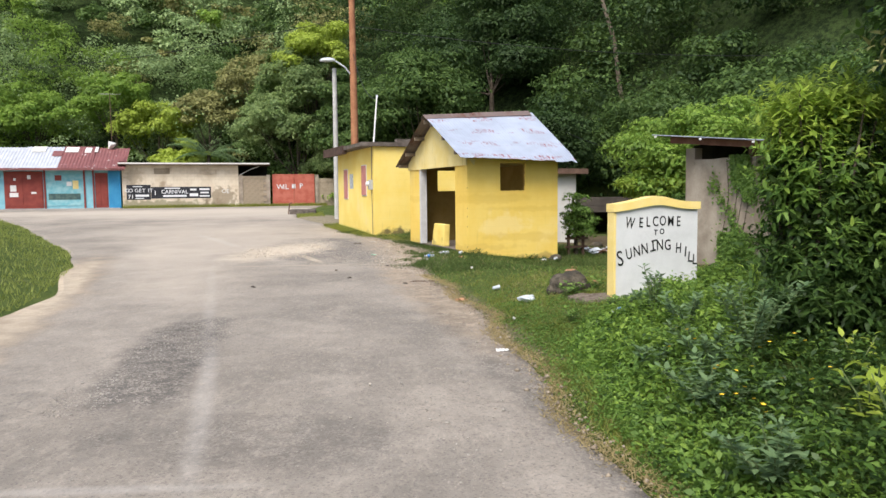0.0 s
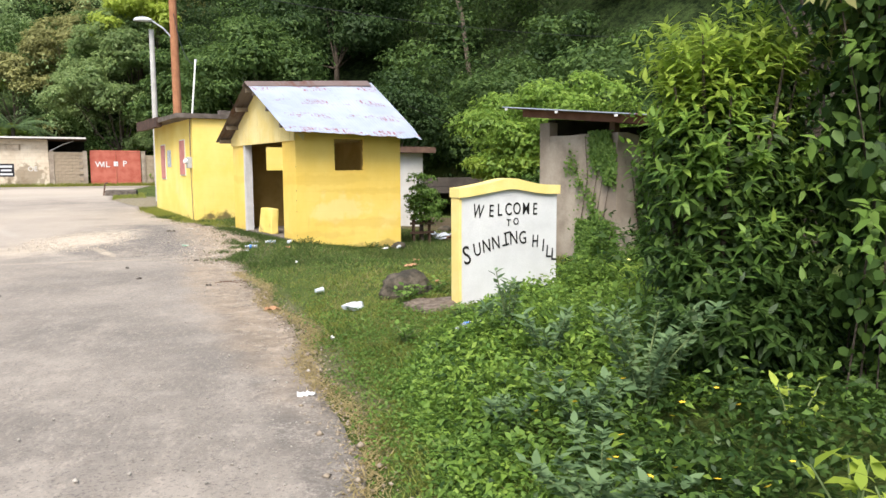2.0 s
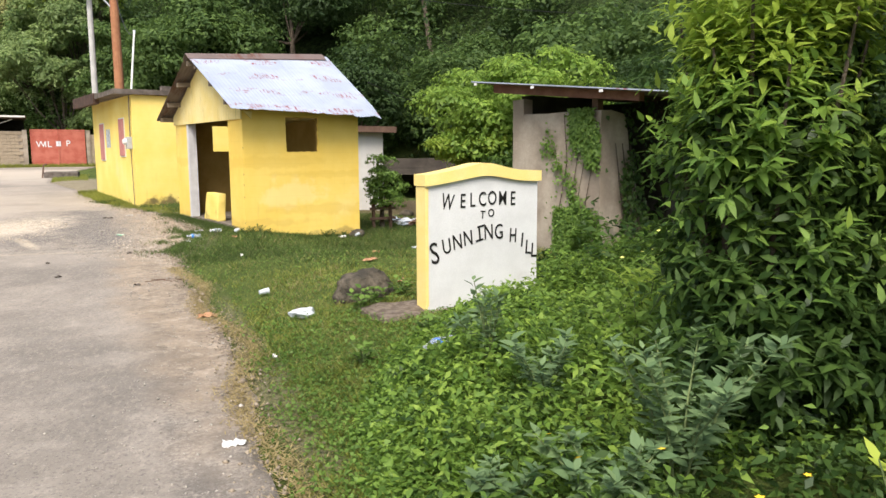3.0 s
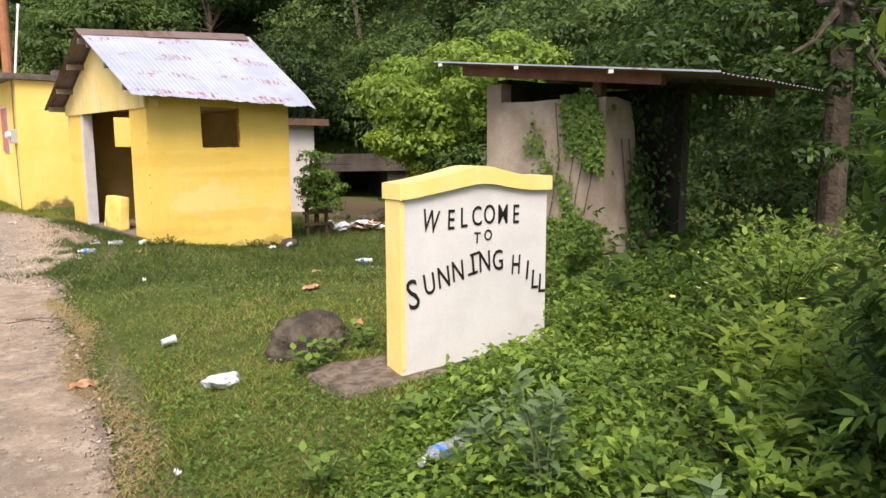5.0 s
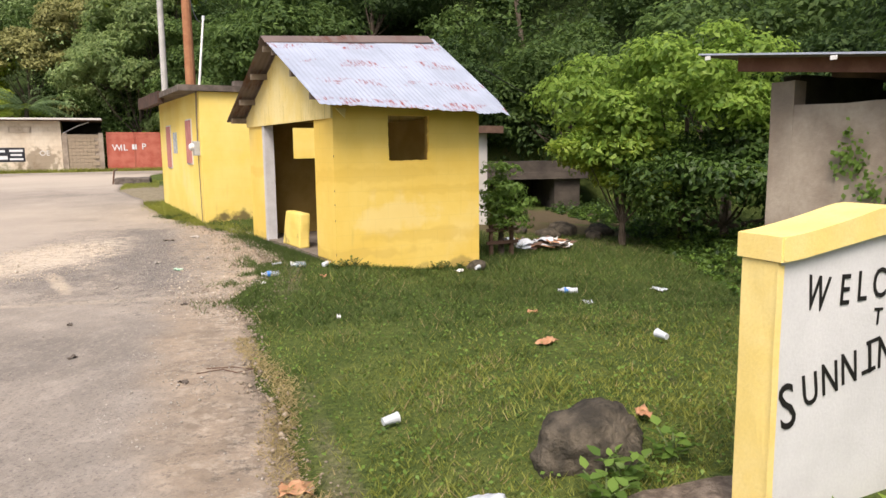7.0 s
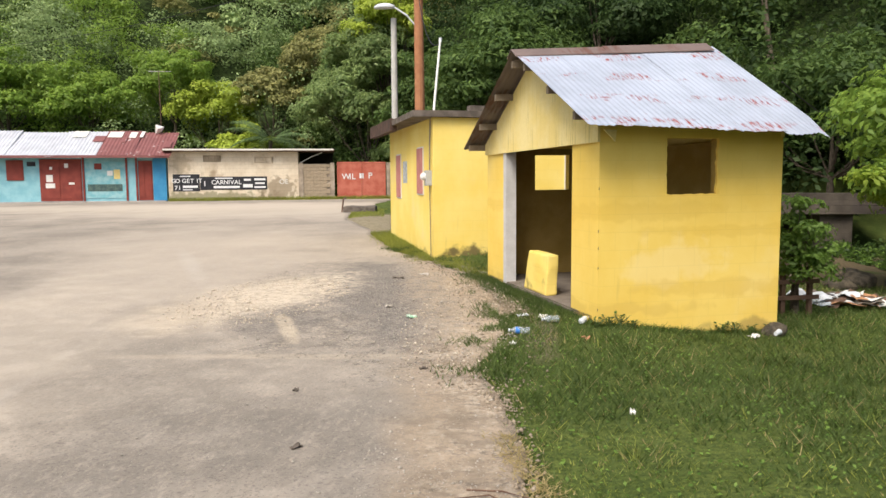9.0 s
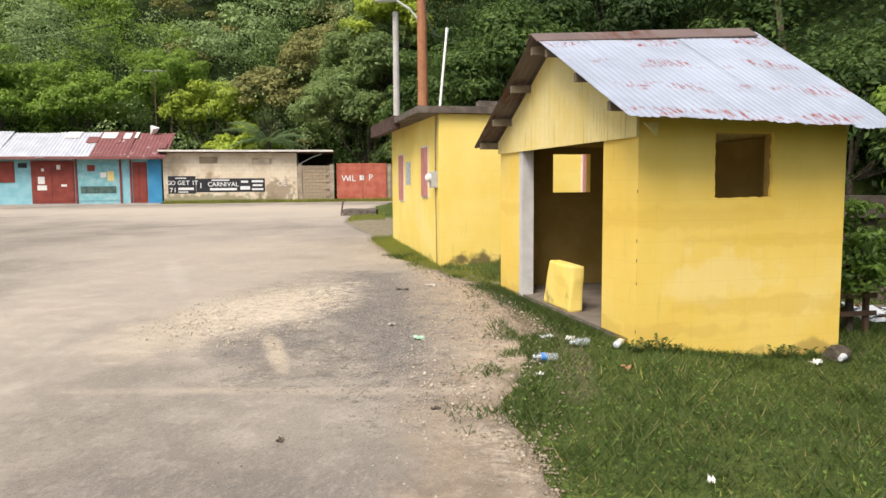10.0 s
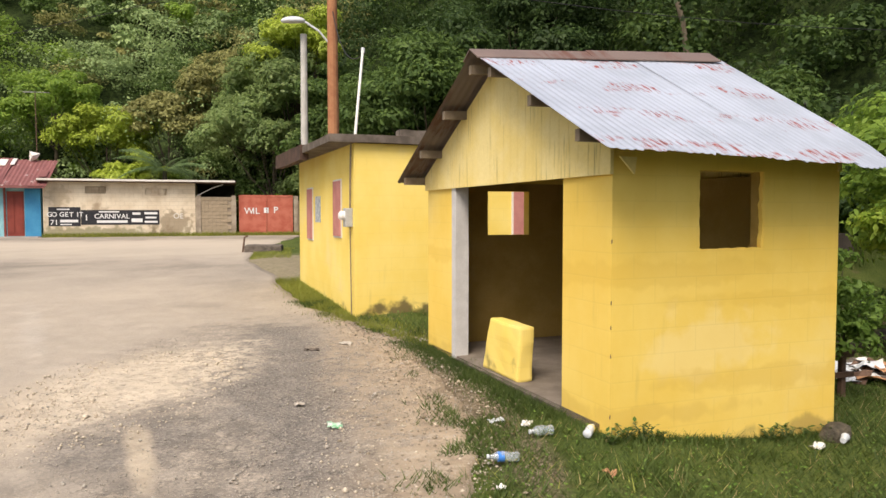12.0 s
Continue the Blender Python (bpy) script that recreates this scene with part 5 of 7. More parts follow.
for r in range(13):
    for q in range(5):
        a = -1.76 + 0.4 * q - 0.2 * (r % 2)
        if a > -0.5:
            continue
        ob = new("block", BLOCK[int(rng.integers(0, 4))])
        ob.parent = yard_bed
        ob.matrix_local = pose(a, -0.02 + rng.uniform(-0.012, 0.012), 0.1 + 0.198 * r, 0, 0, rng.uniform(-1, 1))
part("wall", rough_up(one_box(3.3, 12.0, 0.0, 0.25, 0.1, 2.5), 6, 0.03, 3), RUBBLE, yard)
for s in (-2.0, -0.15, 3.25):
    part("pier", rough_up(one_box(s, s + 0.24, -0.06, 0.3, 0.1, 2.76), 3, 0.015, 3), CONCRETE, yard)
# Added black wall that stands in for the darkness of the carport.
part("shade_backing", one_box(-2.05, 0.05, 3.0, 3.2, 0.1, 3.42), CARPORT_SHADE, yard, "near-black wall coloured as the carport's shade")
bm = bmesh.new()
tube(bm, [(-1.95, 0.1, 2.75), (-1.2, 0.2, 3.15), (-0.6, 0.3, 3.38)], [0.03, 0.03, 0.03], 6)
part("brace", bm, PVC, yard, "thin pale brace")
gate = thing("gate", "closed red painted sheet metal double gate with white scrawl", "gate", ROW)
for a in (0.25, 1.73):
    lf = part("gate_leaf", one_box(a, a + 1.47, -0.02, 0.02, 0.66, 2.8, 0.006), RED_GATE, gate)
    part("rail", one_box(a, a + 1.47, -0.04, -0.02, 0.68, 0.76), RED_GATE, lf)
    part("rail", one_box(a, a + 1.47, -0.04, -0.02, 2.7, 2.78), RED_GATE, lf)
    part("stile", one_box(a, a + 0.05, -0.05, -0.02, 0.7, 2.76), RED_GATE, lf)
word("WIL", 0.5, INK_WHITE, gate, 1.0, -0.045, 1.75)
word("P", 0.5, INK_WHITE, gate, 2.25, -0.045, 1.8)
part("scrawl_bar", one_box(1.6, 1.85, -0.05, -0.045, 1.8, 2.1), INK_WHITE, gate)

kerb = thing("concrete_block", "low broken concrete block at the road edge", "block", pose(-8.9, 36.4, ground_z(-8.9, 36.4), 0, 0, 10))
part("block", rough_up(one_box(0, 1.3, 0, 0.9, -0.2, 0.26, 0.03), 4, 0.03, 2), OLD_SLAB, kerb)
bm = bmesh.new()
tube(bm, [(-0.1, 0.2, -0.2), (0.0, 0.2, 0.55), (0.12, 0.2, 0.6)], [0.035] * 3, 6)
part("stub_post", bm, WOOD_DARK, kerb, "short rusty stub post")

aerial = thing("television_aerial", "thin rusty television aerial on a tall pole", "aerial", ROW @ pose(-10.6, 3.6, 3.4))
bm = bmesh.new()
tube(bm, [(0, 0, -0.2), (0.02, 0, 2.6), (0, 0, 5.2)], [0.03, 0.028, 0.024], 6)
part("mast", bm, WOOD_DARK, aerial)
bm = bmesh.new()
tube(bm, [(-0.6, 0, 5.12), (0.7, 0.1, 5.16)], [0.02, 0.02], 5)
part("boom", bm, POLE_CONC, aerial)
for k in range(6):
    bm = bmesh.new()
    x = -0.55 + 0.23 * k
    w = 0.34 - 0.03 * k
    tube(bm, [(x - 0.12, -w, 5.14), (x + 0.12, w, 5.16)], [0.012, 0.012], 5)
    part("rod", bm, POLE_CONC, aerial)


# ---- plants ----
def make_tree(name, label, x, y, trunk_h, crown_r, squash, n, clumps, size, material, seed, crown_z, z=None, lean=(0, 0), spread=0.34, aspect=0.45, limbs=10, low=-0.25, flat=0.62):
    """A tapered trunk with limbs and an uneven crown of many small leaves."""
    rng = np.random.default_rng(seed)
    z = ground_z(x, y) if z is None else z
    t = thing(name, label, "tree", pose(x, y, z))
    p, nr, cc = puff_points(n, clumps, rng, crown_r, spread, squash, low, flat)
    top = Vector((lean[0], lean[1], crown_z))
    bm = bmesh.new()
    r0 = 0.02 * (trunk_h + crown_r) + 0.04
    tube(bm, [(0, 0, -0.4), (lean[0] * 0.3, lean[1] * 0.3, trunk_h * 0.5), (lean[0] * 0.8, lean[1] * 0.8, trunk_h), tuple(top)], [r0 * 1.25, r0, r0 * 0.8, r0 * 0.35], 9)
    for c in cc[:: max(1, len(cc) // limbs)]:
        a = Vector((lean[0] * 0.8, lean[1] * 0.8, trunk_h * 0.9))
        e = top + Vector(c) * 0.8
        mid = a.lerp(e, 0.5) + Vector((0, 0, -0.08 * crown_r))
        tube(bm, [tuple(a), tuple(mid), tuple(e)], [r0 * 0.4, r0 * 0.25, r0 * 0.06], 6)
    part("trunk", bm, BARK, t)
    v, f = leaf_quads(p + np.array(top), nr, size, rng, aspect, 0.3)
    from_arrays("crown", v, f, material, t)
    return t


BROAD = "broadleaf tree with a dense uneven crown"
make_tree("mango_tree", "tall broad tree with a mottled yellow-green crown", -12.7, 55.0, 2.0, 4.2, 1.25, 24000, 64, 0.27, LEAF_MANGO, 1, 6.0, spread=0.22)
make_tree("mango_tree", "tall tree with a lime-green sunlit top", -11.3, 55.4, 4.0, 2.9, 1.0, 12000, 34, 0.26, LEAF_LIME, 2, 10.6, spread=0.26)
make_tree("mango_tree", "dark glossy mango tree beside the utility pole", -7.6, 50.5, 2.0, 3.3, 1.5, 17000, 52, 0.26, LEAF_MID, 19, 4.8, spread=0.24)
make_tree("tree", "leafy tree in the yard behind the gate", -9.2, 54.0, 1.0, 2.7, 1.2, 11000, 36, 0.24, LEAF_MANGO, 18, 3.0, spread=0.26)
make_tree("tree", "dark green " + BROAD, -2.6, 46, 2.5, 4.3, 1.2, 17000, 46, 0.29, LEAF_MID, 3, 5.2, spread=0.28)
make_tree("tree", "dark green " + BROAD, 1.8, 50, 2.5, 4.4, 1.2, 16000, 42, 0.3, LEAF_DARK, 4, 4.0, spread=0.28)
make_tree("tree", "mid green " + BROAD, -6.0, 49, 2.0, 3.0, 1.3, 12000, 36, 0.27, LEAF_MID, 5, 4.2, spread=0.28)
make_tree("tree", "spreading mid green " + BROAD, -12.8, 60, 2.5, 3.8, 1.1, 9000, 32, 0.34, LEAF_MID, 6, 4.2)
make_tree("tree", "bright green spreading tree behind the concrete shed", 7.5, 21.6, 0.8, 3.1, 0.62, 26000, 64, 0.15, LEAF_BRIGHT, 7, 2.8, spread=0.22, low=-0.75, flat=0.5)
make_tree("tree", "yellow-green sapling at the edge of the river bank", 5.9, 21.1, 0.5, 1.2, 0.95, 6000, 30, 0.13, LEAF_SHOOT, 28, 1.9, spread=0.26, flat=0.5, low=-0.9)
make_tree("tree", "dark green spreading tree behind the concrete shed", 10.8, 21.0, 1.0, 2.9, 0.75, 16000, 40, 0.16, LEAF_DARK, 8, 2.9, spread=0.28, flat=0.5)
# Low dark crown, enlarged to stand in for shade under the bright tree.
make_tree("tree", "dark green tree beside the river bank", 7.8, 20.4, 0.6, 2.3, 0.55, 12000, 44, 0.14, LEAF_VINE_SHADE, 9, 1.1, spread=0.28)
make_tree("tree", "dark overgrown tree behind the shed", 10.5, 15.5, 1.8, 2.8, 1.0, 15000, 40, 0.15, LEAF_VINE_SHADE, 10, 3.4, spread=0.3)
make_tree("tree", "dark overgrown tree behind the shed", 13.5, 18.5, 2.5, 3.4, 1.1, 14000, 40, 0.18, LEAF_DARK, 11, 5.0)
make_tree("tree", "dark overgrown tree behind the shed", 8.4, 12.9, 0.6, 1.5, 0.7, 8000, 30, 0.11, LEAF_VINE_SHADE, 12, 0.9)
make_tree("tree", "bright-leaved tree leaning out over the bank", 12.2, 14.6, 2.5, 2.7, 0.9, 12000, 44, 0.16, LEAF_BRIGHT, 13, 5.4, spread=0.24, flat=0.4)
make_tree("tree", "tall dark vine-hung tree beside the shed", 7.1, 10.9, 3.0, 1.35, 1.7, 9000, 44, 0.1, LEAF_VINE_SHADE, 29, 2.6, spread=0.22, flat=0.5, low=-0.9)
make_tree("tree", "dark green tree by the bridge", 12.5, 29, 2.0, 4.0, 1.0, 14000, 44, 0.24, LEAF_MID, 14, 4.0, spread=0.26)
make_tree("tree", "dark green tree by the bridge", 4.5, 40.5, 1.5, 3.2, 1.0, 10000, 36, 0.26, LEAF_DARK, 15, 2.6)
make_tree("tree", "dark green tree by the bridge", 10.0, 38.5, 1.5, 3.6, 1.0, 11000, 38, 0.26, LEAF_MID, 16, 3.0)
make_tree("shrub", "small leafy shrub beside the shelter wall", 2.85, 18.95, 0.4, 0.46, 1.35, 2600, 30, 0.085, LEAF_WEED, 17, 0.95, limbs=10, low=-0.95, spread=0.42)
for k, (x, y, r, cz, m) in enumerate(((-34, 57, 3.4, 3.8, LEAF_BRIGHT), (-29, 60, 3.2, 4.4, LEAF_BRIGHT), (-25, 59, 3.2, 4.6, LEAF_LIME), (-21.0, 59.5, 2.6, 4.6, LEAF_OLIVE), (-22.5, 58, 2.2, 2.6, LEAF_LIME), (-17.5, 61, 3.2, 4.6, LEAF_OLIVE), (-39, 55, 3.6, 4.0, LEAF_BRIGHT), (-15.4, 59, 2.6, 3.6, LEAF_MANGO))):
    make_tree("tree", "yellow-green tree behind the row of shops", x, y, 1.5, r, 0.95, 8500, 38, 0.3, m, 20 + k, cz, spread=0.27)

# palm
rng = np.random.default_rng(77)
palm = thing("coconut_palm", "feathery grey-green palm behind the tan building", "palm", pose(-20.2, 56.5, ground_z(-20.2, 56.5)))
bm = bmesh.new()
tube(bm, [(0, 0, -0.4), (0.1, 0, 1.8), (0.15, 0, 3.9)], [0.2, 0.15, 0.13], 9)
part("trunk", bm, BARK, palm)
for k in range(16):
    a = 2 * math.pi * k / 16 + rng.uniform(-0.2, 0.2)
    up = rng.uniform(0.2, 1.5)
    d = np.array([math.cos(a), math.sin(a), 0])
    s = np.linspace(0.05, 1, 46)
    ln = rng.uniform(2.6, 3.4)
    spine = np.array([0.15, 0, 3.9]) + d * (s * ln)[:, None] + np.array([0, 0, 1])[None] * (up * s * 2.2 - 1.9 * s ** 2)[:, None]
    side = np.cross(d, [0, 0, 1])
    v, f = [], []
    for i in range(len(s) - 1):
        w = 0.75 * math.sin(math.pi * min(s[i] * 0.9 + 0.08, 1))
        for sg in (-1, 1):
            tip = spine[i] + sg * side * w + d * 0.25 + np.array([0, 0, -0.35 * w - rng.uniform(0, 0.15)])
            j = len(v)
            v += [spine[i], spine[i] + d * 0.045, tip]
            f.append((j, j + 1, j + 2))
    from_arrays("frond", np.array(v), np.array(f), LEAF_GLAUC, palm)

# bare pale trunk on the slope
bare = thing("bare_tree", "thin pale leaning trunk with a few sparse leaves", "tree", pose(9.8, 46, ground_z(9.8, 46)))
bm = bmesh.new()
tube(bm, [(0, 0, -0.5), (-0.6, 0, 4), (-2.2, -0.6, 8.5), (-3.4, -1.0, 11.5)], [0.16, 0.13, 0.09, 0.04], 7)
tube(bm, [(-1.3, -0.3, 6.3), (-3.6, -0.6, 8.4), (-5.0, -0.8, 9.4)], [0.07, 0.05, 0.02], 6)
tube(bm, [(-2.2, -0.6, 8.5), (-1.2, -0.8, 10.2), (-0.8, -0.9, 12)], [0.06, 0.04, 0.02], 6)
part("trunk", bm, WOOD_GREY, bare)
p = np.concatenate([np.array([c]) + np.random.default_rng(5).normal(0, 0.5, (160, 3)) for c in ((-3.4, -1, 11.6), (-5, -0.8, 9.6), (-0.8, -0.9, 12), (-4.2, -0.7, 9))])
v, f = leaf_quads(p, np.tile([0, 0, 1.0], (len(p), 1)), 0.26, rng, 0.5, 0.7)
from_arrays("crown", v, f, LEAF_OLIVE, bare)

# forest on the hillside
rng = np.random.default_rng(5)
FV, FF, FM, base = [], [], [], 0
# low shrubs along the foot of the slope
for x in np.arange(-62, 26, 1.5):
    for row in (-0.6, 1.0, 2.6):
        px = x + rng.uniform(-0.7, 0.7)
        py = np.interp(px, [-80, -40, -25, -10, 3, 14, 22, 34, 60], [48, 52, 58, 55, 44, 37, 27, 16, 4]) + row + rng.uniform(-0.5, 0.5)
        if 7 < px < 14 and py < 38 or px > -6 and row < 0:
            continue
        r = rng.uniform(0.9, 1.5)
        p, nr, cc = puff_points(420, 9, rng, r, 0.45, rng.uniform(0.8, 1.2), -0.1)
        v, f = leaf_quads(p + np.array([px, py, ground_z(px, py) + 0.4]), nr, 0.22, rng, 0.55, 0.35)
        FV.append(v)
        FF.append(f + base)
        FM.append(np.full(len(f), rng.choice(6, p=[0.05, 0.25, 0.2, 0.3, 0.1, 0.1] if px < -6 else [0.4, 0.42, 0.05, 0.1, 0.0, 0.03])))
        base += len(v)
for x in np.arange(-95, 62, 2.9):
    for y in np.arange(18, 118, 2.9):
        px, py = x + rng.uniform(-1.5, 1.5), y + rng.uniform(-1.5, 1.5)
        hs = py - np.interp(px, [-80, -40, -25, -10, 3, 14, 22, 34, 60], [48, 52, 58, 55, 44, 37, 27, 16, 4])
        if hs < 0.2 or hs > 62 or abs(px + 6) > 0.78 * py + 14 or (px > 8 and px < 14 and py < 30):
            continue
        if px > 10 and px > 0.95 * py + 4:
            continue
        if -8 < px < 2 and rng.uniform(0, 1) < 0.35:
            continue
        r = rng.uniform(1.5, 3.6) * (1.2 if hs > 25 else 1) * (1.3 if px > -8 else 1)
        near = py < 70
        unseen = hs > 33
        n = 90 if unseen else (1150 if px > -8 else 950) if near else 700
        size = 1.0 if unseen else (0.29 if px > -8 else 0.25) if near else 0.38
        p, nr, cc = puff_points(n, 16 if near else 12, rng, r, 0.38, rng.uniform(0.8, 1.35), -0.25)
        p = p + np.array([px, py, ground_z(px, py) + (rng.uniform(0.6, 2.0) if hs < 5 else rng.uniform(0.5, 4.0))])
        v, f = leaf_quads(p, nr, size, rng, 0.55, 0.35)
        # Towards the left more trees take the paler leaves painted as haze.
        left = smooth((-px - 6) / 15)
        w = np.array([0.7 - 0.68 * left, 0.26 + 0.02 * left, 0.03 + 0.1 * left, 0.05 + 0.22 * left, 0.01 + 0.05 * left, 0.03 + 0.62 * left])
        m = rng.choice(6, p=w / w.sum())
        FV.append(v)
        FF.append(f + base)
        FM.append(np.full(len(f), m))
        base += len(v)
from_arrays("hillside_forest", np.concatenate(FV), np.concatenate(FF), None, kind="stuff", label="dense dark green forest covering the steep hillside", category="forest",
            mats=[LEAF_DARK, LEAF_MID, LEAF_OLIVE, LEAF_BRIGHT, LEAF_LIME, LEAF_HAZE], mat_index=np.concatenate(FM))


def leaf_cloud(boxes, n, size, rng, clump=0.18, aspect=0.45, droop=0.5, jitter=0.5, up=0.5, fine=True):
    """Leaves in many small sprays over rounded lumps (x, y, z, rx, ry, rz); more on the larger ones."""
    b = np.array(boxes, float)
    wt = b[:, 3] * b[:, 5]
    k = rng.choice(len(b), n // 14, p=wt / wt.sum())
    d = rng.normal(0, 1, (len(k), 3))
    d /= np.linalg.norm(d, axis=1, keepdims=True)
    c = b[k, :3] + d * b[k, 3:] * rng.uniform(0.7, 1.05, (len(k), 1))
    q = np.repeat(np.arange(len(k)), 14)
    p = c[q] + rng.normal(0, clump, (len(q), 3)) * np.array([1, 1, 0.8])
    nr = d[q] * 0.8 + np.array([0, 0, up])
    nr /= np.linalg.norm(nr, axis=1, keepdims=True)
    p[:, 2] = np.maximum(p[:, 2], height(p[:, 0], p[:, 1]) + 0.03)
    return leaf_quads(p, nr, size, rng, aspect, jitter, droop=droop, fine=fine)


rng = np.random.default_rng(11)
# tall bush by the road
bush = thing("bush", "tall leafy roadside bush with bright new shoots on top", "bush", pose(2.9, 6.1, ground_z(2.9, 6.1)))
bm = bmesh.new()
for k in range(16):
    a = 2 * math.pi * k / 16
    h = random.uniform(1.3, 2.2)
    tube(bm, [(0.1 * math.cos(a), 0.1 * math.sin(a), -0.2), (0.26 * math.cos(a), 0.26 * math.sin(a), h * 0.5), (0.42 * math.cos(a), 0.4 * math.sin(a), h)], [0.026, 0.018, 0.006], 6)
part("stem", bm, BARK, bush)
g0 = np.array([2.9, 6.1, ground_z(2.9, 6.1)])
body = [(2.95, 6.1, 0.75, 0.46, 0.46, 0.55), (2.92, 6.08, 1.3, 0.46, 0.46, 0.45), (3.0, 6.15, 1.7, 0.4, 0.4, 0.32), (3.22, 6.28, 1.2, 0.4, 0.4, 0.6), (2.72, 6.0, 1.55, 0.2, 0.22, 0.3), (2.9, 5.8, 0.42, 0.5, 0.32, 0.32)]
# Inner leaves get a dark colour that paints the shade inside the bush.
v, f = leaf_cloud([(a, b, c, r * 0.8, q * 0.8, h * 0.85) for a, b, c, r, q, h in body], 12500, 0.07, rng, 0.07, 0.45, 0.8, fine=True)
from_arrays("inner_leaves", v - g0, f, LEAF_VINE_SHADE, bush, label="inner leaves coloured dark for the shade inside the bush")
v, f, _ = shoots(body, 780, 15, 0.28, 0.082, rng, 0.36, 0.55)
# Leaf tone goes from dark to bright with height, as painted light.
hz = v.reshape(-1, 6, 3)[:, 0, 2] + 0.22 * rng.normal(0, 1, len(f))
from_arrays("leaves", v - g0, f, None, bush, mats=[LEAF_VINE_SHADE, LEAF_WEED, LEAF_BRIGHT, LEAF_SHOOT], mat_index=np.where(hz < 1.05, 0, np.where(hz < 1.55, 1, np.where(hz < 1.95, 2, 3))))
crown = [(2.92, 6.08, 1.9, 0.4, 0.38, 0.2), (3.15, 6.22, 1.92, 0.36, 0.36, 0.2), (2.7, 6.02, 1.72, 0.18, 0.2, 0.2)]
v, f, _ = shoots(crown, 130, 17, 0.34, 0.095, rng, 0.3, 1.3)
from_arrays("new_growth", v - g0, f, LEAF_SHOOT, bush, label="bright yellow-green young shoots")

# vine-hung tree at the verge
vt = thing("vine_tree", "dark roadside tree hung with climbing vines", "tree", pose(4.1, 5.6, ground_z(4.1, 5.6)))
bm = bmesh.new()
tube(bm, [(0, 0, -0.3), (-0.1, 0, 1.5), (0.05, 0.1, 3.0), (0.0, 0.2, 4.8)], [0.16, 0.13, 0.1, 0.05], 9)
for k in range(9):
    a = 2 * math.pi * k / 9
    tube(bm, [(0, 0, 1.2 + 0.3 * k), (0.5 * math.cos(a), 0.5 * math.sin(a), 1.9 + 0.28 * k), (1.0 * math.cos(a), 1.0 * math.sin(a), 2.1 + 0.28 * k)], [0.05, 0.03, 0.008], 6)
part("trunk", bm, BARK, vt)
g0 = np.array([4.1, 5.6, ground_z(4.1, 5.6)])
# The last lump is out of view, added to shade the weeds.
lumps = [(4.0, 5.5, 1.2, 0.75, 0.7, 1.0), (3.95, 5.6, 2.4, 0.7, 0.6, 0.8), (4.0, 5.5, 3.4, 0.9, 0.7, 0.7), (3.7, 5.2, 0.8, 0.5, 0.5, 0.5), (4.6, 5.8, 2.2, 0.8, 0.8, 1.6), (3.5, 5.4, 1.7, 0.3, 0.35, 0.6), (3.45, 5.5, 2.5, 0.3, 0.35, 0.6), (3.15, 5.5, 3.15, 0.5, 0.4, 0.35), (2.75, 5.6, 3.25, 0.3, 0.3, 0.25), (4.0, 4.6, 1.0, 0.5, 0.5, 0.8), (3.9, 4.4, 2.4, 0.5, 0.5, 0.9), (4.3, 3.4, 2.4, 0.8, 0.8, 1.4)]
v, f = leaf_cloud(lumps, 25000, 0.078, rng, 0.09, 0.7, 1.2, fine=True)
from_arrays("vine_leaves", v - g0, f, LEAF_VINE_SHADE, vt)
v, f, _ = shoots(lumps, 330, 13, 0.4, 0.085, rng, 0.5, -0.1)
from_arrays("outer_leaves", v - g0, f, LEAF_WEED, vt, label="lighter leaves on hanging sprays")
v, f, _ = shoots([(3.2, 5.5, 3.2, 0.5, 0.4, 0.35), (2.75, 5.6, 3.25, 0.35, 0.3, 0.25), (3.45, 5.4, 2.3, 0.3, 0.3, 0.5)], 60, 13, 0.4, 0.1, rng, 0.4, 0.1)
from_arrays("pale_leaves", v - g0, f, LEAF_OLIVE, vt, label="paler yellowing leaves")
bm = bmesh.new()
SL = []
for k in range(22):
    x0, y0 = random.uniform(-0.85, 0.2), random.uniform(-0.6, 0.1)
    pts = [(x0, y0, 0.1), (x0 + random.uniform(-0.15, 0.15), y0, 1.1), (x0 + random.uniform(-0.25, 0.25), y0 + 0.05, 2.2), (x0 * 0.6, y0 + 0.1, 3.2)]
    tube(bm, pts, [0.006, 0.007, 0.006, 0.005], 5)
    for q in np.arange(0.05, 2.9, 0.06):
        i_ = min(int(q), 2)
        SL.append(Vector(pts[i_]).lerp(Vector(pts[i_ + 1]), q - i_))
part("vine_stem", bm, BARK, vt)
SL = np.array(SL) + rng.normal(0, 0.03, (len(SL), 3))
v, f = leaf_quads(SL, np.tile([-0.6, -0.8, 0.3], (len(SL), 1)), 0.075, rng, 0.6, 0.5, droop=1.2, fine=True)
from_arrays("strand_leaves", v, f, LEAF_WEED, vt, label="leaves along the hanging vines")


def weed_edge(y):
    return np.interp(y, [-3, 1, 3, 5, 7, 8, 8.8, 9.3, 9.7, 10.5, 12, 15, 24], [1.65, 1.4, 1.2, 1.02, 1.05, 1.4, 2.1, 2.5, 3.15, 3.3, 4.4, 5.4, 7.2])


# low weeds
rng = np.random.default_rng(21)


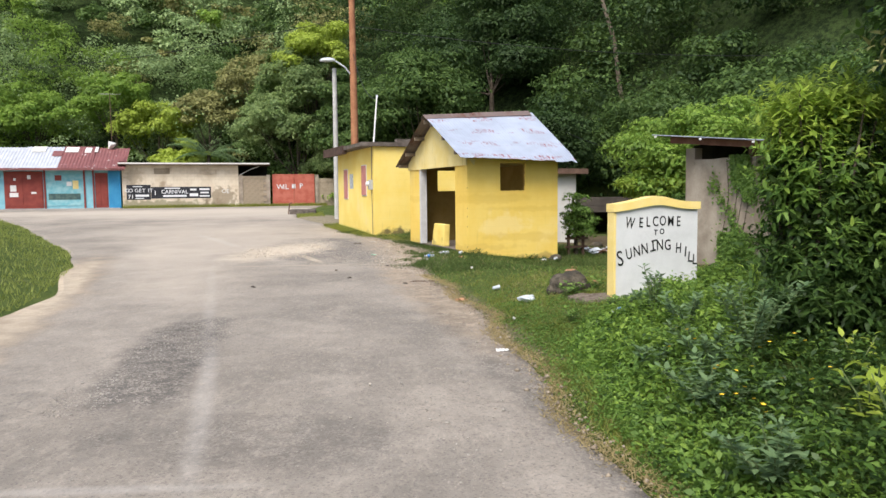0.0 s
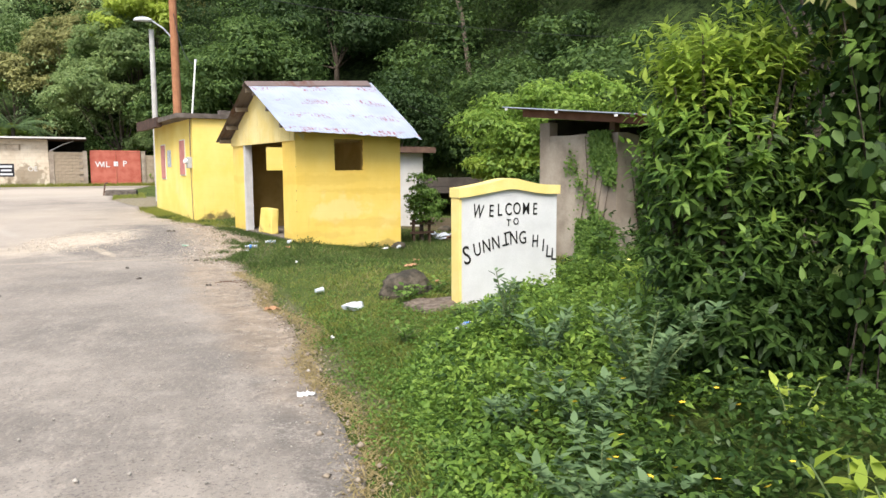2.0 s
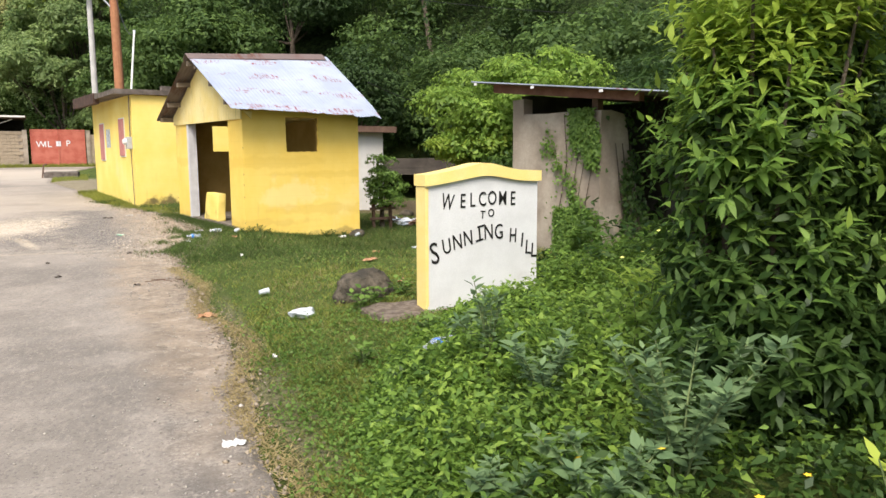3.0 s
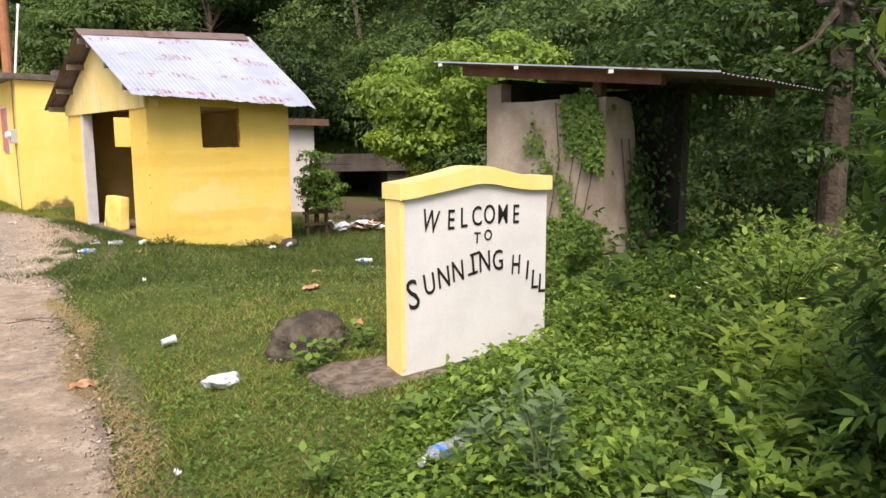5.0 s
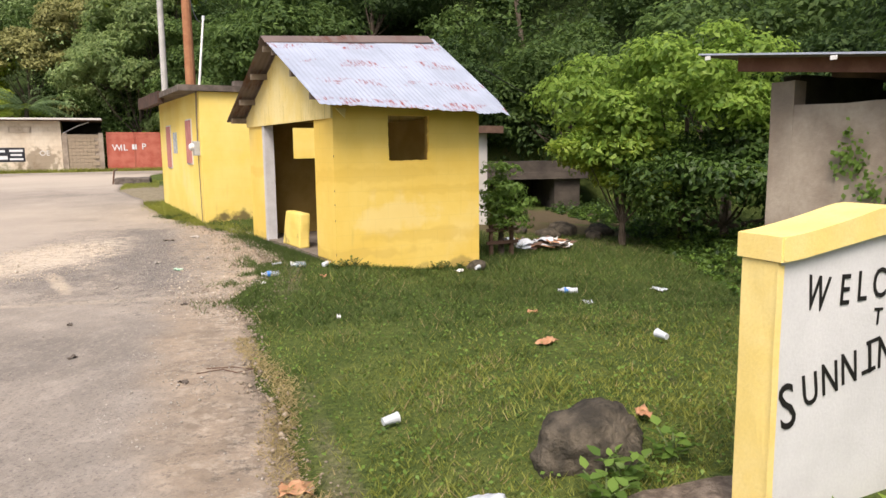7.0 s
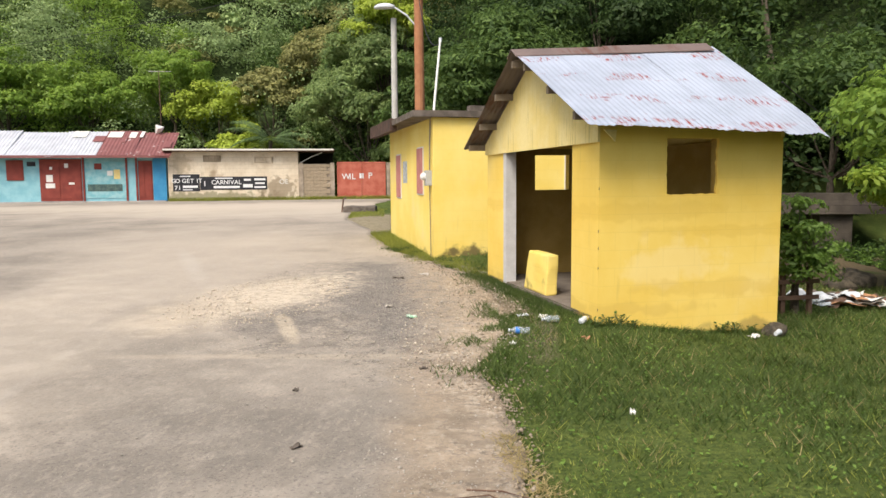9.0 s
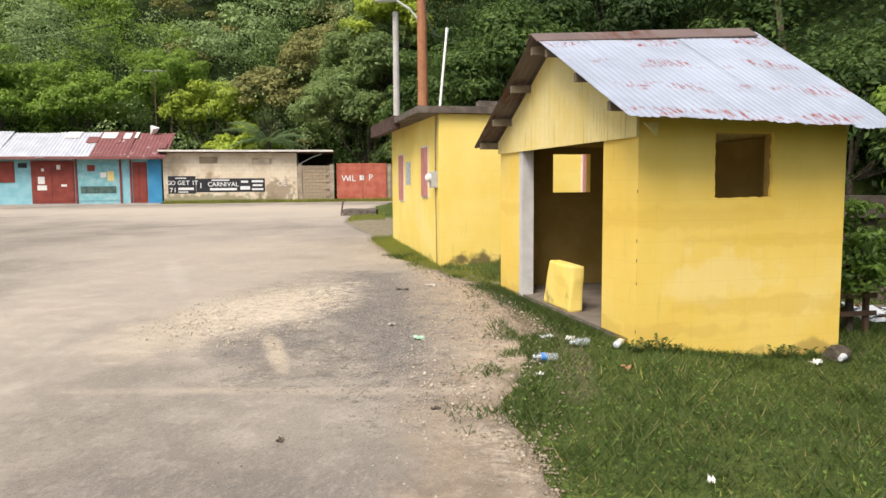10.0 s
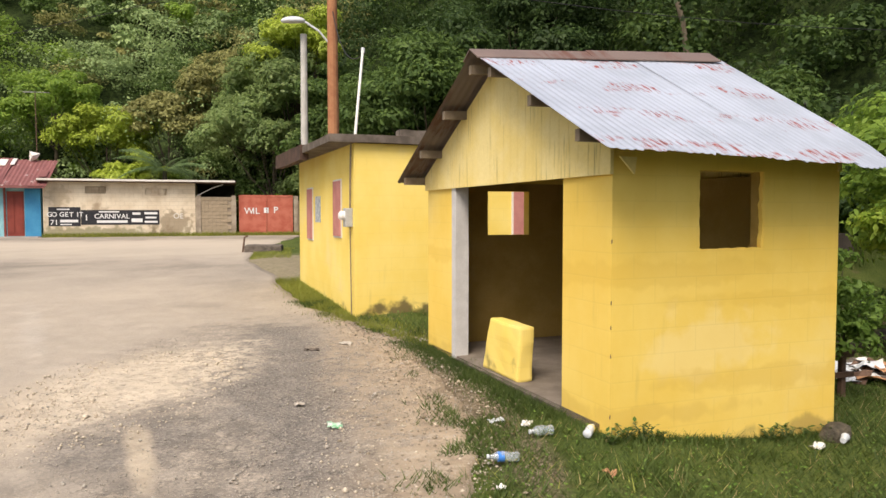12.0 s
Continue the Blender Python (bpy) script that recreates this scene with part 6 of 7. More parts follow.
def weed_cover(n, ylo, yhi, xmax, size, hi, seed):
    rng = np.random.default_rng(seed)
    m = n // 10
    y = rng.uniform(ylo, yhi, m)
    e = weed_edge(y)
    x = e + (xmax - e) * rng.uniform(0, 1, m) ** 1.25
    d = x - e
    lump = np.array([noise.noise(Vector((a * 1.6, b * 1.6, 0.0))) + 0.6 * noise.noise(Vector((a * 4, b * 4, 5.0))) for a, b in zip(x, y)])
    top = hi * smooth((d + 0.1) / 0.9) * (0.6 + 0.7 * lump) + 0.05
    keep = ~((np.abs((x - 2.4) * 0.96 + (y - 9.2) * 0.28) < 0.72) & (np.abs(-(x - 2.4) * 0.28 + (y - 9.2) * 0.96) < 0.26))
    x, y, top = x[keep], y[keep], top[keep]
    q = np.repeat(np.arange(len(x)), 10)
    px, py = x[q] + rng.normal(0, 0.05, len(q)), y[q] + rng.normal(0, 0.05, len(q))
    pz = height(px, py) + np.maximum(top[q], 0.05) * rng.uniform(0.35, 1.05, len(q))
    p = np.stack([px, py, pz], -1)
    nr = np.tile([0, 0, 1.0], (len(p), 1)) + rng.normal(0, 0.35, (len(p), 3))
    return leaf_quads(p, nr / np.linalg.norm(nr, axis=1, keepdims=True), size, rng, 0.5, 0.3, droop=0.2)


parts_v, parts_f, parts_m, base = [], [], [], 0
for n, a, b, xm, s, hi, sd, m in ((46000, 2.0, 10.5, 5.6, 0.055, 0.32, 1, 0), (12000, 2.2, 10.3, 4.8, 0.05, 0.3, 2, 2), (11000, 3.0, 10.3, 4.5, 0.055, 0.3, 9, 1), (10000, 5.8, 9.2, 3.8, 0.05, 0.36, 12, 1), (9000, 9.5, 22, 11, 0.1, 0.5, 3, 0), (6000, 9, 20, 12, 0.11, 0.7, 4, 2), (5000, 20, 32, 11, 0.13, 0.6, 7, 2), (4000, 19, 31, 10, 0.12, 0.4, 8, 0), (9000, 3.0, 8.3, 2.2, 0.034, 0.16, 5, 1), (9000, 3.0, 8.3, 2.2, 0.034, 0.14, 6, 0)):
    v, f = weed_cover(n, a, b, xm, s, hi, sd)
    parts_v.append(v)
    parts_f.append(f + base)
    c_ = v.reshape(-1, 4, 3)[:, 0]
    # Near the vine tree more leaves turn dark, as painted shade.
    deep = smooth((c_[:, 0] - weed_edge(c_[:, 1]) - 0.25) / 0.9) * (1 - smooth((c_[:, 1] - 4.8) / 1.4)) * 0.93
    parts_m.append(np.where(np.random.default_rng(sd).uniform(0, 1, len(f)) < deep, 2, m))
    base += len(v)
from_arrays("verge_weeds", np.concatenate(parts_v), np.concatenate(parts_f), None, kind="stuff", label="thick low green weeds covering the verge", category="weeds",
            mats=[LEAF_WEED, LEAF_BRIGHT, LEAF_VINE_SHADE], mat_index=np.concatenate(parts_m))


def weed_plant(x, y, h, spread, n, size, material, seed, label, aspect=0.42, name="weed_plant", stems=7):
    rng = np.random.default_rng(seed)
    z = ground_z(x, y)
    t = thing(name, label, "plant", pose(x, y, z))
    bm = bmesh.new()
    P, A, N = [], [], []
    for k in range(stems):
        a = 2 * math.pi * (k + rng.uniform(0, 0.6)) / stems
        r = spread * rng.uniform(0.3, 1.0)
        hh = h * rng.uniform(0.65, 1.0)
        e = np.array([r * math.cos(a), r * math.sin(a), hh])
        mid = e * np.array([0.4, 0.4, 0.6])
        tube(bm, [(0, 0, -0.05), tuple(mid), tuple(e)], [0.006, 0.005, 0.003], 5)
        for q, s in enumerate(np.linspace(0.25, 1.0, max(2, n // stems))):
            c = 2 * s * (1 - s) * mid * 1.2 + s * s * e
            b = q * 2.4 + k
            P.append(c + rng.normal(0, size * 0.12, 3))
            A.append(np.array([math.cos(b), math.sin(b), 0.25 + 0.5 * s ** 4]) + e * 0.4 + rng.normal(0, 0.15, 3))
            N.append(np.array([0, 0, 1.0]) + rng.normal(0, 0.25, 3))
    part("stem", bm, TWIG, t)
    v, f = lance_leaves(np.array(P), np.array(A), np.array(N), np.full(len(P), size), aspect, rng)
    from_arrays("leaves", v, f, material, t)
    return t


GL = "soft grey-green weed standing above the ground cover"
for k, (x, y, h, s, n) in enumerate(((1.82, 7.08, 0.62, 0.15, 90), (1.95, 6.45, 0.42, 0.3, 170), (2.12, 5.45, 0.62, 0.42, 330), (1.55, 4.6, 0.36, 0.35, 260), (1.75, 5.3, 0.4, 0.35, 240), (1.45, 5.6, 0.25, 0.2, 120), (1.5, 3.5, 0.32, 0.3, 220), (1.9, 7.6, 0.3, 0.25, 140))):
    weed_plant(x, y, h * 1.1, s, int(n * 1.3), 0.07, LEAF_GLAUC, 100 + k, GL, 0.48, stems=5 + n // 70)
weed_plant(2.25, 4.05, 0.5, 0.18, 40, 0.1, LEAF_LIME, 130, "young plant with large yellow-green leaves", 0.42, stems=5)
weed_plant(2.2, 3.7, 0.55, 0.18, 36, 0.1, LEAF_LIME, 131, "young plant with large yellow-green leaves", 0.42, stems=5)
for k, (x, y, h) in enumerate(((2.75, 7.05, 0.5), (3.05, 7.45, 0.55), (2.6, 6.75, 0.45), (3.4, 7.5, 0.6), (3.25, 7.0, 0.6))):
    weed_plant(x, y, h, 0.3, 220, 0.085, LEAF_SHOOT if k % 2 else LEAF_BRIGHT, 160 + k, "fresh bright green plant among the weeds", 0.42, stems=9)
weed_plant(2.62, 4.9, 0.4, 0.16, 30, 0.08, LEAF_LIME, 132, "young plant with large yellow-green leaves", 0.42, stems=5)
for k, (x, y, h, s, n) in enumerate(((4.3, 8.6, 0.6, 0.6, 800), (5.1, 9.3, 0.65, 0.6, 700), (3.7, 7.9, 0.45, 0.5, 500))):
    weed_plant(x, y, h * 1.1, s, n, 0.075, LEAF_BRIGHT, 140 + k, "low bushy plant with pale yellow flowers", 0.5, "flowering_shrub", 44)
for k, (x, y) in enumerate(((1.43, 9.5), (1.72, 9.62), (1.3, 9.35), (1.15, 7.9), (1.7, 8.3))):
    weed_plant(x, y, 0.16, 0.14, 40, 0.07, LEAF_WEED, 150 + k, "small bright weed beside the boulder", 0.6, stems=6)
for k, (u, o) in enumerate(((-0.05, -0.1), (0.1, -0.08), (0.22, -0.12), (0.4, -0.07), (1.55, -0.06), (1.7, -0.09), (1.95, -0.07), (2.15, -0.1))):
    weed_plant(0.03 + u * math.cos(radians(23)) - o * math.sin(radians(23)), 16.49 + u * math.sin(radians(23)) + o * math.cos(radians(23)), 0.09 + 0.03 * (k % 3), 0.1, 36, 0.045, LEAF_VINE_SHADE, 170 + k, "small dark weed at the foot of the shelter wall", 0.6, stems=6)


def flower(x, y, z, r, material, label):
    bm = bmesh.new()
    c = bm.verts.new((0, 0, 0))
    ring = []
    for k in range(10):
        a = 2 * math.pi * k / 10
        q = r if k % 2 == 0 else r * 0.55
        ring.append(bm.verts.new((q * math.cos(a), q * math.sin(a), 0.25 * r)))
    for k in range(10):
        bm.faces.new((c, ring[k], ring[(k + 1) % 10]))
    ob = part("flower", bm, material)
    ob.matrix_world = pose(x, y, z, random.uniform(-40, 20), random.uniform(-20, 20), 0)
    return tagged(ob, label, "flower", "flowers in the weeds")


for k in range(16):
    x, y = random.uniform(1.4, 2.2), random.uniform(3.4, 5.6)
    flower(x, y, ground_z(x, y) + random.uniform(0.36, 0.47), 0.014, FLOWER, "small orange-yellow flower in the weeds")
for x, y, dz in ((1.85, 4.25, 0.36), (1.95, 4.1, 0.38), (1.7, 4.75, 0.36), (2.0, 4.8, 0.42), (1.62, 3.95, 0.34), (1.9, 5.2, 0.42), (1.52, 4.3, 0.3)):
    flower(x, y, ground_z(x, y) + dz - 0.03, 0.018, FLOWER, "small orange-yellow flower in the weeds")
for k in range(22):
    x, y = 4.3 + random.gauss(0, 0.6), 8.7 + random.gauss(0, 0.6)
    if (x - 0.7) / (y - 5.0) < 0.7:
        continue
    flower(x, y, ground_z(x, y) + random.uniform(0.36, 0.52), 0.024, PALE_FLOWER, "pale yellow flower on a low shrub")

# vines on the shed
rng = np.random.default_rng(31)
climber = thing("climbing_vine", "green climbing vine covering the shed wall", "vine", SHED)
n = 15000
yy = rng.uniform(WN - 0.04, 1.2, n)
zz = rng.uniform(0.0, 1.9, n)
dens = np.array([noise.noise(Vector((a * 2.6, b * 1.6, 3.0))) for a, b in zip(yy, zz)]) + 0.55 * np.exp(-((yy - 0.62) / 0.16) ** 2) + 0.4 * np.exp(-((yy - 0.4) / 0.1) ** 2) * (zz > 1.2) + 0.4 * (zz < 0.75) * (yy < 0.95) - 0.24
keep = dens + rng.normal(0, 0.16, n) > 0.2
p = np.stack([-0.02 - rng.uniform(0, 0.05, n), yy, zz], -1)[keep]
v, f = leaf_quads(p, np.tile([-1.0, -0.2, 0.3], (len(p), 1)), 0.045, rng, 0.7, 0.4, droop=1.0)
n = 2400
zz = rng.uniform(0.0, 1.9, n)
xx = rng.uniform(0.0, 1.0, n) * (0.95 - 0.3 * zz)
dens = np.array([noise.noise(Vector((a * 3.0, b * 1.6, 8.0))) for a, b in zip(xx, zz)]) + 0.35 * smooth((xx - 0.2) / 0.3)
keep = dens + rng.normal(0, 0.12, n) > 0.22
p2 = np.stack([xx, WN - 0.03 - rng.uniform(0, 0.08, n), zz], -1)[keep]
v2, f2 = leaf_quads(p2, np.tile([-0.1, -1.0, 0.3], (len(p2), 1)), 0.055, rng, 0.75, 0.4, droop=1.0)
from_arrays("wall_leaves", v, f, LEAF_WEED, climber)
# The flank's shade is put into the colour; the front leaves stay light.
from_arrays("wall_leaves", v2, f2, LEAF_VINE_SHADE, climber, label="vine leaves in a dark tone for the flank's shade")
bm = bmesh.new()
for y in (0.42, 0.55, 0.66, 0.82):
    tube(bm, [(-0.012, y, 0.0), (-0.015, y + 0.08, 0.7), (-0.012, y - 0.04, 1.3), (-0.012, y + 0.02, 1.85)], [0.008, 0.007, 0.006, 0.004], 5)
for x in (0.3, 0.42, 0.55):
    tube(bm, [(x + 0.2, WN - 0.02, 0.0), (x + 0.1, WN - 0.03, 0.6), (x - 0.08, WN - 0.03, 1.5)], [0.01, 0.009, 0.006], 5)
part("stem", bm, BARK, climber)
# strands that hang from the roof edge across the opening
P = []
for k in range(26):
    x, y0, z0 = rng.uniform(0.5, 2.0), WN - rng.uniform(0.05, 0.7), 2.0
    for q in np.arange(0, rng.uniform(0.3, 1.7), 0.03):
        P.append((x + 0.05 * math.sin(q * 4 + k) + rng.normal(0, 0.03), y0 + rng.normal(0, 0.03), z0 - q))
P = np.array(P)
v, f = leaf_quads(P, np.tile([-0.3, -1.0, 0.4], (len(P), 1)), 0.06, rng, 0.7, 0.5, droop=0.9)
from_arrays("hanging_leaves", v, f, LEAF_VINE_SHADE, climber)


# ---- grass ----
def blades(x, y, hgt, width, rng, bend=0.5, lift=0.0):
    n = len(x)
    a = rng.uniform(0, 2 * np.pi, n)
    b = rng.uniform(0, 2 * np.pi, n)
    z = height(x, y)
    s = np.stack([np.cos(a), np.sin(a), np.zeros(n)], -1) * (width / 2)[:, None]
    c = np.stack([x, y, z - 0.01 + lift], -1)
    tip = c + np.stack([np.cos(b) * hgt * bend, np.sin(b) * hgt * bend, hgt], -1)
    v = np.stack([c - s, c + s, tip], 1).reshape(-1, 3)
    return v, np.arange(3 * n).reshape(n, 3)


rng = np.random.default_rng(41)
n = 230000
gy = 2.0 + 21 * rng.uniform(0, 1, n) ** 1.15
e0 = right_edge(gy) + 0.03 + 0.12 * np.sin(gy * 5.1) * rng.uniform(0, 1, n)
rag = np.array([0.28 * noise.noise(Vector((q * 1.1, 2.0, 0))) + 0.16 * noise.noise(Vector((q * 3.7, 5.0, 0))) for q in gy])
e0 = e0 + np.where(gy > 16.5, rag + 0.08, np.where(gy > 12.5, rag * 0.5 - 0.12, rag * 0.25))
e1 = weed_edge(gy) + 0.5
gx = e0 + (e1 - e0) * rng.uniform(0, 1, n)


def in_frame_of(m, x, y):
    i = m.inverted()
    return i[0][0] * x + i[0][1] * y + i[0][3], i[1][0] * x + i[1][1] * y + i[1][3]


su, sv = in_frame_of(SH, gx, gy)
hu, hv = in_frame_of(YH, gx, gy)
lu, lv = in_frame_of(pose(1.84, 9.02, 0, 0, 0, 16), gx, gy)
bare_spot = np.array([noise.noise(Vector((a * 0.9, b * 0.9, 2.0))) for a, b in zip(gx, gy)])
keep = ~((su > -0.05) & (su < D) & (sv > -0.02) & (sv < L)) & ~((hu > 0) & (hv > 0)) & ~((lu > -0.44) & (lu < 1.3) & (lv > -0.17) & (lv < 0.44)) & (rng.uniform(0, 1, n) < 0.12 + smooth((gx - e0) / 0.4))
keep &= ~((sv > 0.7) & (su < 0.1) & (su > -0.75) & (rng.uniform(0, 1, n) > 0.25)) & (bare_spot < 0.62 + 0.3 * rng.uniform(0, 1, n))
gx, gy = gx[keep], gy[keep]
tuft = np.array([noise.noise(Vector((a * 2.5, b * 2.5, 7.0))) for a, b in zip(gx, gy)])
dark1 = tuft * 0.5 + 0.35 * rng.normal(0, 1, len(gx)) + 1.5 * smooth((gy - 10.5) / 3.5) > 0.42
fine_t = np.array([noise.noise(Vector((a * 9, b * 9, 3.0))) for a, b in zip(gx, gy)])
hg = (0.024 + 0.06 * np.clip(tuft + 0.15, 0, 1) ** 1.5 + 0.05 * np.clip(fine_t, 0, 1)) * rng.uniform(0.5, 1.5, len(gx)) * (1 + 1.0 * smooth((gy - 12) / 3))
v1, f1 = blades(gx, gy, hg, 0.006 + 0.006 * rng.uniform(0, 1, len(gx)), rng, 0.9)
# far verge and left bank
m_ = 26000
by = rng.uniform(3, 34, m_)
bx = left_edge(by) - 0.05 - rng.uniform(0, 1, m_) ** 1.3 * 9
v3, f3 = blades(bx, by, rng.uniform(0.04, 0.13, m_), np.full(m_, 0.02), rng, 0.6)
m2 = 9000
cy = np.where(rng.uniform(0, 1, m2) < 0.6, rng.uniform(20, 27.5, m2), rng.uniform(33.5, 39, m2))
cx = right_edge(cy) + rng.uniform(0, 1, m2) ** 1.6 * np.where(cy < 28, 0.55, 1.3)
hu, hv = in_frame_of(YH, cx, cy)
k_ = ~((hu > 0) & (hv > 0) & (hv < HL))
cx, cy = cx[k_], cy[k_]
v4, f4 = blades(cx, cy, rng.uniform(0.04, 0.12, len(cx)), np.full(len(cx), 0.014), rng, 0.6)
m3 = 9000
s_ = rng.uniform(-9.5, 4, m3)
o_ = rng.uniform(-0.9, 0.0, m3) * rng.uniform(0.3, 1, m3)
q = np.stack([-13.9 + s_ * math.cos(radians(18)) - o_ * math.sin(radians(18)), 51 + s_ * math.sin(radians(18)) + o_ * math.cos(radians(18))], -1)
v5, f5 = blades(q[:, 0], q[:, 1], rng.uniform(0.06, 0.3, m3), np.full(m3, 0.03), rng, 0.5)
m4 = 7000
a_ = rng.uniform(0, 1, m4)
side_ = rng.uniform(0, 1, m4)
o_ = -np.abs(rng.normal(0, 0.07, m4)) - 0.01
tu, tv = np.where(side_ < 0.45, a_ * D, o_), np.where(side_ < 0.45, o_, np.where(side_ < 0.6, a_ * 0.72, 3.0 + a_ * 1.05))
c23, s23 = math.cos(radians(23)), math.sin(radians(23))
tx, ty = 0.03 + tu * c23 - tv * s23, 16.49 + tu * s23 + tv * c23
v6, f6 = blades(tx, ty, rng.uniform(0.02, 0.075, m4), np.full(m4, 0.009), rng, 0.6)
m7 = 9000
tv = rng.uniform(0.6, 4.1, m7)
tu = -0.03 - np.abs(rng.normal(0, 0.16, m7))
tx, ty = 0.03 + tu * c23 - tv * s23, 16.49 + tu * s23 + tv * c23
v9, f9 = blades(tx, ty, rng.uniform(0.03, 0.1, m7), np.full(m7, 0.009), rng, 0.7)
m5 = 9000
tv = rng.uniform(-0.3, HL, m5)
tu = -np.abs(rng.normal(0, 0.22, m5)) - 0.01
tx, ty = -2.82 + tu * c23 - tv * s23, 22.35 + tu * s23 + tv * c23
v7, f7 = blades(tx, ty, rng.uniform(0.02, 0.09, m5), np.full(m5, 0.014), rng, 0.5, 0.0)
m6 = 15000
ty = rng.uniform(14, 24, m6)
tx = right_edge(ty) + rng.normal(0.06, 0.2, m6)
pn = np.array([noise.noise(Vector((a * 1.8, b_ * 1.8, 4.0))) for a, b_ in zip(tx, ty)])
tx, ty = tx[pn > 0.1], ty[pn > 0.1]
v8, f8 = blades(tx, ty, rng.uniform(0.03, 0.09, len(tx)), np.full(len(tx), 0.012), rng, 0.9, 0.02)
vs_, fs_, off = [], [], 0
for v, f in ((v1, f1), (v3, f3), (v4, f4), (v5, f5), (v6, f6), (v7, f7), (v8, f8), (v9, f9)):
    vs_.append(v)
    fs_.append(f + off)
    off += len(v)
gm = np.zeros(sum(len(f) for f in fs_), int)
worn_lawn = np.array([noise.noise(Vector((a * 0.75, b * 0.75, 11.0))) + 0.5 * noise.noise(Vector((a * 2.2, b * 2.2, 1.0))) for a, b in zip(gx, gy)]) * (1 - 0.9 * smooth((gy - 11.5) / 2.5))
pale_p = 0.06 - 0.03 * smooth((gy - 11.5) / 2.5) + 0.4 * smooth((worn_lawn - 0.02) / 0.35)
gm[: len(f1)] = np.where(rng.uniform(0, 1, len(f1)) < 0.05 + 0.16 * smooth((worn_lawn - 0.1) / 0.4), 2, np.where(rng.uniform(0, 1, len(f1)) < pale_p, 3, dark1))
gm[len(f1) : len(f1) + len(f3)] = 3
gm[len(gm) - len(f9) - len(f8) :] = 1
gm[len(f1) + len(f3) + len(f4) + len(f5) : len(f1) + len(f3) + len(f4) + len(f5) + len(f6)] = 1
from_arrays("grass", np.concatenate(vs_), np.concatenate(fs_), None, mats=[GRASS_BLADE, GRASS_DARK, GRASS_DRY, GRASS_LIGHT], mat_index=gm, kind="stuff", label="short green grass on the verge and lawn", category="grass")
# clover and small leaves among the grass
n = 32000
pr = np.where(gy < 9.5, 3.0, 1.0)
k = rng.choice(len(gx), n, p=pr / pr.sum())
p = np.stack([gx[k] + rng.normal(0, 0.02, n), gy[k] + rng.normal(0, 0.02, n), np.zeros(n)], -1)
p[:, 2] = height(p[:, 0], p[:, 1]) + rng.uniform(0.02, 0.06, n)
v, f = leaf_quads(p, np.tile([0, 0, 1.0], (n, 1)), 0.027, rng, 0.65, 0.45)
from_arrays("clover", v, f, LEAF_WEED, kind="stuff", label="small broad green leaves in the grass", category="weeds")
# straw along the edge of the road
n = 11000
y = rng.uniform(2.5, 13, n)
x = right_edge(y) + 0.1 * np.sin(y * 2.3) + rng.normal(0.02, 0.06, n)
v, f = blades(x, y, rng.uniform(0.005, 0.03, n), np.full(n, 0.009), rng, 2.2, 0.03)
from_arrays("straw", v, f, GRASS_DRY, kind="stuff", label="dry yellow grass along the road edge", category="grass")

# ---- loose stones ----
rng = np.random.default_rng(51)
STONE = worn("pale_gravel", (0.36, 0.32, 0.27), (0.46, 0.42, 0.36), 30, (0.2, 0.17, 0.13), 0.5, 0.95)

CLOD = worn("brown_clods", (0.22, 0.175, 0.125), (0.36, 0.3, 0.22), 20, (0.08, 0.06, 0.04), 0.4, 0.95)


def stones(name, label, x, y, size, material=None, category="gravel"):
    n = len(x)
    a = np.array([[1, 0, 0], [-1, 0, 0], [0, 1, 0], [0, -1, 0], [0, 0, 0.7], [0, 0, -0.7]], float)
    t = np.array([[0, 2, 4], [2, 1, 4], [1, 3, 4], [3, 0, 4], [2, 0, 5], [1, 2, 5], [3, 1, 5], [0, 3, 5]])
    an = rng.uniform(0, 6.28, n)
    sc = size[:, None, None] * rng.uniform(0.6, 1.3, (n, 6, 1))
    w = a[None] * sc
    c, s = np.cos(an)[:, None], np.sin(an)[:, None]
    w = np.stack([w[..., 0] * c - w[..., 1] * s, w[..., 0] * s + w[..., 1] * c, w[..., 2]], -1)
    w += np.stack([x, y, height(x, y) + 0.018 + size * 0.25], -1)[:, None]
    return from_arrays(name, w.reshape(-1, 3), (t[None] + 6 * np.arange(n)[:, None, None]).reshape(-1, 3), material or STONE, kind="stuff", label=label, category=category)


sx, sy = [], []
for cx, cy, rx, ry, n in ((-3.8, 18.4, 1.8, 3.2, 6000), (-1.9, 17.8, 0.9, 3.8, 8000), (-1.1, 13.5, 0.5, 3.0, 2500), (-2.6, 22.5, 0.8, 3.0, 2500), (-2.86, 6.8, 0.42, 2.0, 2200), (-1.2, 9.0, 2.5, 6.0, 1500), (-2.5, 15.3, 2.4, 0.5, 1300), (0.1, 9.0, 0.5, 6.0, 1500)):
    a, r = rng.uniform(0, 6.28, n), np.sqrt(rng.uniform(0, 1, n))
    sx.append(cx + rx * r * np.cos(a))
    sy.append(cy + ry * r * np.sin(a))
sx, sy = np.concatenate(sx), np.concatenate(sy)
su, sv = in_frame_of(SH, sx, sy)
k = (sx < right_edge(sy) + np.where(sy > 15.5, 0.3, -0.02)) & ~((su > -0.12) & (su < D) & (sv > -0.1) & (sv < L))
stones("gravel", "loose pale gravel on the worn road", sx[k], sy[k], np.exp(rng.normal(-5.35, 0.45, k.sum())))
SANDSTONE = worn("pale_sandy_stone", (0.5, 0.42, 0.32), (0.62, 0.54, 0.43), 30, (0.3, 0.25, 0.18), 0.4, 0.95)
n = 1800
a, r = rng.uniform(0, 6.28, n), np.sqrt(rng.uniform(0, 1, n))
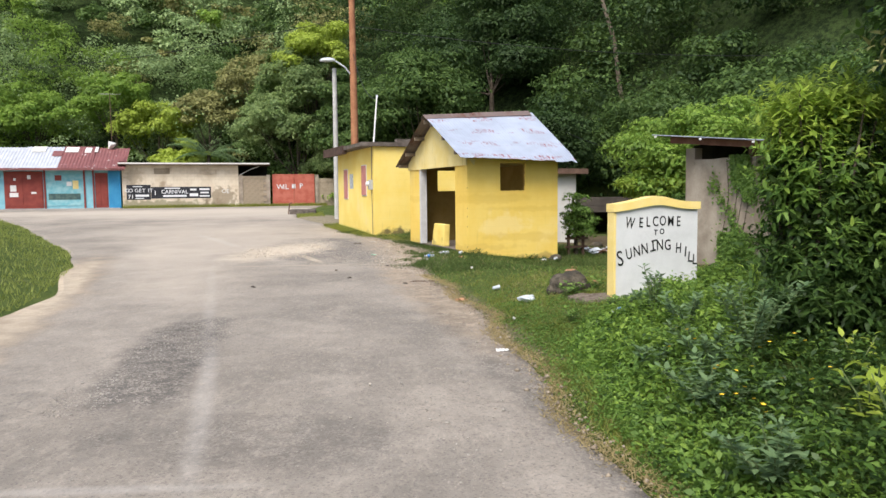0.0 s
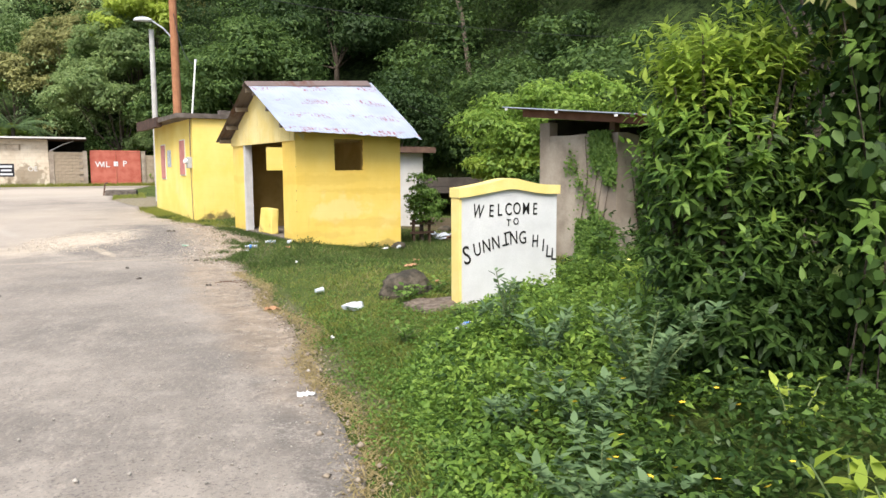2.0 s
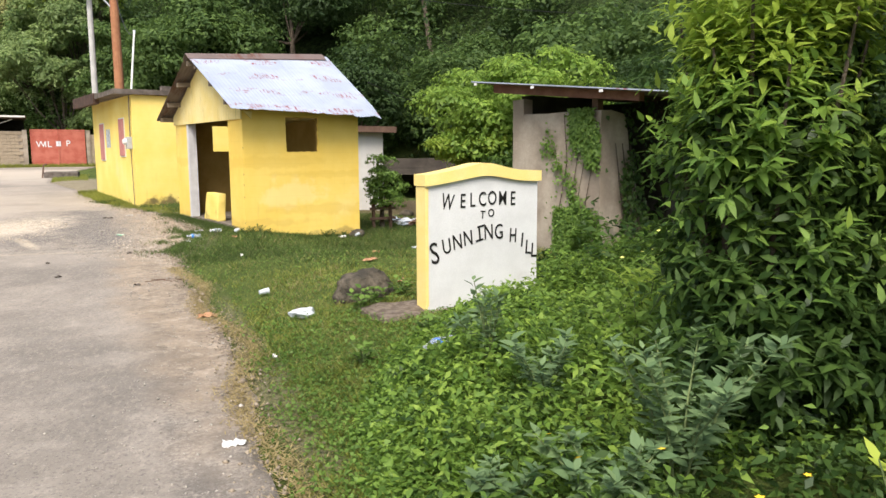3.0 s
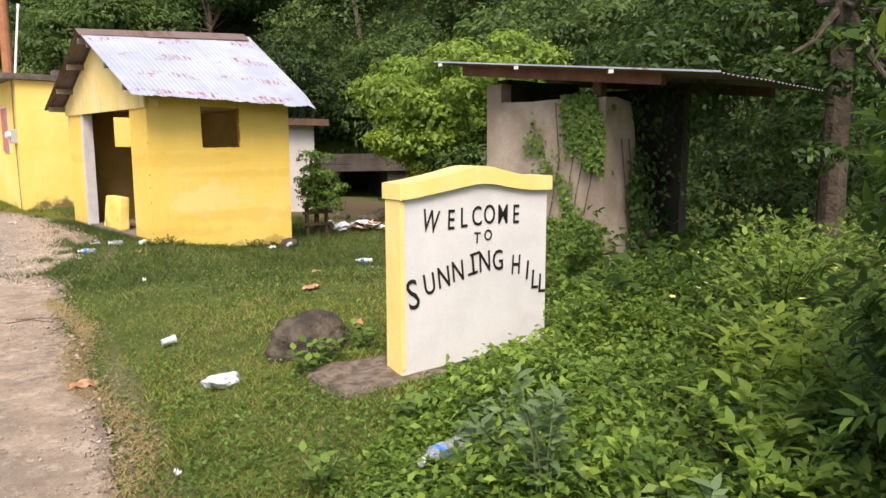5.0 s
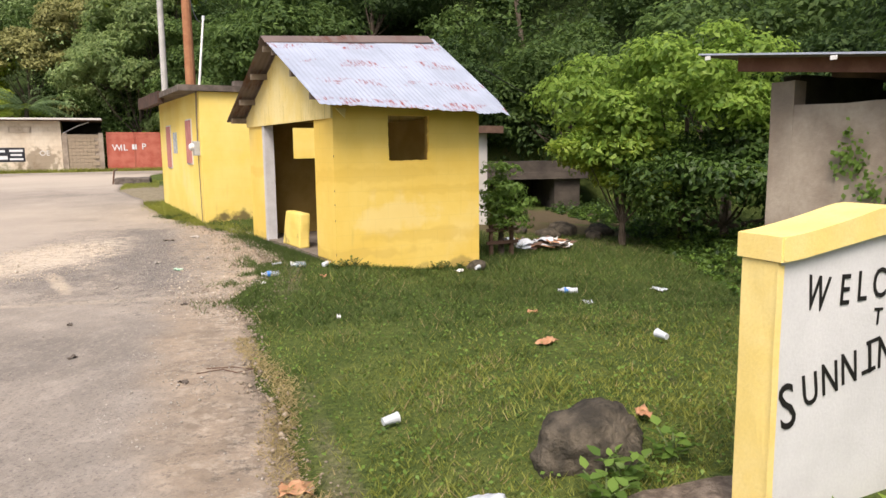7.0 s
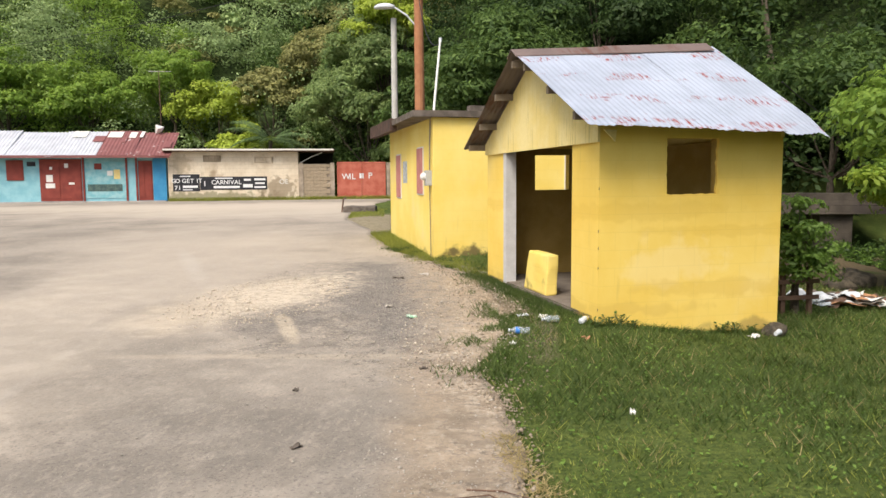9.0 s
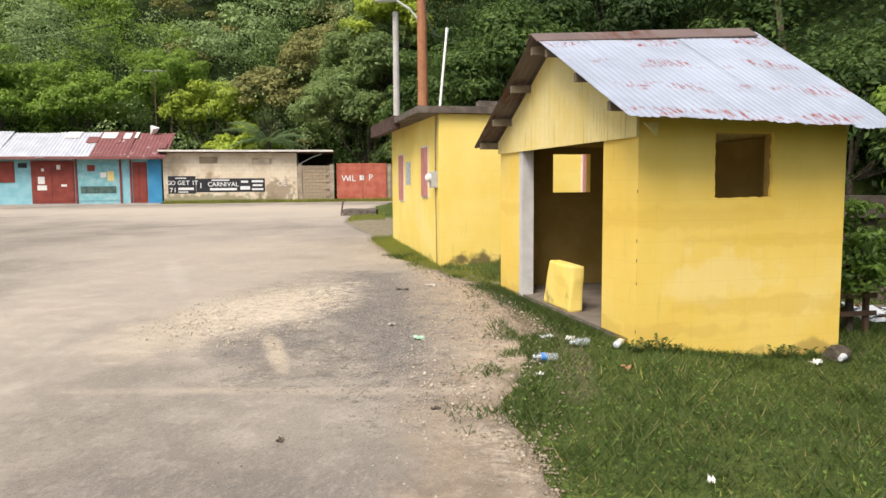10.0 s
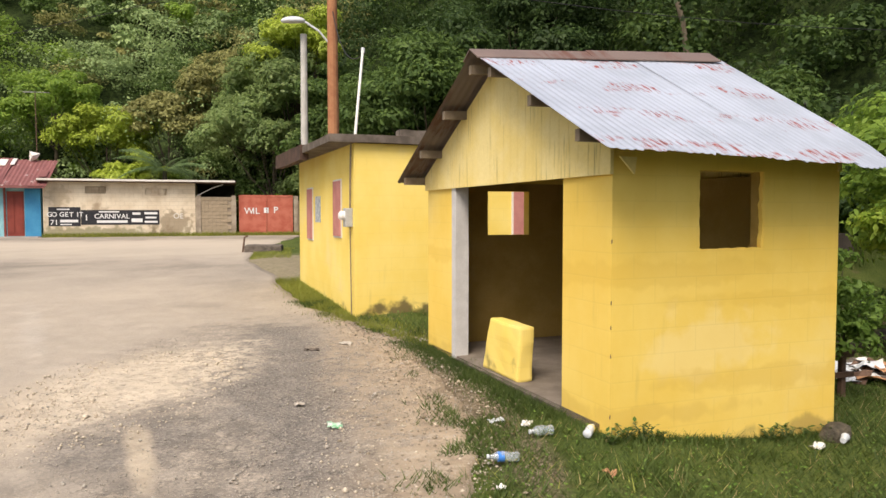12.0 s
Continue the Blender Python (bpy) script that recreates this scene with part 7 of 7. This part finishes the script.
wide = rng.uniform(0, 1, n) < 0.6
sx, sy = np.where(wide, -4.5 + 1.1 * r * np.cos(a), -1.5 + 0.7 * r * np.cos(a)), np.where(wide, 17.9 + 2.0 * r * np.sin(a), 17.4 + 3.6 * r * np.sin(a))
stones("crust_stones", "pale sandy lumps of broken road crust", sx, sy, np.exp(rng.normal(-4.6, 0.4, n)), SANDSTONE)

n = 7000
y = np.concatenate([rng.uniform(3.0, 14, n // 3), rng.uniform(13.5, 23, n - n // 3)])
x = right_edge(y) + np.where(y < 14, rng.normal(-0.02, 0.07, n), rng.normal(-0.1, 0.3, n))
su, sv = in_frame_of(SH, x, y)
k = ~((su > -0.12) & (su < D) & (sv > -0.1) & (sv < L))
stones("soil_clods", "crumbs of brown soil along the road edge", x[k], y[k], np.exp(rng.normal(-4.9, 0.5, k.sum())), CLOD, "soil")

# ---- litter ----
def at(x, y, dz=0.0):
    on_road = x < right_edge(y)
    return ground_z(x, y) + (0.016 if on_road else 0.025) + dz


def bottle(x, y, turn, length=0.24, r=0.034, body=None, band=None, label="crushed clear plastic drink bottle lying in the grass"):
    t = thing("plastic_bottle", label, "bottle", pose(x, y, at(x, y, r * 0.8), 0, 90, turn))
    bm = bmesh.new()
    tube(bm, [(0, 0, 0), (0, 0, 0.01), (0.003, 0, length * 0.3), (-0.003, 0, length * 0.45), (0, 0, length * 0.68), (0, 0, length * 0.86), (0, 0, length * 0.93)], [r * 0.8, r, r * 0.9, r, r, r * 0.45, r * 0.4], 14)
    part("body", bm, body or CLEAR, t, "", True)
    bm = bmesh.new()
    tube(bm, [(0, 0, length * 0.93), (0, 0, length)], [r * 0.46, r * 0.46], 12)
    part("cap", bm, PLASTIC_WHITE, t)
    if band:
        bm = bmesh.new()
        tube(bm, [(0, 0, length * 0.46), (0, 0, length * 0.66)], [r * 1.03, r * 1.03], 14)
        part("label_band", bm, band, t)
    return t


bottle(-0.7, 16.0, 185, 0.23, 0.036, CLEAR, PLASTIC_BLUE)
bottle(3.16, 15.55, 160, 0.26, 0.04, PLASTIC_WHITE, PLASTIC_BLUE, "white plastic bottle with a blue band in the grass")
bottle(1.78, 7.85, 210, 0.26, 0.045, CLEAR, PLASTIC_BLUE, "clear bottle with a blue band among the weeds")
bottle(-0.15, 16.45, 70, 0.24, 0.035, PLASTIC_WHITE, PLASTIC_YELLOW, "white bottle with a yellow band beside the shelter")
bottle(-0.4, 16.55, 200, 0.2, 0.04)


def crumpled(name, x, y, sx_, sy_, sz_, material, label, category, seed, turn=0.0):
    bm = bmesh.new()
    bmesh.ops.create_grid(bm, x_segments=9, y_segments=8, size=1)
    for v in bm.verts:
        q = Vector((v.co.x * 1.7 + seed, v.co.y * 1.7, seed * 0.7))
        r = 1 + 0.3 * noise.noise(q * 1.3)
        v.co = Vector((v.co.x * r * sx_, v.co.y * r * sy_, sz_ * (0.55 + noise.noise(q) + 0.5 * noise.noise(q * 2.4))))
    ex = bmesh.ops.extrude_face_region(bm, geom=bm.faces[:])
    for v in ex["geom"]:
        if isinstance(v, bmesh.types.BMVert):
            v.co.z += 0.003
    lo = min(v.co.z for v in bm.verts)
    ob = part(name, bm, material, None, "", True)
    ob.matrix_world = pose(x, y, at(x, y, -lo - 0.006), 0, 0, turn)
    return tagged(ob, label, category)


def cup(x, y, turn, label="white plastic cup lying in the grass", r=0.032):
    t = thing("plastic_cup", label, "cup", pose(x, y, at(x, y, r), 8, 84, turn))
    bm = bmesh.new()
    n = 14
    rings = []
    for z, q in ((0, r * 0.72), (0.1, r), (0.1, r * 0.94), (0.006, r * 0.66)):
        rings.append([bm.verts.new((q * math.cos(2 * math.pi * k / n), q * math.sin(2 * math.pi * k / n), z)) for k in range(n)])
    for a, b in zip(rings, rings[1:]):
        for k in range(n):
            bm.faces.new((a[k], a[(k + 1) % n], b[(k + 1) % n], b[k]))
    bm.faces.new(rings[0][::-1])
    bm.faces.new(rings[-1])
    part("body", bm, PLASTIC_WHITE, t)
    bm = bmesh.new()
    tube(bm, [(r * math.cos(2 * math.pi * k / 12), r * math.sin(2 * math.pi * k / 12), 0.1) for k in range(13)], [0.003] * 13, 5)
    part("rim", bm, PLASTIC_WHITE, t)
    return t


cup(0.39, 10.6, 30)
bm = bmesh.new()
bmesh.ops.create_icosphere(bm, subdivisions=4, radius=1)
for v in bm.verts:
    v.co *= 1 + 0.35 * noise.noise(v.co * 1.6) + 0.3 * abs(noise.noise(v.co * 4.2)) - 0.12 * abs(noise.noise(v.co * 9))
    v.co = Vector((v.co.x * 0.115, v.co.y * 0.06, v.co.z * 0.042))
bag = part("plastic_bag", bm, PLASTIC_WHITE, None, "", True)
bag.matrix_world = pose(0.8, 9.5, at(0.8, 9.5, 0.025), 0, 0, 12)
tagged(bag, "crumpled white plastic bag lying in the grass", "bag")
make_rock("stone", "brown stone at the foot of the shelter wall", pose(2.1, 17.22, ground_z(2.1, 17.22) + 0.05, 0, 0, 30), 0.16, 0.1, 0.1, 8.2, 2)
cup(2.54, 11.5, 120)
cup(2.06, 17.0, 60, "white plastic cup by the shelter wall")
DL = "curled dry brown leaf lying on the ground"
for k, (x, y, a, b) in enumerate(((-0.07, 9.97, 0.085, 0.07), (1.68, 11.7, 0.09, 0.05), (1.8, 10.15, 0.07, 0.035), (-0.13, 15.7, 0.045, 0.03), (1.95, 13.2, 0.045, 0.03))):
    crumpled("dry_leaf", x, y, a, b, 0.03, DRY_LEAF, DL, "leaf", k * 1.7, 40 * k)
for k, (x, y, a, b, m) in enumerate(((0.34, 6.86, 0.06, 0.04, PAPER), (-0.82, 16.93, 0.07, 0.03, PLASTIC_WHITE), (-0.58, 16.78, 0.06, 0.04, PAPER), (-2.16, 16.85, 0.08, 0.06, PLASTIC_GREEN), (-2.59, 17.45, 0.05, 0.03, STONE), (-2.64, 20.3, 0.09, 0.04, STONE), (-1.63, 20.45, 0.06, 0.04, STONE), (1.79, 16.87, 0.06, 0.04, PAPER), (3.0, 14.65, 0.09, 0.06, PLASTIC_WHITE), (4.45, 15.95, 0.11, 0.07, PLASTIC_WHITE), (0.55, 8.35, 0.015, 0.012, PAPER), (0.1, 13.3, 0.018, 0.014, PAPER), (-0.85, 15.5, 0.03, 0.02, PAPER))):
    crumpled("litter_scrap", x, y, a, b, 0.03, m, "scrap of pale plastic or paper litter", "litter", 20 + k * 1.3, 33 * k)
for k, (x, y) in enumerate(((-3.0, 19.9), (-2.05, 12.6), (-2.5, 13.8), (-1.0, 11.8), (-1.6, 14.6), (-3.4, 11.4))):
    crumpled("dark_scrap", x, y, 0.035 if k else 0.1, 0.02 if k else 0.05, 0.025, OLD_SLAB, "small dark scrap lying on the road", "litter", 60 + k * 1.9, 50 * k)

heap = thing("rubbish_heap", "small heap of brown trash with white plastic on the grass", "rubbish", pose(3.85, 20.2, ground_z(3.85, 20.2)) @ Matrix.Scale(0.8, 4))
for k in range(26):
    a = random.uniform(0, 6.28)
    r = 0.65 * random.random() ** 0.5
    bm = bmesh.new()
    bmesh.ops.create_grid(bm, x_segments=5, y_segments=4, size=0.16 + 0.12 * random.random())
    for v in bm.verts:
        v.co.z = 0.08 * noise.noise(v.co * 6 + Vector((k, 0, 0))) + 0.03
    ob = part("scrap", bm, random.choice((DRY_LEAF, OLD_SLAB, WOOD_DARK, PAPER, PLASTIC_WHITE, OLD_SLAB)), heap)
    ob.matrix_local = pose(r * math.cos(a) * 1.2, r * math.sin(a), 0.02 + 0.1 * (1 - r), random.uniform(-20, 20), random.uniform(-20, 20), random.uniform(0, 360))
for k, (x, y) in enumerate(((0.1, -0.1), (-0.7, 0.1))):
    bm = bmesh.new()
    bmesh.ops.create_grid(bm, x_segments=7, y_segments=6, size=0.2)
    for v in bm.verts:
        v.co.z = 0.14 * noise.noise(v.co * 5 + Vector((9 + k, 0, 0))) + 0.12
    ob = part("white_bag", bm, PLASTIC_WHITE, heap, "crumpled white plastic bag")
    ob.matrix_local = pose(x, y, 0.06, 0, 0, 30 * k)
wire = bmesh.new()
tube(wire, [(0, 0, 0), (0.18, 0.05, 0.01), (0.3, -0.02, 0.0), (0.42, 0.02, 0.012), (0.25, 0.12, 0.004), (0.05, 0.12, 0.0)], [0.005] * 6, 5)
wire_ob = tagged(part("twig", wire, WOOD_DARK), "thin bent dry twig lying on the road", "twig")
wire_ob.matrix_world = pose(-0.95, 12.0, at(-0.95, 12.0, 0.004))
for k, (x, y, s) in enumerate(((4.6, 22.2, 0.22), (5.2, 22.9, 0.3), (5.7, 22.3, 0.2), (4.1, 23.0, 0.18), (6.2, 23.4, 0.28), (5.5, 24.2, 0.24))):
    make_rock("stone", "grey stone on the river bank", pose(x, y, ground_z(x, y) + s * 0.35, 0, 0, 40 * k), s * 1.3, s, s * 0.7, 3.0 + k, 2)
